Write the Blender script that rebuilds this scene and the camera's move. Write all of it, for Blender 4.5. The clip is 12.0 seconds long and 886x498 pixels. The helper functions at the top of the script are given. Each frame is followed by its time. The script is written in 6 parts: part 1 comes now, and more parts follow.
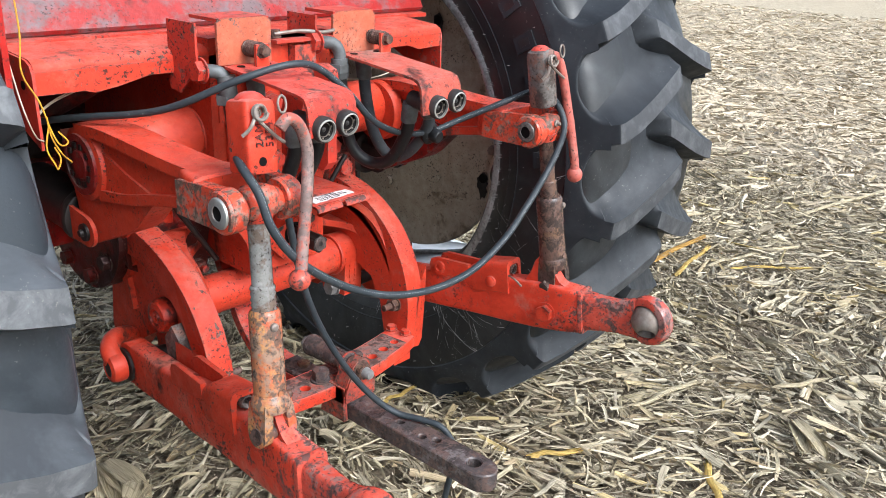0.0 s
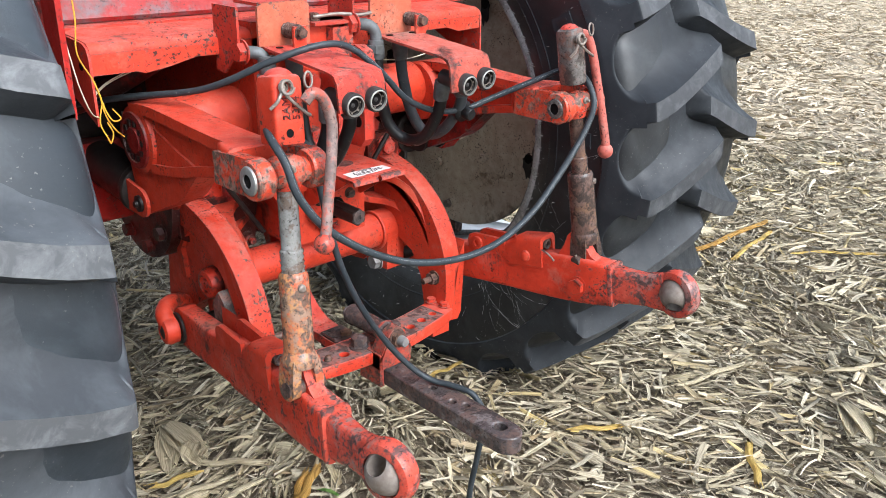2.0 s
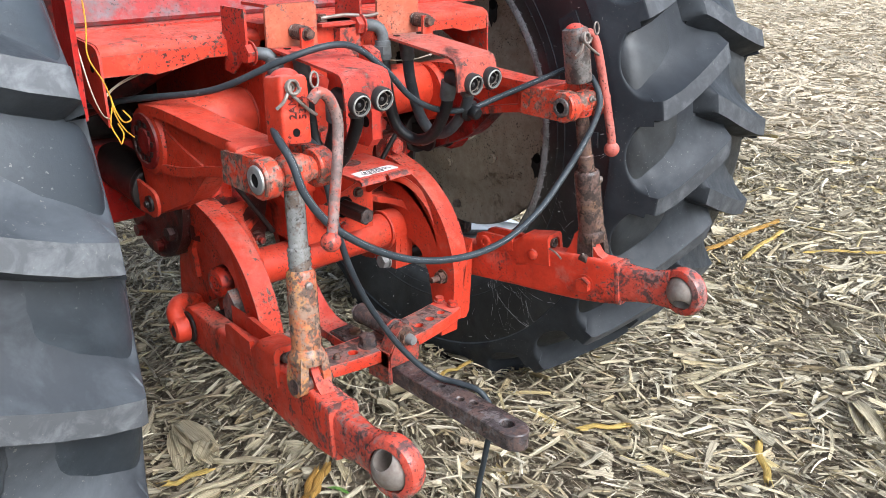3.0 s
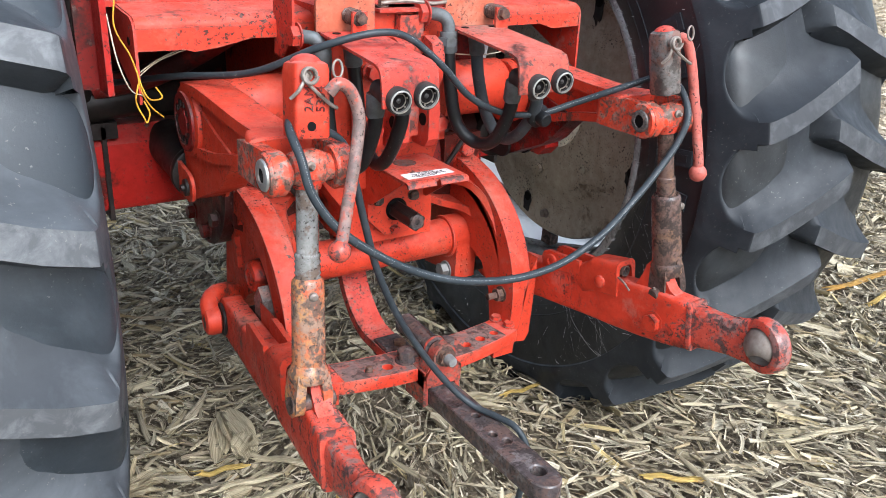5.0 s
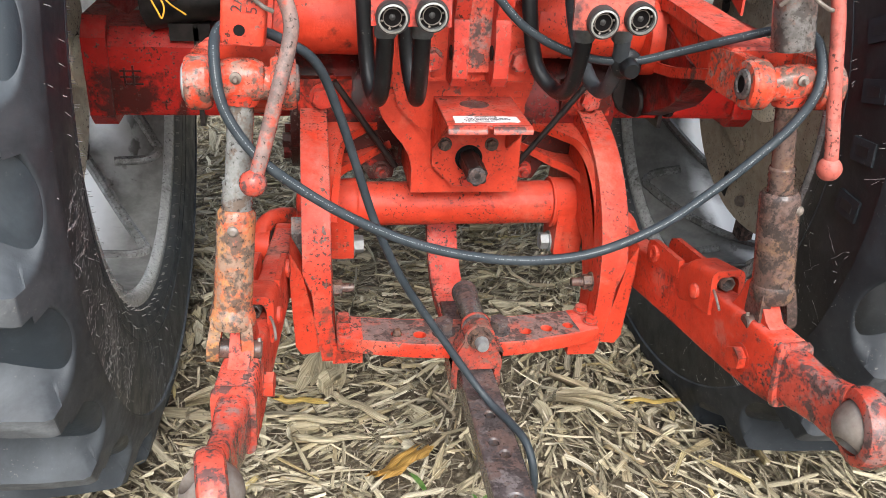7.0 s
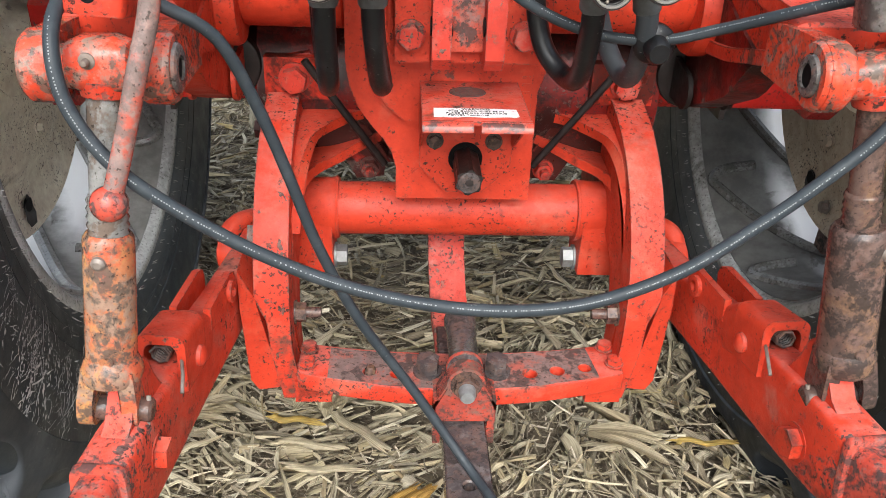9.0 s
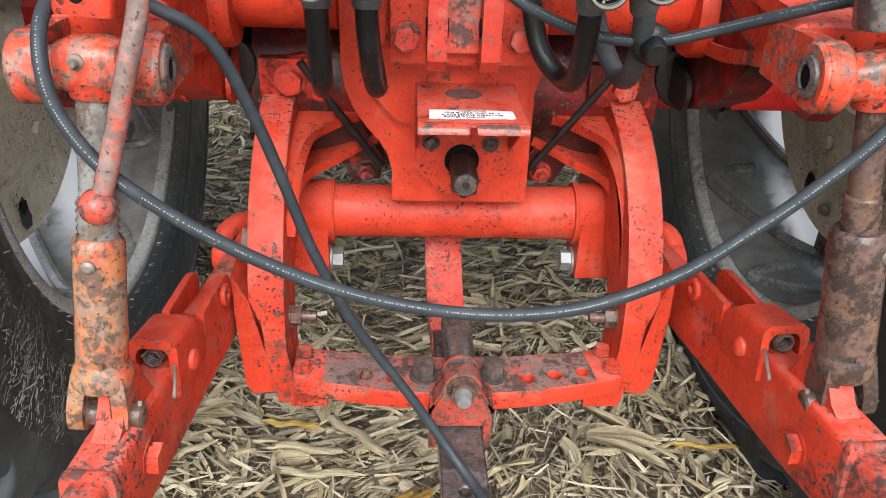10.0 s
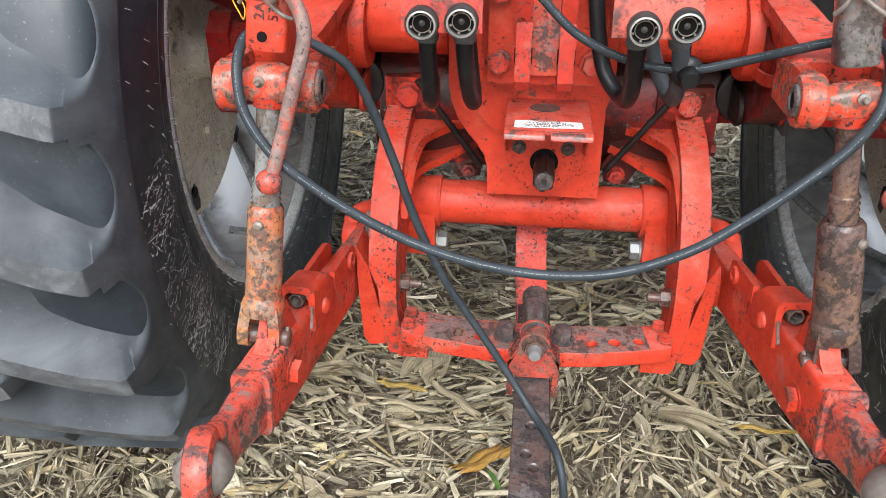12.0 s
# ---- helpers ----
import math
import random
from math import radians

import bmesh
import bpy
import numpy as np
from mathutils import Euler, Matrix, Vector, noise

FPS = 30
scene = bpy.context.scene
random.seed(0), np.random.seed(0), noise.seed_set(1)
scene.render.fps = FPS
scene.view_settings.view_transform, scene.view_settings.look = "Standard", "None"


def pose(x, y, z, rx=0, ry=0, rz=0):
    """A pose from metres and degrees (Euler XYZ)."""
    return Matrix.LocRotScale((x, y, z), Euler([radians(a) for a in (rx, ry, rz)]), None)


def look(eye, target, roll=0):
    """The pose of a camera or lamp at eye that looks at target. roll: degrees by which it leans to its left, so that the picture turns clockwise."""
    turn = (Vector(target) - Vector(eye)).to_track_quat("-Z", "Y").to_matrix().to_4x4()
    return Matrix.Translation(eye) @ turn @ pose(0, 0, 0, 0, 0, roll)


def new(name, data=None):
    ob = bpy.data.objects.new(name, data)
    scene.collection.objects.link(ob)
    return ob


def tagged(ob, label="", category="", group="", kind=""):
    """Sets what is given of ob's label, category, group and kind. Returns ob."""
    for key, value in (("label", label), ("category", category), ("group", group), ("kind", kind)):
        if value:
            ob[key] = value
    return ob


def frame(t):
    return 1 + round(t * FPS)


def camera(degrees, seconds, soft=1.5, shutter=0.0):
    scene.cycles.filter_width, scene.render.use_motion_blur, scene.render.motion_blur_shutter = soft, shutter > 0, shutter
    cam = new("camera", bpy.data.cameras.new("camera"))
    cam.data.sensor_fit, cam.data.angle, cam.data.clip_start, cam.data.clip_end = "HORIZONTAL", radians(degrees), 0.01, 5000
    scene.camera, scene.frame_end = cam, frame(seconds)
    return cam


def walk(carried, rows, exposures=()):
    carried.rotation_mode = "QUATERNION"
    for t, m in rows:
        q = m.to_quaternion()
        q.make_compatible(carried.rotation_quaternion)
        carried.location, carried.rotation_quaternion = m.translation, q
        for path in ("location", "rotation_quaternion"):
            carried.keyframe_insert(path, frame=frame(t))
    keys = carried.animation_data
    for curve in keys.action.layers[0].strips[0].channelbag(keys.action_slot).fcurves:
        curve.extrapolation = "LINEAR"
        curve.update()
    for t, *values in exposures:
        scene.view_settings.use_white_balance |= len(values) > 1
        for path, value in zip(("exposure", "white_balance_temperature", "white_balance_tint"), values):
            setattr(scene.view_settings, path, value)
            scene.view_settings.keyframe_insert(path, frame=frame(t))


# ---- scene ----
cam = camera(56.1, 12.0, soft=0.5)
PATH = [
    (0, (-0.877, -1.014, 1.183), (0.545, 0.184, 0.446), 2.8),
    (0.5, (-0.871, -1.067, 1.183), (0.484, 0.2, 0.436), 2.3),
    (1, (-0.871, -1.085, 1.179), (0.45, 0.21, 0.419), 1.9),
    (1.5, (-0.873, -1.097, 1.173), (0.43, 0.213, 0.408), 1.4),
    (2, (-0.872, -1.113, 1.178), (0.419, 0.211, 0.415), 1.1),
    (2.5, (-0.874, -1.123, 1.177), (0.405, 0.213, 0.417), 0.8),
    (4.3, (-0.823, -1.134, 1.173), (0.359, 0.289, 0.413), 1.2),
    (4.5, (-0.802, -1.126, 1.165), (0.348, 0.322, 0.403), 1.7),
    (5, (-0.685, -1.102, 1.157), (0.342, 0.428, 0.38), 2.8),
    (5.5, (-0.568, -1.127, 1.165), (0.296, 0.492, 0.368), 3.7),
    (6, (-0.412, -1.228, 1.149), (0.254, 0.471, 0.328), 4.2),
    (6.5, (-0.313, -1.228, 1.149), (0.152, 0.522, 0.302), 3.9),
    (7, (-0.235, -1.07, 1.098), (0.08, 0.682, 0.187), 3.6),
    (7.5, (-0.162, -0.938, 1.066), (0.038, 0.808, 0.112), 3.1),
    (7.7, (-0.133, -0.889, 1.051), (0.041, 0.855, 0.088), 3.2),
    (9.5, (-0.077, -0.846, 1.048), (0.026, 0.895, 0.067), 2.2),
    (10, (-0.074, -0.842, 1.046), (0.033, 0.901, 0.071), 2.3),
    (10.5, (-0.072, -0.842, 1.046), (0.027, 0.901, 0.069), 2.3),
    (11, (-0.073, -0.842, 1.045), (-0.011, 0.9, 0.064), 2.0),
    (11.5, (-0.061, -0.871, 1.058), (-0.089, 0.872, 0.077), 1.3),
    (12, (-0.026, -1.062, 1.126), (-0.213, 0.683, 0.166), 0.2),
]
walk(cam, [(t, look(eye, target, roll)) for t, eye, target, roll in PATH],
     exposures=[(0, 1.14, 5900, 8), (2.5, 1.14, 5850, 8), (5.0, 1.15, 5750, 8), (7.2, 1.22, 6200, 8), (9.5, 1.12, 6250, 8), (10.8, 1.11, 6200, 8), (12.0, 1.10, 6050, 8)])

# ---------------------------------------------------------------- light
world = bpy.data.worlds.new("overcast_sky")
scene.world = world
world.use_nodes = True
wn, wl = world.node_tree.nodes, world.node_tree.links
sky = wn.new("ShaderNodeTexSky")
sky.sky_type = "NISHITA"
sky.sun_disc = False
sky.sun_elevation, sky.sun_rotation = radians(43), radians(181)
sky.air_density, sky.dust_density, sky.ozone_density = 1.0, 4.0, 1.0
grey = wn.new("ShaderNodeHueSaturation")
grey.inputs["Saturation"].default_value = 0.42
wl.new(sky.outputs[0], grey.inputs["Color"])
wl.new(grey.outputs[0], wn["Background"].inputs["Color"])
wn["Background"].inputs["Strength"].default_value = 0.170
sun = new("sun", bpy.data.lights.new("sun", "SUN"))
sun.data.energy, sun.data.angle, sun.data.color = 1.45, radians(35), (1.0, 0.97, 0.93)
sun.matrix_world = look((-0.05, -4.9, 4.6), (0, 0, 0))
scene.view_settings.exposure = 1.05

# ---------------------------------------------------------------- materials


def mat(name):
    m = bpy.data.materials.new(name)
    m.use_nodes = True
    nt = m.node_tree
    nt.nodes["Principled BSDF"].inputs["Specular IOR Level"].default_value = 0.22
    return m, nt, nt.nodes["Principled BSDF"]


def nd(nt, kind, **inputs):
    n = nt.nodes.new(kind)
    for k, v in inputs.items():
        n.inputs[k.replace("_", " ")].default_value = v
    return n


def noise_tex(nt, scale, detail=6.0, rough=0.6, dist=0.0):
    co = nt.nodes.get("Coords") or nt.nodes.new("ShaderNodeNewGeometry")
    co.name = "Coords"
    n = nd(nt, "ShaderNodeTexNoise", Scale=scale, Detail=detail, Roughness=rough, Distortion=dist)
    nt.links.new(co.outputs["Position"], n.inputs["Vector"])
    return n.outputs["Fac"]


def ramp(nt, fac, lo, hi, a=(0, 0, 0, 1), b=(1, 1, 1, 1)):
    r = nt.nodes.new("ShaderNodeValToRGB")
    r.color_ramp.elements[0].position, r.color_ramp.elements[1].position = lo, hi
    r.color_ramp.elements[0].color, r.color_ramp.elements[1].color = a, b
    nt.links.new(fac, r.inputs["Fac"])
    return r.outputs["Color"]


def mix(nt, fac, a, b):
    m = nt.nodes.new("ShaderNodeMix")
    m.data_type = "RGBA"
    for sock, v in ((m.inputs[0], fac), (m.inputs[6], a), (m.inputs[7], b)):
        if isinstance(v, bpy.types.NodeSocket):
            nt.links.new(v, sock)
        else:
            sock.default_value = v
    return m.outputs[2]


def times(nt, a, b):
    m = nt.nodes.new("ShaderNodeMath")
    m.operation = "MULTIPLY"
    for sock, v in ((m.inputs[0], a), (m.inputs[1], b)):
        if isinstance(v, bpy.types.NodeSocket):
            nt.links.new(v, sock)
        else:
            sock.default_value = v
    return m.outputs[0]


def bump(nt, p, height, strength=0.3, dist=0.002):
    b = nd(nt, "ShaderNodeBump", Strength=strength, Distance=dist)
    nt.links.new(height, b.inputs["Height"])
    nt.links.new(b.outputs[0], p.inputs["Normal"])


def rgb(r, g, b):
    return (r, g, b, 1)


def edges(nt, radius):
    """Where the surface turns sharply: the worn corners of a part."""
    bev = nt.nodes.new("ShaderNodeBevel")
    bev.samples = 4
    bev.inputs["Radius"].default_value = radius
    geo = nt.nodes.new("ShaderNodeNewGeometry")
    dot = nt.nodes.new("ShaderNodeVectorMath")
    dot.operation = "DOT_PRODUCT"
    nt.links.new(bev.outputs[0], dot.inputs[0])
    nt.links.new(geo.outputs["Normal"], dot.inputs[1])
    return ramp(nt, dot.outputs["Value"], 0.80, 0.985, rgb(1, 1, 1), rgb(0, 0, 0))


def greater(nt, a, b):
    m = nt.nodes.new("ShaderNodeMath")
    m.operation = "MAXIMUM"
    nt.links.new(a, m.inputs[0])
    nt.links.new(b, m.inputs[1])
    return m.outputs[0]


def ragged(nt, scale, fine, amount, lo, hi, dist=0.3):
    """A patch mask whose outline is broken up by a finer noise."""
    m = nt.nodes.new("ShaderNodeMath")
    m.operation = "MULTIPLY_ADD"
    nt.links.new(noise_tex(nt, fine, 4, 0.68), m.inputs[0])
    m.inputs[1].default_value = amount
    nt.links.new(noise_tex(nt, scale, 5, 0.58, dist), m.inputs[2])
    off = amount * 0.5
    return ramp(nt, m.outputs[0], min(0.98, lo + off), min(1.0, hi + off))


def paint(name, base, faded, chip=0.6, fade=0.5, grime=0.35, under=(0.13, 0.10, 0.085), rough=0.42, grime_col=(0.016, 0.012, 0.010), wear=0.6, dust=0.22, scuff=None, grain=8):
    """Old machine paint: a base colour, soft chalky patches, fine dark specks, chips down to the metal, rubbed corners, oily grime and settled dust.
    scuff: the stretch along the tractor (y from, y to) over which the paint is rubbed away."""
    m, nt, p = mat(name)
    f = times(nt, ragged(nt, 13, 75, 0.45, 0.66 - fade * 0.22, 0.86 - fade * 0.22), 0.85)
    col = mix(nt, f, rgb(*base), rgb(*faded))
    tone = mix(nt, ramp(nt, noise_tex(nt, 45, 7, 0.7), 0.3, 0.7), rgb(0.70, 0.64, 0.62), rgb(1.14, 1.18, 1.22))
    mul = nt.nodes.new("ShaderNodeMix")
    mul.data_type, mul.blend_type = "RGBA", "MULTIPLY"
    mul.inputs[0].default_value = 0.8
    nt.links.new(col, mul.inputs[6])
    nt.links.new(tone, mul.inputs[7])
    col = mul.outputs[2]
    # dust on what faces up
    geo = nt.nodes["Coords"]
    sep = nt.nodes.new("ShaderNodeSeparateXYZ")
    nt.links.new(geo.outputs["Normal"], sep.inputs[0])
    up = times(nt, ramp(nt, sep.outputs["Z"], 0.45, 0.95), ramp(nt, noise_tex(nt, 48, 6, 0.7), 0.36, 0.66))
    col = mix(nt, times(nt, up, dust), col, rgb(0.40, 0.34, 0.30))
    # oily film with soft edges
    g = ragged(nt, grain, 55, 0.35, 0.655 - grime * 0.24, 0.75 - grime * 0.24, 0.6)
    col = mix(nt, times(nt, g, 0.86), col, rgb(*grime_col))
    # chips: small, crowded in some places, few in others
    edge = 0.69 - chip * 0.17
    chips = ragged(nt, 62, 240, 0.50, edge, edge + 0.035)
    bare = times(nt, chips, ramp(nt, noise_tex(nt, 7, 4, 0.6), 0.47, 0.56))
    scab = ragged(nt, 24, 170, 0.55, edge + 0.02, edge + 0.055, 0.5)
    bare = greater(nt, bare, times(nt, scab, ramp(nt, noise_tex(nt, 4.5, 4, 0.6), 0.48, 0.56)))
    if scuff:
        pos = nt.nodes.new("ShaderNodeSeparateXYZ")
        nt.links.new(geo.outputs["Position"], pos.inputs[0])
        mr = nd(nt, "ShaderNodeMapRange")
        mr.inputs["From Min"].default_value, mr.inputs["From Max"].default_value = scuff
        nt.links.new(pos.outputs["Y"], mr.inputs["Value"])
        add = nt.nodes.new("ShaderNodeMath")
        add.operation = "MULTIPLY_ADD"
        nt.links.new(mr.outputs[0], add.inputs[0])
        add.inputs[1].default_value = 0.17
        nt.links.new(noise_tex(nt, 30, 9, 0.76, 0.4), add.inputs[2])
        bare = greater(nt, bare, ramp(nt, add.outputs[0], 0.60, 0.67))
    rub = times(nt, edges(nt, 0.004), ramp(nt, noise_tex(nt, 90, 6, 0.75), 0.60 - wear * 0.15, 0.66 - wear * 0.15))
    bare = greater(nt, bare, rub)
    under_col = mix(nt, ramp(nt, noise_tex(nt, 150, 5, 0.7), 0.36, 0.64), rgb(under[0] * 0.3, under[1] * 0.28, under[2] * 0.28), rgb(under[0] * 1.2, under[1] * 1.2, under[2] * 1.2))
    col = mix(nt, times(nt, bare, 0.92), col, under_col)
    # dark pinhead specks in clusters
    s1 = ramp(nt, noise_tex(nt, 210, 4, 0.6), 0.600 - chip * 0.05, 0.618 - chip * 0.05)
    s2 = ramp(nt, noise_tex(nt, 9, 5, 0.7), 0.45, 0.58)
    specks = times(nt, s1, s2)
    col = mix(nt, times(nt, specks, 0.9), col, rgb(0.022, 0.013, 0.010))
    nt.links.new(col, p.inputs["Base Color"])
    p.inputs["Specular IOR Level"].default_value = 0.30
    r = ramp(nt, noise_tex(nt, 30, 5), 0.3, 0.75, rgb(rough - 0.06, rough - 0.06, rough - 0.06), rgb(rough + 0.22, rough + 0.22, rough + 0.22))
    nt.links.new(mix(nt, bare, r, rgb(0.7, 0.7, 0.7)), p.inputs["Roughness"])
    h = mix(nt, greater(nt, bare, specks), noise_tex(nt, 42, 7, 0.66), rgb(0.1, 0.1, 0.1))
    bump(nt, p, h, 0.55, 0.0025)
    return m


def patina(name, tones, scale=16, rough=0.6, bump_by=0.35):
    """Weathered iron on which several tones of old paint, rust and grime lie through one another."""
    m, nt, p = mat(name)
    col = rgb(*tones[0])
    for k, c in enumerate(tones[1:]):
        fine = 70 + 37 * k
        mask = ragged(nt, scale * (1 + 0.45 * k), fine, 0.55, 0.48, 0.60, 0.4 + 0.2 * k)
        col = mix(nt, times(nt, mask, 0.9), col, rgb(*c))
    specks = ramp(nt, noise_tex(nt, 230, 3, 0.62), 0.60, 0.66)
    col = mix(nt, times(nt, specks, 0.75), col, rgb(0.03, 0.022, 0.018))
    tone = mix(nt, ramp(nt, noise_tex(nt, 120, 6, 0.7), 0.3, 0.7), rgb(0.74, 0.74, 0.74), rgb(1.2, 1.2, 1.2))
    mul = nt.nodes.new("ShaderNodeMix")
    mul.data_type, mul.blend_type = "RGBA", "MULTIPLY"
    mul.inputs[0].default_value = 0.8
    nt.links.new(col, mul.inputs[6])
    nt.links.new(tone, mul.inputs[7])
    nt.links.new(mul.outputs[2], p.inputs["Base Color"])
    p.inputs["Specular IOR Level"].default_value = 0.3
    nt.links.new(ramp(nt, noise_tex(nt, 40, 5), 0.3, 0.7, rgb(rough - 0.12, 0, 0), rgb(rough + 0.15, 0, 0)), p.inputs["Roughness"])
    bump(nt, p, noise_tex(nt, 110, 7, 0.72), bump_by, 0.0022)
    return m


RED, FADED = (0.485, 0.039, 0.015), (0.47, 0.090, 0.052)
paint_red = paint("red_paint", RED, FADED, 0.20, 0.42, 0.06, (0.085, 0.062, 0.052), dust=0.12, wear=0.75)
paint_worn = paint("red_paint_worn", (0.52, 0.040, 0.016), (0.45, 0.105, 0.066), 0.46, 0.50, 0.22, (0.095, 0.075, 0.064), grime_col=(0.060, 0.042, 0.032), wear=1.2, dust=0.25)
paint_greasy = patina("greasy_red_paint", [(0.50, 0.050, 0.022), (0.44, 0.095, 0.060), (0.20, 0.150, 0.120), (0.52, 0.052, 0.022), (0.085, 0.064, 0.050)], 19, 0.5, 0.4)
paint_dusty = paint("red_paint_dusty", (0.44, 0.034, 0.018), (0.36, 0.14, 0.11), 0.5, 0.52, 0.32, rough=0.5, wear=0.8, dust=0.16)
paint_link = paint("red_link_paint", (0.53, 0.042, 0.017), (0.47, 0.140, 0.098), 0.50, 0.58, 0.16, (0.085, 0.068, 0.062), wear=0.9, dust=0.22, scuff=(-0.22, -0.47))
paint_clamp = patina("clamp_paint", [(0.27, 0.052, 0.038), (0.15, 0.085, 0.068), (0.36, 0.050, 0.030), (0.060, 0.043, 0.037)], 24, 0.5, 0.4)
paint_oily = paint("oily_red_paint", (0.50, 0.030, 0.011), FADED, 0.3, 0.2, 0.98, rough=0.3, grime_col=(0.009, 0.006, 0.005), dust=0.05, grain=13)
# Oil and the black shade of the hollows, both put into the colour.
paint_oil_shade = paint("oil_and_shade_paint", (0.36, 0.020, 0.010), FADED, 0.3, 0.2, 1.20, rough=0.3, grime_col=(0.008, 0.006, 0.005), dust=0.0, grain=11)
# Grimy red, darkened further to paint shade into the deep-set parts.
paint_grime_shade = paint("red_paint_grime_shade", (0.17, 0.008, 0.006), (0.20, 0.026, 0.018), 0.4, 0.4, 0.86, rough=0.35, grime_col=(0.010, 0.007, 0.006))
paint_axle = paint("axle_paint", (0.38, 0.014, 0.010), (0.36, 0.04, 0.03), 0.35, 0.3, 0.42, rough=0.35)
paint_scuffed = patina("red_paint_scuffed", [(0.44, 0.066, 0.042), (0.20, 0.125, 0.112), (0.42, 0.055, 0.034), (0.060, 0.046, 0.043)], 20, 0.5)
paint_orange = paint("orange_paint", (0.44, 0.105, 0.055), (0.40, 0.17, 0.11), 0.6, 0.5, 0.35, wear=0.9)
paint_panel = paint("panel_paint", (0.26, 0.012, 0.010), (0.115, 0.108, 0.112), 0.15, 1.05, 0.15, rough=0.35)
paint_sleeve = patina("sleeve_paint", [(0.34, 0.130, 0.060), (0.38, 0.190, 0.068), (0.44, 0.078, 0.036), (0.22, 0.150, 0.110), (0.080, 0.062, 0.050)], 17)
paint_top = patina("rubbed_bar_paint", [(0.19, 0.125, 0.112), (0.34, 0.090, 0.066), (0.15, 0.112, 0.103), (0.060, 0.048, 0.044)], 18, 0.5)
paint_patina = paint("patinated_red_paint", (0.42, 0.065, 0.04), (0.23, 0.13, 0.10), 0.55, 0.52, 0.34, (0.09, 0.07, 0.06), rough=0.45, wear=1.0, dust=0.25)
paint_crank = patina("crank_paint", [(0.17, 0.120, 0.108), (0.24, 0.150, 0.128), (0.36, 0.070, 0.046), (0.13, 0.095, 0.085)], 12, 0.5, 0.2)
paint_faded = paint("faded_red_paint", (0.40, 0.095, 0.07), (0.40, 0.20, 0.165), 0.5, 0.7, 0.2, (0.12, 0.09, 0.08), rough=0.5, wear=0.9)
rust_brown = patina("brown_rust", [(0.098, 0.056, 0.044), (0.150, 0.088, 0.054), (0.070, 0.047, 0.040), (0.115, 0.074, 0.062), (0.036, 0.028, 0.025)], 14, 0.5)
dark_iron = patina("dark_iron", [(0.060, 0.051, 0.051), (0.125, 0.110, 0.109), (0.036, 0.031, 0.030), (0.095, 0.064, 0.055)], 20, 0.5)
block_iron = patina("weathered_iron", [(0.105, 0.094, 0.088), (0.17, 0.090, 0.070), (0.14, 0.130, 0.122), (0.055, 0.047, 0.043)], 18, 0.5)
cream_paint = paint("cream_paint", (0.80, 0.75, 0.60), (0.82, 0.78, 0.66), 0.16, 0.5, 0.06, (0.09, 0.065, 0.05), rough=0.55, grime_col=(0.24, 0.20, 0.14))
# Copy of the cream disc paint, darkened for the shaded right wheel.
shaded_disc = paint("shaded_disc_paint", (0.40, 0.34, 0.255), (0.33, 0.275, 0.20), 0.10, 0.5, 0.30, (0.05, 0.035, 0.028), rough=0.55, grime_col=(0.16, 0.12, 0.08))
# Dirty rim greys, with shade put into the darker one for the right wheel.
rim_shaded = patina("shaded_dirty_rim", [(0.085, 0.086, 0.083), (0.12, 0.123, 0.12), (0.065, 0.064, 0.060), (0.15, 0.153, 0.152)], 7, 0.5, 0.2)
rim_mid_grey = patina("mid_grey_rim", [(0.20, 0.20, 0.192), (0.26, 0.262, 0.255), (0.15, 0.148, 0.140), (0.30, 0.302, 0.298)], 6, 0.45, 0.2)
rim_edge = patina("rim_flange_paint", [(0.44, 0.45, 0.445), (0.34, 0.345, 0.335), (0.50, 0.51, 0.505)], 8, 0.45, 0.2)
# Outer rim silver is raised to carry the sky light falling from outside.
rim_lit_silver = patina("lit_silver_rim", [(0.86, 0.87, 0.88), (0.80, 0.81, 0.81), (0.74, 0.745, 0.74)], 5, 0.35, 0.1)
shaft_steel = patina("mottled_shaft", [(0.185, 0.182, 0.172), (0.14, 0.132, 0.12), (0.22, 0.218, 0.21), (0.12, 0.085, 0.065)], 16, 0.42, 0.2)
label_white = paint("label_white", (0.74, 0.74, 0.73), (0.66, 0.65, 0.62), 0.15, 0.3, 0.0, (0.4, 0.05, 0.02), rough=0.5, dust=0.0)


def metal(name, base, second, rough, metallic=1.0, scale=40):
    m, nt, p = mat(name)
    col = mix(nt, ramp(nt, noise_tex(nt, scale, 6, 0.65), 0.35, 0.65), rgb(*base), rgb(*second))
    nt.links.new(col, p.inputs["Base Color"])
    p.inputs["Metallic"].default_value = metallic
    nt.links.new(ramp(nt, noise_tex(nt, scale * 2, 4), 0.3, 0.7, rgb(rough, rough, rough), rgb(rough + 0.2, rough + 0.2, rough + 0.2)), p.inputs["Roughness"])
    bump(nt, p, noise_tex(nt, scale * 3, 4), 0.15, 0.001)
    return m


bare_steel = metal("bare_steel", (0.52, 0.52, 0.50), (0.36, 0.34, 0.31), 0.32, 0.75)
worn_steel = metal("worn_steel", (0.26, 0.23, 0.205), (0.17, 0.135, 0.11), 0.48, 0.5)
galvanised = metal("zinc_steel", (0.30, 0.31, 0.31), (0.20, 0.20, 0.195), 0.42, 0.6)
fitting_grey = metal("grey_fitting", (0.125, 0.135, 0.14), (0.08, 0.08, 0.078), 0.45, 0.3)
black_iron = metal("oily_black_iron", (0.008, 0.007, 0.007), (0.026, 0.020, 0.018), 0.32, 0.0)
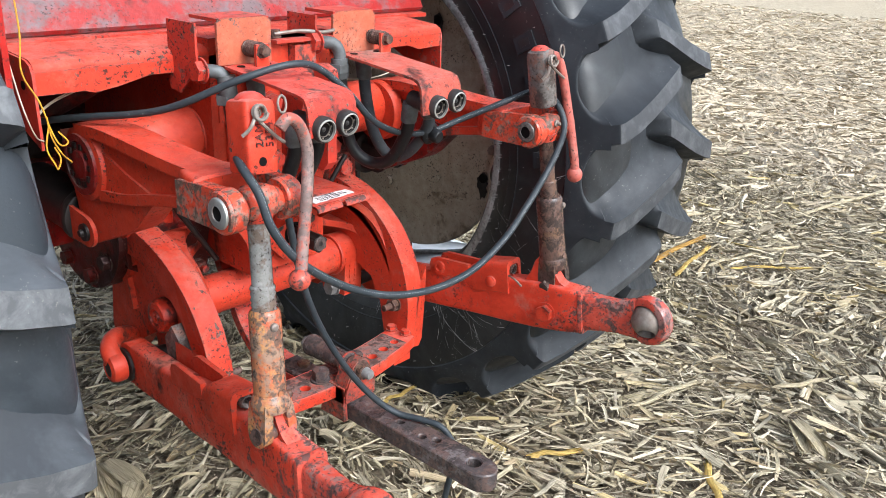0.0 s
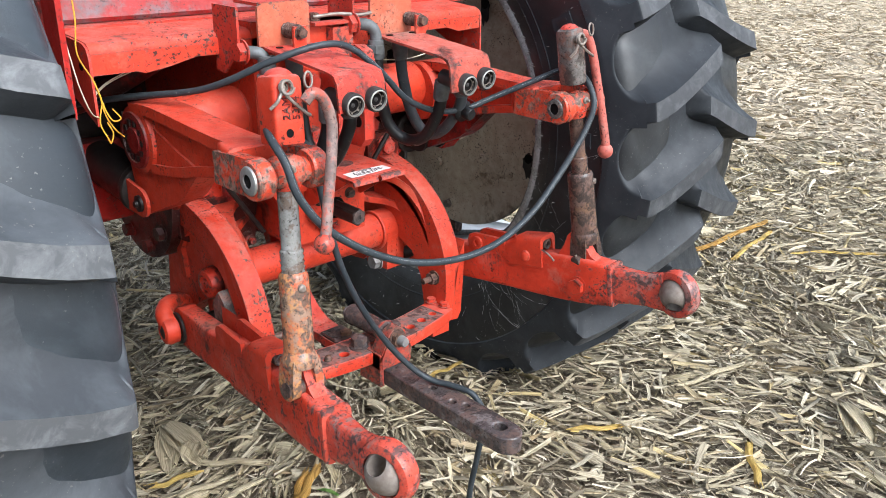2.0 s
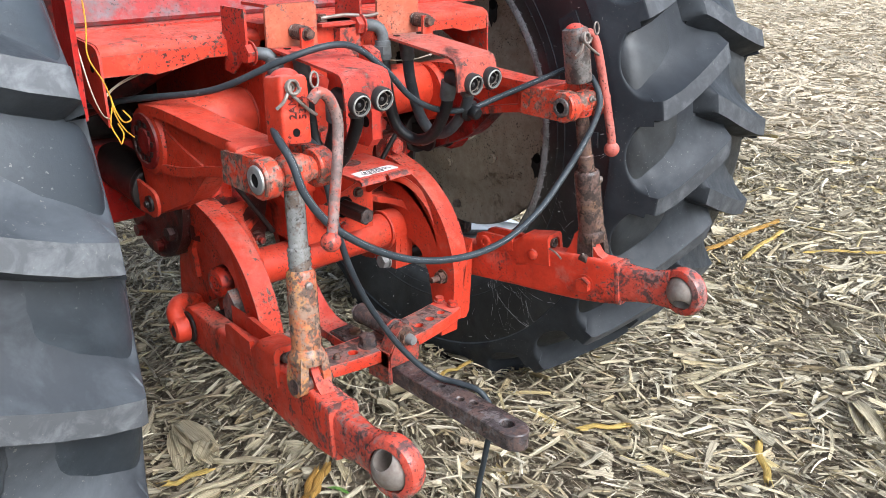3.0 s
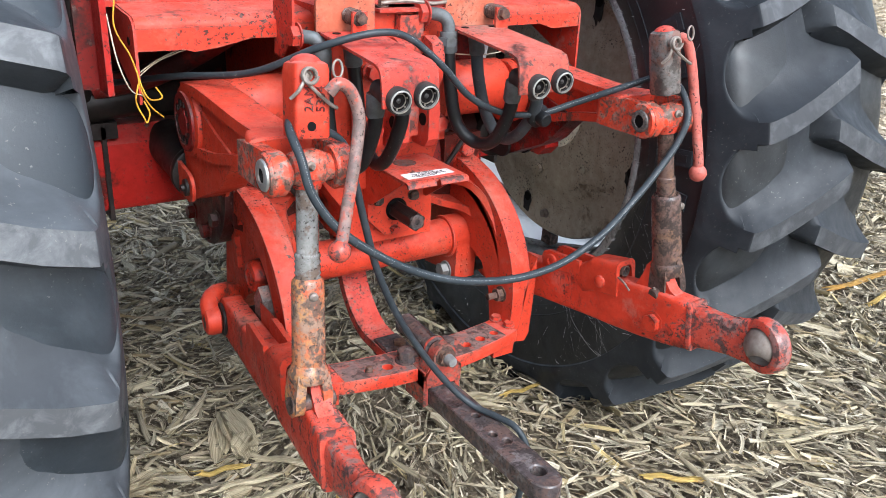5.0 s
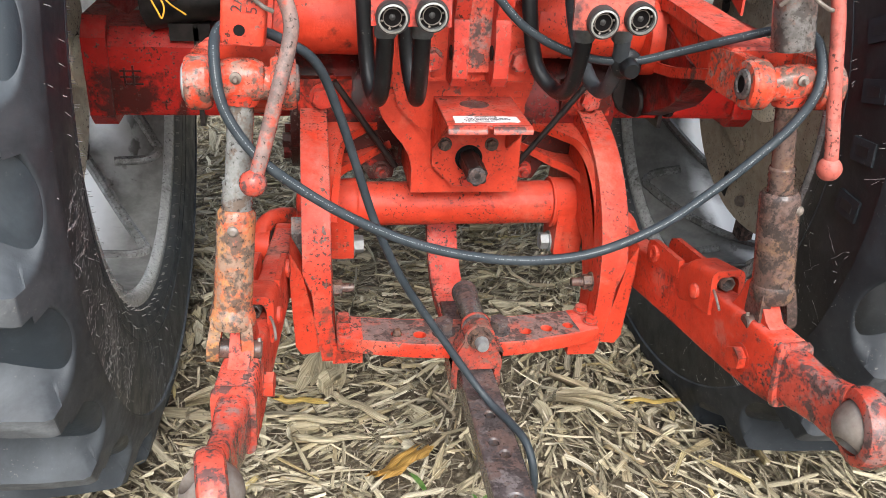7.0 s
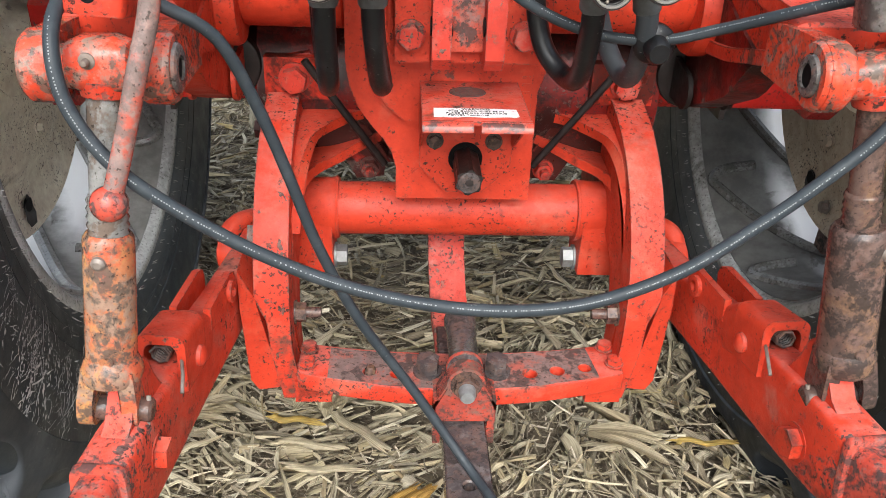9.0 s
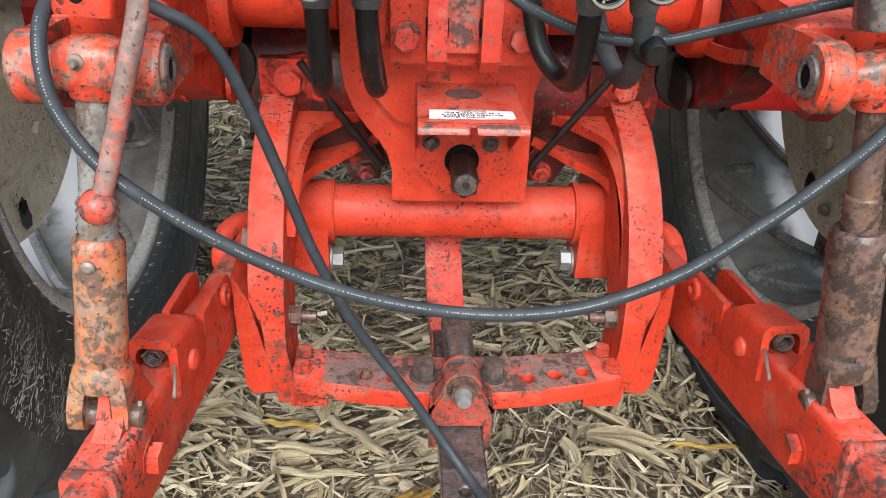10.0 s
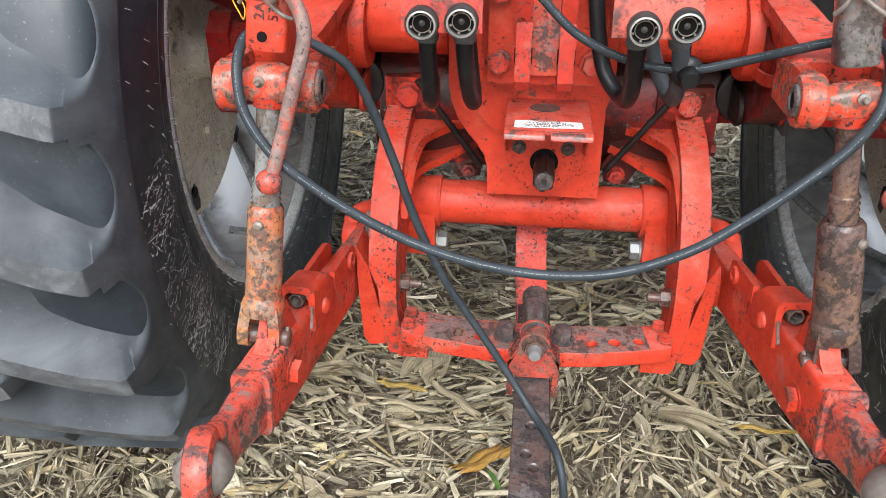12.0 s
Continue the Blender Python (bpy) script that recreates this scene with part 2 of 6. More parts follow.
coupler_black = metal("black_coupler", (0.018, 0.018, 0.018), (0.045, 0.04, 0.037), 0.4, 0.0)


def rubber(name, base, dust, rough=0.6, amount=0.5, scale=12, gloss=0.22):
    m, nt, p = mat(name)
    d = ramp(nt, noise_tex(nt, scale, 6, 0.65, 0.5), 0.62 - amount * 0.3, 0.95 - amount * 0.15)
    col = mix(nt, d, rgb(*base), rgb(*dust))
    p.inputs["Specular IOR Level"].default_value = gloss
    spots = times(nt, ramp(nt, noise_tex(nt, 190, 3, 0.6), 0.66, 0.69), ramp(nt, noise_tex(nt, 7, 4, 0.6), 0.48, 0.60))
    col = mix(nt, times(nt, spots, 0.5), col, rgb(0.20, 0.19, 0.17))
    nt.links.new(col, p.inputs["Base Color"])
    nt.links.new(ramp(nt, noise_tex(nt, 25, 4), 0.3, 0.7, rgb(rough - 0.1, rough - 0.1, rough - 0.1), rgb(rough + 0.15, rough + 0.15, rough + 0.15)), p.inputs["Roughness"])
    bump(nt, p, noise_tex(nt, 90, 7, 0.7), 0.22, 0.002)
    return m


tyre_black = rubber("tyre_rubber", (0.013, 0.0155, 0.019), (0.042, 0.047, 0.053), 0.54, 0.5, 7, 0.32)
lug_grey = rubber("lug_rubber", (0.036, 0.038, 0.042), (0.105, 0.11, 0.115), 0.6, 0.55, 30, 0.4)
# Left tyre copies: dusty, and lightened to stand in for stronger light there.
tyre_lit_dusty = rubber("lit_dusty_tyre_rubber", (0.028, 0.032, 0.037), (0.095, 0.105, 0.115), 0.54, 0.58, 7, 0.40)
lug_lit_dusty = rubber("lit_dusty_lug_rubber", (0.065, 0.068, 0.072), (0.19, 0.197, 0.205), 0.6, 0.62, 30, 0.4)
hair_grey = rubber("hair_rubber", (0.22, 0.215, 0.21), (0.40, 0.39, 0.38), 0.6, 0.7, 30)
scratch_pale = rubber("scratched_rubber", (0.42, 0.43, 0.435), (0.78, 0.79, 0.79), 0.7, 0.6, 60)
# Left sidewall, dusty and likewise lightened for the light on that side.
sidewall_lit_dusty = rubber("lit_dusty_sidewall_rubber", (0.020, 0.0255, 0.031), (0.070, 0.082, 0.094), 0.42, 0.50, 6, 0.45)
sidewall_black = rubber("sidewall_rubber", (0.011, 0.0125, 0.014), (0.055, 0.060, 0.064), 0.42, 0.45, 6, 0.45)
hose_black = rubber("hose_rubber", (0.007, 0.0073, 0.008), (0.022, 0.0235, 0.025), 0.36, 0.35, 30, 0.35)
hose_grey = rubber("grey_hose_rubber", (0.045, 0.05, 0.055), (0.09, 0.095, 0.1), 0.5, 0.5, 30)
cable_grey = rubber("cable_jacket", (0.025, 0.031, 0.036), (0.050, 0.058, 0.064), 0.42, 0.5, 40)
print_white, _, _p = mat("white_print")
_p.inputs["Base Color"].default_value = rgb(0.18, 0.19, 0.195)
wire_yellow = metal("yellow_wire", (0.62, 0.32, 0.03), (0.5, 0.25, 0.03), 0.4, 0.0)
wire_white = metal("cream_wire", (0.6, 0.55, 0.4), (0.45, 0.4, 0.3), 0.5, 0.0)
letter_black, _, _p = mat("black_lettering")
_p.inputs["Base Color"].default_value = rgb(0.03, 0.03, 0.03)
# Near-black for solid discs that paint in the shade inside holes.
hole_shade, _, _p = mat("hole_shade_black")
_p.inputs["Base Color"].default_value = rgb(0.006, 0.005, 0.005)
_p.inputs["Specular IOR Level"].default_value = 0.05


def straw(name, palette, dark=0.5):
    """Dead maize: each piece its own tone, with fibres running along it and flecks of grey mould."""
    m, nt, p = mat(name)
    geo = nt.nodes.new("ShaderNodeNewGeometry")
    r = nt.nodes.new("ShaderNodeValToRGB")
    while len(r.color_ramp.elements) < len(palette):
        r.color_ramp.elements.new(0.5)
    for k, (e, c) in enumerate(zip(r.color_ramp.elements, palette)):
        e.position, e.color = k / (len(palette) - 1), rgb(*c)
    nt.links.new(geo.outputs["Random Per Island"], r.inputs["Fac"])
    uv = nt.nodes.new("ShaderNodeUVMap")
    uv.uv_map = "fibre"
    mp = nt.nodes.new("ShaderNodeMapping")
    mp.inputs["Scale"].default_value = (620.0, 11.0, 1.0)
    nt.links.new(uv.outputs[0], mp.inputs["Vector"])
    fib = nd(nt, "ShaderNodeTexNoise", Scale=1.0, Detail=3.0, Roughness=0.6)
    nt.links.new(mp.outputs[0], fib.inputs["Vector"])
    streak = ramp(nt, fib.outputs["Fac"], 0.34, 0.62, rgb(0.50, 0.48, 0.44), rgb(1.22, 1.21, 1.19))
    mul = nt.nodes.new("ShaderNodeMix")
    mul.data_type, mul.blend_type = "RGBA", "MULTIPLY"
    mul.inputs[0].default_value = 0.85
    nt.links.new(r.outputs[0], mul.inputs[6])
    nt.links.new(streak, mul.inputs[7])
    col = mix(nt, times(nt, ramp(nt, noise_tex(nt, 30, 8, 0.78), 0.53, 0.66), dark), mul.outputs[2], rgb(0.085, 0.072, 0.058))
    nt.links.new(col, p.inputs["Base Color"])
    p.inputs["Roughness"].default_value = 0.6
    bump(nt, p, fib.outputs["Fac"], 0.6, 0.002)
    return m


STRAW = [(0.112, 0.094, 0.063), (0.447, 0.389, 0.264), (0.214, 0.182, 0.125), (0.583, 0.530, 0.398), (0.321, 0.275, 0.177), (0.150, 0.129, 0.094), (0.505, 0.442, 0.313), (0.272, 0.216, 0.125), (0.408, 0.365, 0.264), (0.180, 0.146, 0.094), (0.602, 0.554, 0.432)]
straw_leaf = straw("dry_maize_leaf", STRAW)
straw_husk = straw("dry_maize_husk", [(0.184, 0.159, 0.108), (0.423, 0.377, 0.268), (0.276, 0.241, 0.171), (0.534, 0.488, 0.373), (0.152, 0.127, 0.087), (0.368, 0.317, 0.202), (0.239, 0.198, 0.136), (0.478, 0.437, 0.328)], 0.6)
# Far leaves take a paler palette to stand in for open-sky brightness.
straw_far_lit = straw("far_lit_maize_leaf", [(0.26, 0.215, 0.155), (0.54, 0.46, 0.335), (0.38, 0.32, 0.235), (0.58, 0.495, 0.36), (0.45, 0.385, 0.29), (0.60, 0.52, 0.385)])
straw_shred = straw("maize_shreds", [(0.092, 0.075, 0.055), (0.320, 0.273, 0.194), (0.160, 0.133, 0.094), (0.470, 0.412, 0.304), (0.123, 0.102, 0.075), (0.534, 0.476, 0.370), (0.235, 0.198, 0.143), (0.106, 0.090, 0.066)])
straw_stalk = straw("maize_stalk", [(0.471, 0.404, 0.260), (0.282, 0.212, 0.120), (0.546, 0.490, 0.356), (0.357, 0.292, 0.158), (0.452, 0.404, 0.308), (0.490, 0.391, 0.182), (0.226, 0.184, 0.130), (0.396, 0.343, 0.240)], 0.45)


def soil_material():
    m, nt, p = mat("field_soil")
    a = mix(nt, ramp(nt, noise_tex(nt, 30, 8, 0.7, 0.8), 0.35, 0.65), rgb(0.075, 0.060, 0.043), rgb(0.25, 0.202, 0.142))
    far = ramp(nt, noise_tex(nt, 16, 8, 0.75, 2.0), 0.40, 0.62)
    geo = nt.nodes["Coords"]
    mp = nt.nodes.new("ShaderNodeMapping")
    mp.inputs["Scale"].default_value = (1.0, 5.0, 1.0)
    mp.inputs["Rotation"].default_value = (0, 0, 0.5)
    nt.links.new(geo.outputs["Position"], mp.inputs["Vector"])
    st = nd(nt, "ShaderNodeTexNoise", Scale=9.0, Detail=8.0, Roughness=0.75, Distortion=1.5)
    nt.links.new(mp.outputs[0], st.inputs["Vector"])
    streaks = ramp(nt, st.outputs["Fac"], 0.42, 0.6)
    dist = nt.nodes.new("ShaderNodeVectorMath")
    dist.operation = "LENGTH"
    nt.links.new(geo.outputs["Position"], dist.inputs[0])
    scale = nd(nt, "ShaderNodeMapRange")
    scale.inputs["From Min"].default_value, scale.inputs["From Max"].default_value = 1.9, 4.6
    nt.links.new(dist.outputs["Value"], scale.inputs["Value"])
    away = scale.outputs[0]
    # Straw streaks also paint in the brighter open ground away from the tractor.
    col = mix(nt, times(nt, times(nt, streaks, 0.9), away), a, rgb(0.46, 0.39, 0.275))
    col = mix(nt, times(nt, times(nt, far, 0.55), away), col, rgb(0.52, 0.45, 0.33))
    nt.links.new(col, p.inputs["Base Color"])
    p.inputs["Roughness"].default_value = 0.95
    bump(nt, p, noise_tex(nt, 45, 8, 0.7), 0.8, 0.02)
    return m


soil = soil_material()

# ---------------------------------------------------------------- builders


def finish(bm, sharp=38):
    bmesh.ops.recalc_face_normals(bm, faces=bm.faces)
    for f in bm.faces:
        f.smooth = True
    lim = radians(sharp)
    for e in bm.edges:
        e.smooth = len(e.link_faces) == 2 and e.calc_face_angle(0) < lim


def thing(name, at, label, category, group="", kind=""):
    ob = new(name)
    ob.location = at
    ob.empty_display_size = 0.05
    return tagged(ob, label, category, group, kind)


def origin_of(ob):
    at = Vector(ob.location)
    while ob.parent:
        ob = ob.parent
        at += ob.location
    return at


def part(name, bm, material, parent=None, label="", sharp=38):
    finish(bm, sharp)
    me = bpy.data.meshes.new(name)
    if parent:
        bmesh.ops.translate(bm, vec=-origin_of(parent), verts=bm.verts)
    bm.to_mesh(me)
    bm.free()
    me.materials.append(material)
    ob = new(name, me)
    ob.parent = parent
    return tagged(ob, label)


def bevel(bm, off=0.003, seg=2, ang=35):
    es = [e for e in bm.edges if len(e.link_faces) == 2 and e.calc_face_angle(0) > radians(ang)]
    bmesh.ops.bevel(bm, geom=es, offset=off, segments=seg, profile=0.5, affect="EDGES", clamp_overlap=True)
    return bm


def basis(d, up=(0, 0, 1)):
    z = Vector(d).normalized()
    x = Vector(up).cross(z)
    if x.length < 1e-4:
        x = Vector((1, 0, 0))
    x.normalize()
    return x, z.cross(x), z


def cyl(p0, p1, r0, r1=None, seg=28, bm=None, turn=0.0, up=(0, 0, 1)):
    bm = bm or bmesh.new()
    p0, p1, r1 = Vector(p0), Vector(p1), r0 if r1 is None else r1
    x, y, _ = basis(p1 - p0, up)
    rings = []
    for p, r in ((p0, r0), (p1, r1)):
        rings.append([bm.verts.new(p + r * (math.cos(a) * x + math.sin(a) * y)) for a in (turn + 2 * math.pi * k / seg for k in range(seg))])
    for k in range(seg):
        bm.faces.new((rings[0][k], rings[0][(k + 1) % seg], rings[1][(k + 1) % seg], rings[1][k]))
    bm.faces.new(rings[0][::-1])
    bm.faces.new(rings[1])
    return bm


def turned(p0, d, prof, seg=32, bm=None, closed=False):
    """A body of revolution: prof has (distance along d, radius)."""
    bm = bm or bmesh.new()
    x, y, z = basis(d)
    rings = [[bm.verts.new(Vector(p0) + float(h) * z + float(max(r, 1e-5)) * (math.cos(2 * math.pi * k / seg) * x + math.sin(2 * math.pi * k / seg) * y)) for k in range(seg)] for h, r in prof]
    pairs = list(zip(rings, rings[1:])) + ([(rings[-1], rings[0])] if closed else [])
    for a, b in pairs:
        for k in range(seg):
            bm.faces.new((a[k], a[(k + 1) % seg], b[(k + 1) % seg], b[k]))
    if not closed:
        bm.faces.new(rings[0][::-1])
        bm.faces.new(rings[-1])
    return bm


def prism(pts, axis, a, b, bm=None):
    """A flat outline pushed along an axis from a to b. For x: (y, z); for y: (x, z); for z: (x, y)."""
    bm = bm or bmesh.new()

    def at(p, v):
        return (v, p[0], p[1]) if axis == "x" else (p[0], v, p[1]) if axis == "y" else (p[0], p[1], v)

    low, high = [bm.verts.new(at(p, a)) for p in pts], [bm.verts.new(at(p, b)) for p in pts]
    n = len(pts)
    for k in range(n):
        bm.faces.new((low[k], low[(k + 1) % n], high[(k + 1) % n], high[k]))
    bm.faces.new(low[::-1])
    bm.faces.new(high)
    return bm


def box(lo, hi, bm=None):
    return prism([(lo[0], lo[1]), (hi[0], lo[1]), (hi[0], hi[1]), (lo[0], hi[1])], "z", lo[2], hi[2], bm)


def loft(sections, power=5.0, n=28):
    """A forged bar along x: sections of (x, low, high, half width), with rounded corners."""
    bm = bmesh.new()
    rings = []
    for x, lo, hi, w in sections:
        ring = []
        for k in range(n):
            a = 2 * math.pi * (k + 0.5) / n
            c, q = math.cos(a), math.sin(a)
            u = math.copysign(abs(c) ** (2 / power), c)
            v = math.copysign(abs(q) ** (2 / power), q)
            ring.append(bm.verts.new((x, u * w, (lo + hi) / 2 + v * (hi - lo) / 2)))
        rings.append(ring)
    for a, b in zip(rings, rings[1:]):
        for k in range(n):
            bm.faces.new((a[k], a[(k + 1) % n], b[(k + 1) % n], b[k]))
    bm.faces.new(rings[0][::-1])
    bm.faces.new(rings[-1])
    return bm


def smooth_path(pts, step=6):
    pts = [Vector(p) for p in pts]
    if len(pts) < 3:
        return pts
    ext = [2 * pts[0] - pts[1]] + pts + [2 * pts[-1] - pts[-2]]
    out = []
    for i in range(1, len(ext) - 2):
        p0, p1, p2, p3 = ext[i - 1 : i + 3]
        for k in range(step):
            t = k / step
            out.append(0.5 * (2 * p1 + (p2 - p0) * t + (2 * p0 - 5 * p1 + 4 * p2 - p3) * t * t + (3 * p1 - p0 - 3 * p2 + p3) * t**3))
    return out + [pts[-1]]


def sweep(pts, r, seg=12, step=6, bm=None, radii=None):
    bm = bm or bmesh.new()
    path = smooth_path(pts, step)
    n = len(path)
    side = None
    rings = []
    for i, p in enumerate(path):
        d = (path[min(i + 1, n - 1)] - path[max(i - 1, 0)]).normalized()
        if side is None:
            side = basis(d)[0]
        side = (side - d * side.dot(d)).normalized()
        other = d.cross(side)
        rr = r if radii is None else np.interp(i / (n - 1), np.linspace(0, 1, len(radii)), radii)
        rings.append([bm.verts.new(p + float(rr) * (math.cos(2 * math.pi * k / seg) * side + math.sin(2 * math.pi * k / seg) * other)) for k in range(seg)])
    for a, b in zip(rings, rings[1:]):
        for k in range(seg):
            bm.faces.new((a[k], a[(k + 1) % seg], b[(k + 1) % seg], b[k]))
    bm.faces.new(rings[0][::-1])
    bm.faces.new(rings[-1])
    return bm


def ribbon(pts, width, thick, across, step=6):
    """A flat bar bent along a path; across: the direction of its width."""
    bm = bmesh.new()
    path, across = smooth_path(pts, step), Vector(across).normalized()
    rings = []
    for i, p in enumerate(path):
        d = (path[min(i + 1, len(path) - 1)] - path[max(i - 1, 0)]).normalized()
        nrm = d.cross(across).normalized()
        rings.append([bm.verts.new(p + u * across * width / 2 + w * nrm * thick / 2) for u, w in ((-1, -1), (1, -1), (1, 1), (-1, 1))])
    for a, b in zip(rings, rings[1:]):
        for k in range(4):
            bm.faces.new((a[k], a[(k + 1) % 4], b[(k + 1) % 4], b[k]))
    bm.faces.new(rings[0][::-1])
    bm.faces.new(rings[-1])
    return bm


def ball(c, r, bm=None, seg=20, squash=1.0, d=(0, 0, 1)):
    n = 12
    prof = [(-r * math.cos(math.pi * k / n) * squash, r * math.sin(math.pi * k / n)) for k in range(n + 1)]
    return turned(c, d, prof, seg, bm)


def ringed(c, d, r_in, r_out, width, seg=36, round_off=0.004):
    """A ring or bush with a hole through it, centred on c, its axis along d."""
    w, q = width / 2, round_off
    prof = [(-w, r_in), (-w, r_out - q), (-w + q * 0.3, r_out - q * 0.3), (-w + q, r_out), (w - q, r_out), (w - q * 0.3, r_out - q * 0.3), (w, r_out - q), (w, r_in)]
    return turned(c, d, prof, seg, closed=True)


def hexbolt(c, d, r, h, turn=0.2, washer=True, stud=0.0):
    """A hex head or nut standing on c, pointing along d."""
    c, d = Vector(c), Vector(d).normalized()
    bm = bmesh.new()
    if washer:
        cyl(c, c + d * h * 0.18, r * 1.22, seg=24, bm=bm)
    bm2 = cyl(c + d * h * 0.16, c + d * h, r, r, seg=6, turn=turn)
    bevel(bm2, r * 0.10, 2)
    me = bpy.data.meshes.new("tmp")
    bm2.to_mesh(me)
    bm2.free()
    bm.from_mesh(me)
    bpy.data.meshes.remove(me)
    if stud:
        cyl(c + d * h * 0.9, c + d * (h + stud), r * 0.55, r * 0.5, seg=16, bm=bm)
    return bm


def moved(bm, m):
    bmesh.ops.transform(bm, matrix=m, verts=bm.verts)
    return bm


def words(text, size, m, depth=0.0006):
    """A line of lettering, centred, standing in the plane of m."""
    cu = bpy.data.curves.new("letters", "FONT")
    cu.body, cu.size, cu.extrude, cu.align_x, cu.align_y, cu.resolution_u = text, size, depth, "CENTER", "CENTER", 3
    ob = bpy.data.objects.new("letters", cu)
    scene.collection.objects.link(ob)
    bpy.context.view_layer.update()
    me = bpy.data.meshes.new_from_object(ob.evaluated_get(bpy.context.evaluated_depsgraph_get()))
    bpy.data.objects.remove(ob)
    bm = bmesh.new()
    bm.from_mesh(me)
    bpy.data.meshes.remove(me)
    return moved(bm, m)


def thread(p0, p1, r, pitch=0.006):
    p0, p1 = Vector(p0), Vector(p1)
    n = max(2, int((p1 - p0).length / pitch))
    L = (p1 - p0).length
    prof = []
    for k in range(n):
        prof += [(L * k / n, r * 0.9), (L * (k + 0.5) / n, r)]
    prof.append((L, r * 0.9))
    return turned(p0, p1 - p0, prof, 24)


# ---------------------------------------------------------------- ground


def ground_height(x, y):
    return 0.012 * math.sin(1.7 * x + 0.6) * math.cos(1.3 * y) + 0.008 * math.sin(4.1 * x + 2.3 * y)


def build_ground():
    xs = sorted(set(list(np.linspace(-3, 5, 81)) + list(np.linspace(5, 30, 26)) + list(np.linspace(30, 600, 12)) + list(np.linspace(-600, -3, 20))))
    ys = sorted(set(list(np.linspace(-3, 6, 91)) + list(np.linspace(6, 30, 25)) + list(np.linspace(30, 600, 12)) + list(np.linspace(-600, -3, 20))))
    verts = [(x, y, ground_height(x, y) - 0.012 if abs(x) < 40 and abs(y) < 40 else -0.012) for y in ys for x in xs]
    n = len(xs)
    faces = [(j * n + i, j * n + i + 1, (j + 1) * n + i + 1, (j + 1) * n + i) for j in range(len(ys) - 1) for i in range(n - 1)]
    me = bpy.data.meshes.new("ground")
    me.from_pydata(verts, [], faces)
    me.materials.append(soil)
    me.shade_smooth()
    tagged(new("ground", me), "dark field soil, coloured paler away from the tractor, under chopped maize", "ground", kind="structure")


build_ground()

# ---------------------------------------------------------------- transmission housing and power take-off
X, Y, Z = Vector((1, 0, 0)), Vector((0, 1, 0)), Vector((0, 0, 1))

housing = thing("transmission_housing", (0, 0.4, 0.6), "orange-red painted cast transmission housing at the tractor's rear", "tractor housing")
outline = [(-0.083, 0.594), (0.083, 0.594), (0.083, 0.735), (0.092, 0.762), (0.092, 1.0), (-0.142, 1.0), (-0.142, 0.765), (-0.138, 0.738), (-0.128, 0.712), (-0.113, 0.690), (-0.098, 0.672), (-0.088, 0.655), (-0.083, 0.635)]
part("casting", bevel(prism(outline, "y", 0.088, 0.62), 0.014, 4, 25), paint_red, housing)
outline2 = [(-0.075, 0.700), (0.075, 0.700), (0.075, 0.99), (-0.118, 0.99), (-0.118, 0.775), (-0.108, 0.735), (-0.088, 0.712)]
part("face_pad", bevel(prism(outline2, "y", 0.078, 0.100), 0.010, 4, 25), paint_red, housing)
# The unseen forward stretch of this casting is added to block light from ahead.
part("belly_casting", bevel(box((-0.105, 0.22, 0.585), (0.105, 1.9, 1.0)), 0.03, 3), paint_grime_shade, housing)
part("link_pad", bevel(box((-0.085, 0.038, 0.782), (0.072, 0.075, 1.0)), 0.006, 2), paint_red, housing)
part("link_seat", bevel(box((-0.030, 0.02, 0.80), (0.012, 0.045, 0.99)), 0.006, 2), paint_scuffed, housing)
for x0 in (-0.047, 0.008):
    lug = [(0.045, 0.785), (0.0, 0.786), (-0.012, 0.80), (-0.012, 0.85), (-0.004, 0.875), (-0.016, 0.90), (-0.02, 0.93), (-0.012, 0.952), (0.01, 0.96), (0.045, 0.955)]
    ear = part("top_link_ear", bevel(prism(lug, "x", x0, x0 + 0.020), 0.004, 2), paint_dusty, housing)
    for zz in (0.83, 0.925):
        part("pin_hole", cyl((x0 - 0.0015, 0.006, zz), (x0 + 0.0215, 0.006, zz), 0.010, seg=20), hole_shade, ear)
for p in ((-0.068, 0.036, 0.813), (0.054, 0.036, 0.814), (0.056, 0.036, 0.90), (-0.07, 0.036, 0.905)):
    part("flange_bolt", hexbolt(p, -Y, 0.0135, 0.017, 0.3), paint_dusty, housing)
part("power_take_off_plate", bevel(prism([(-0.055, 0.735), (0.055, 0.735), (0.055, 0.645), (0.022, 0.612), (-0.022, 0.612), (-0.055, 0.645)], "y", 0.070, 0.092), 0.003), paint_red, housing)
part("shaft_opening", cyl((0, 0.074, 0.6570), (0, 0.0685, 0.6570), 0.0205, seg=32), hole_shade, housing)
shaft = bmesh.new()
prof = []
for k in range(24):
    a = 2 * math.pi * k / 24
    prof.append(((0.0158 if k % 4 in (1, 2) else 0.0136) * math.cos(a), 0.6565 + (0.0158 if k % 4 in (1, 2) else 0.0136) * math.sin(a)))
shaft = bevel(prism(prof, "y", 0.0, 0.09), 0.0012, 1, 60)
pto = part("power_take_off_shaft", shaft, black_iron, housing, "oily black splined stub shaft")
part("shaft_end", turned((0, 0.0005, 0.6565), -Y, [(0, 0.0130), (0.0015, 0.0124), (0.0018, 0.0045), (-0.002, 0.0035)]), dark_iron, pto)
for x0 in (-0.035, 0.035):
    part("plate_bolt", hexbolt((x0 - 0.002, 0.070, 0.679), -Y, 0.0085, 0.009, 0.5), rust_brown, housing)
part("plate_bolt", hexbolt((-0.003, 0.070, 0.6205), -Y, 0.0070, 0.008, 0.5), paint_dusty, housing)
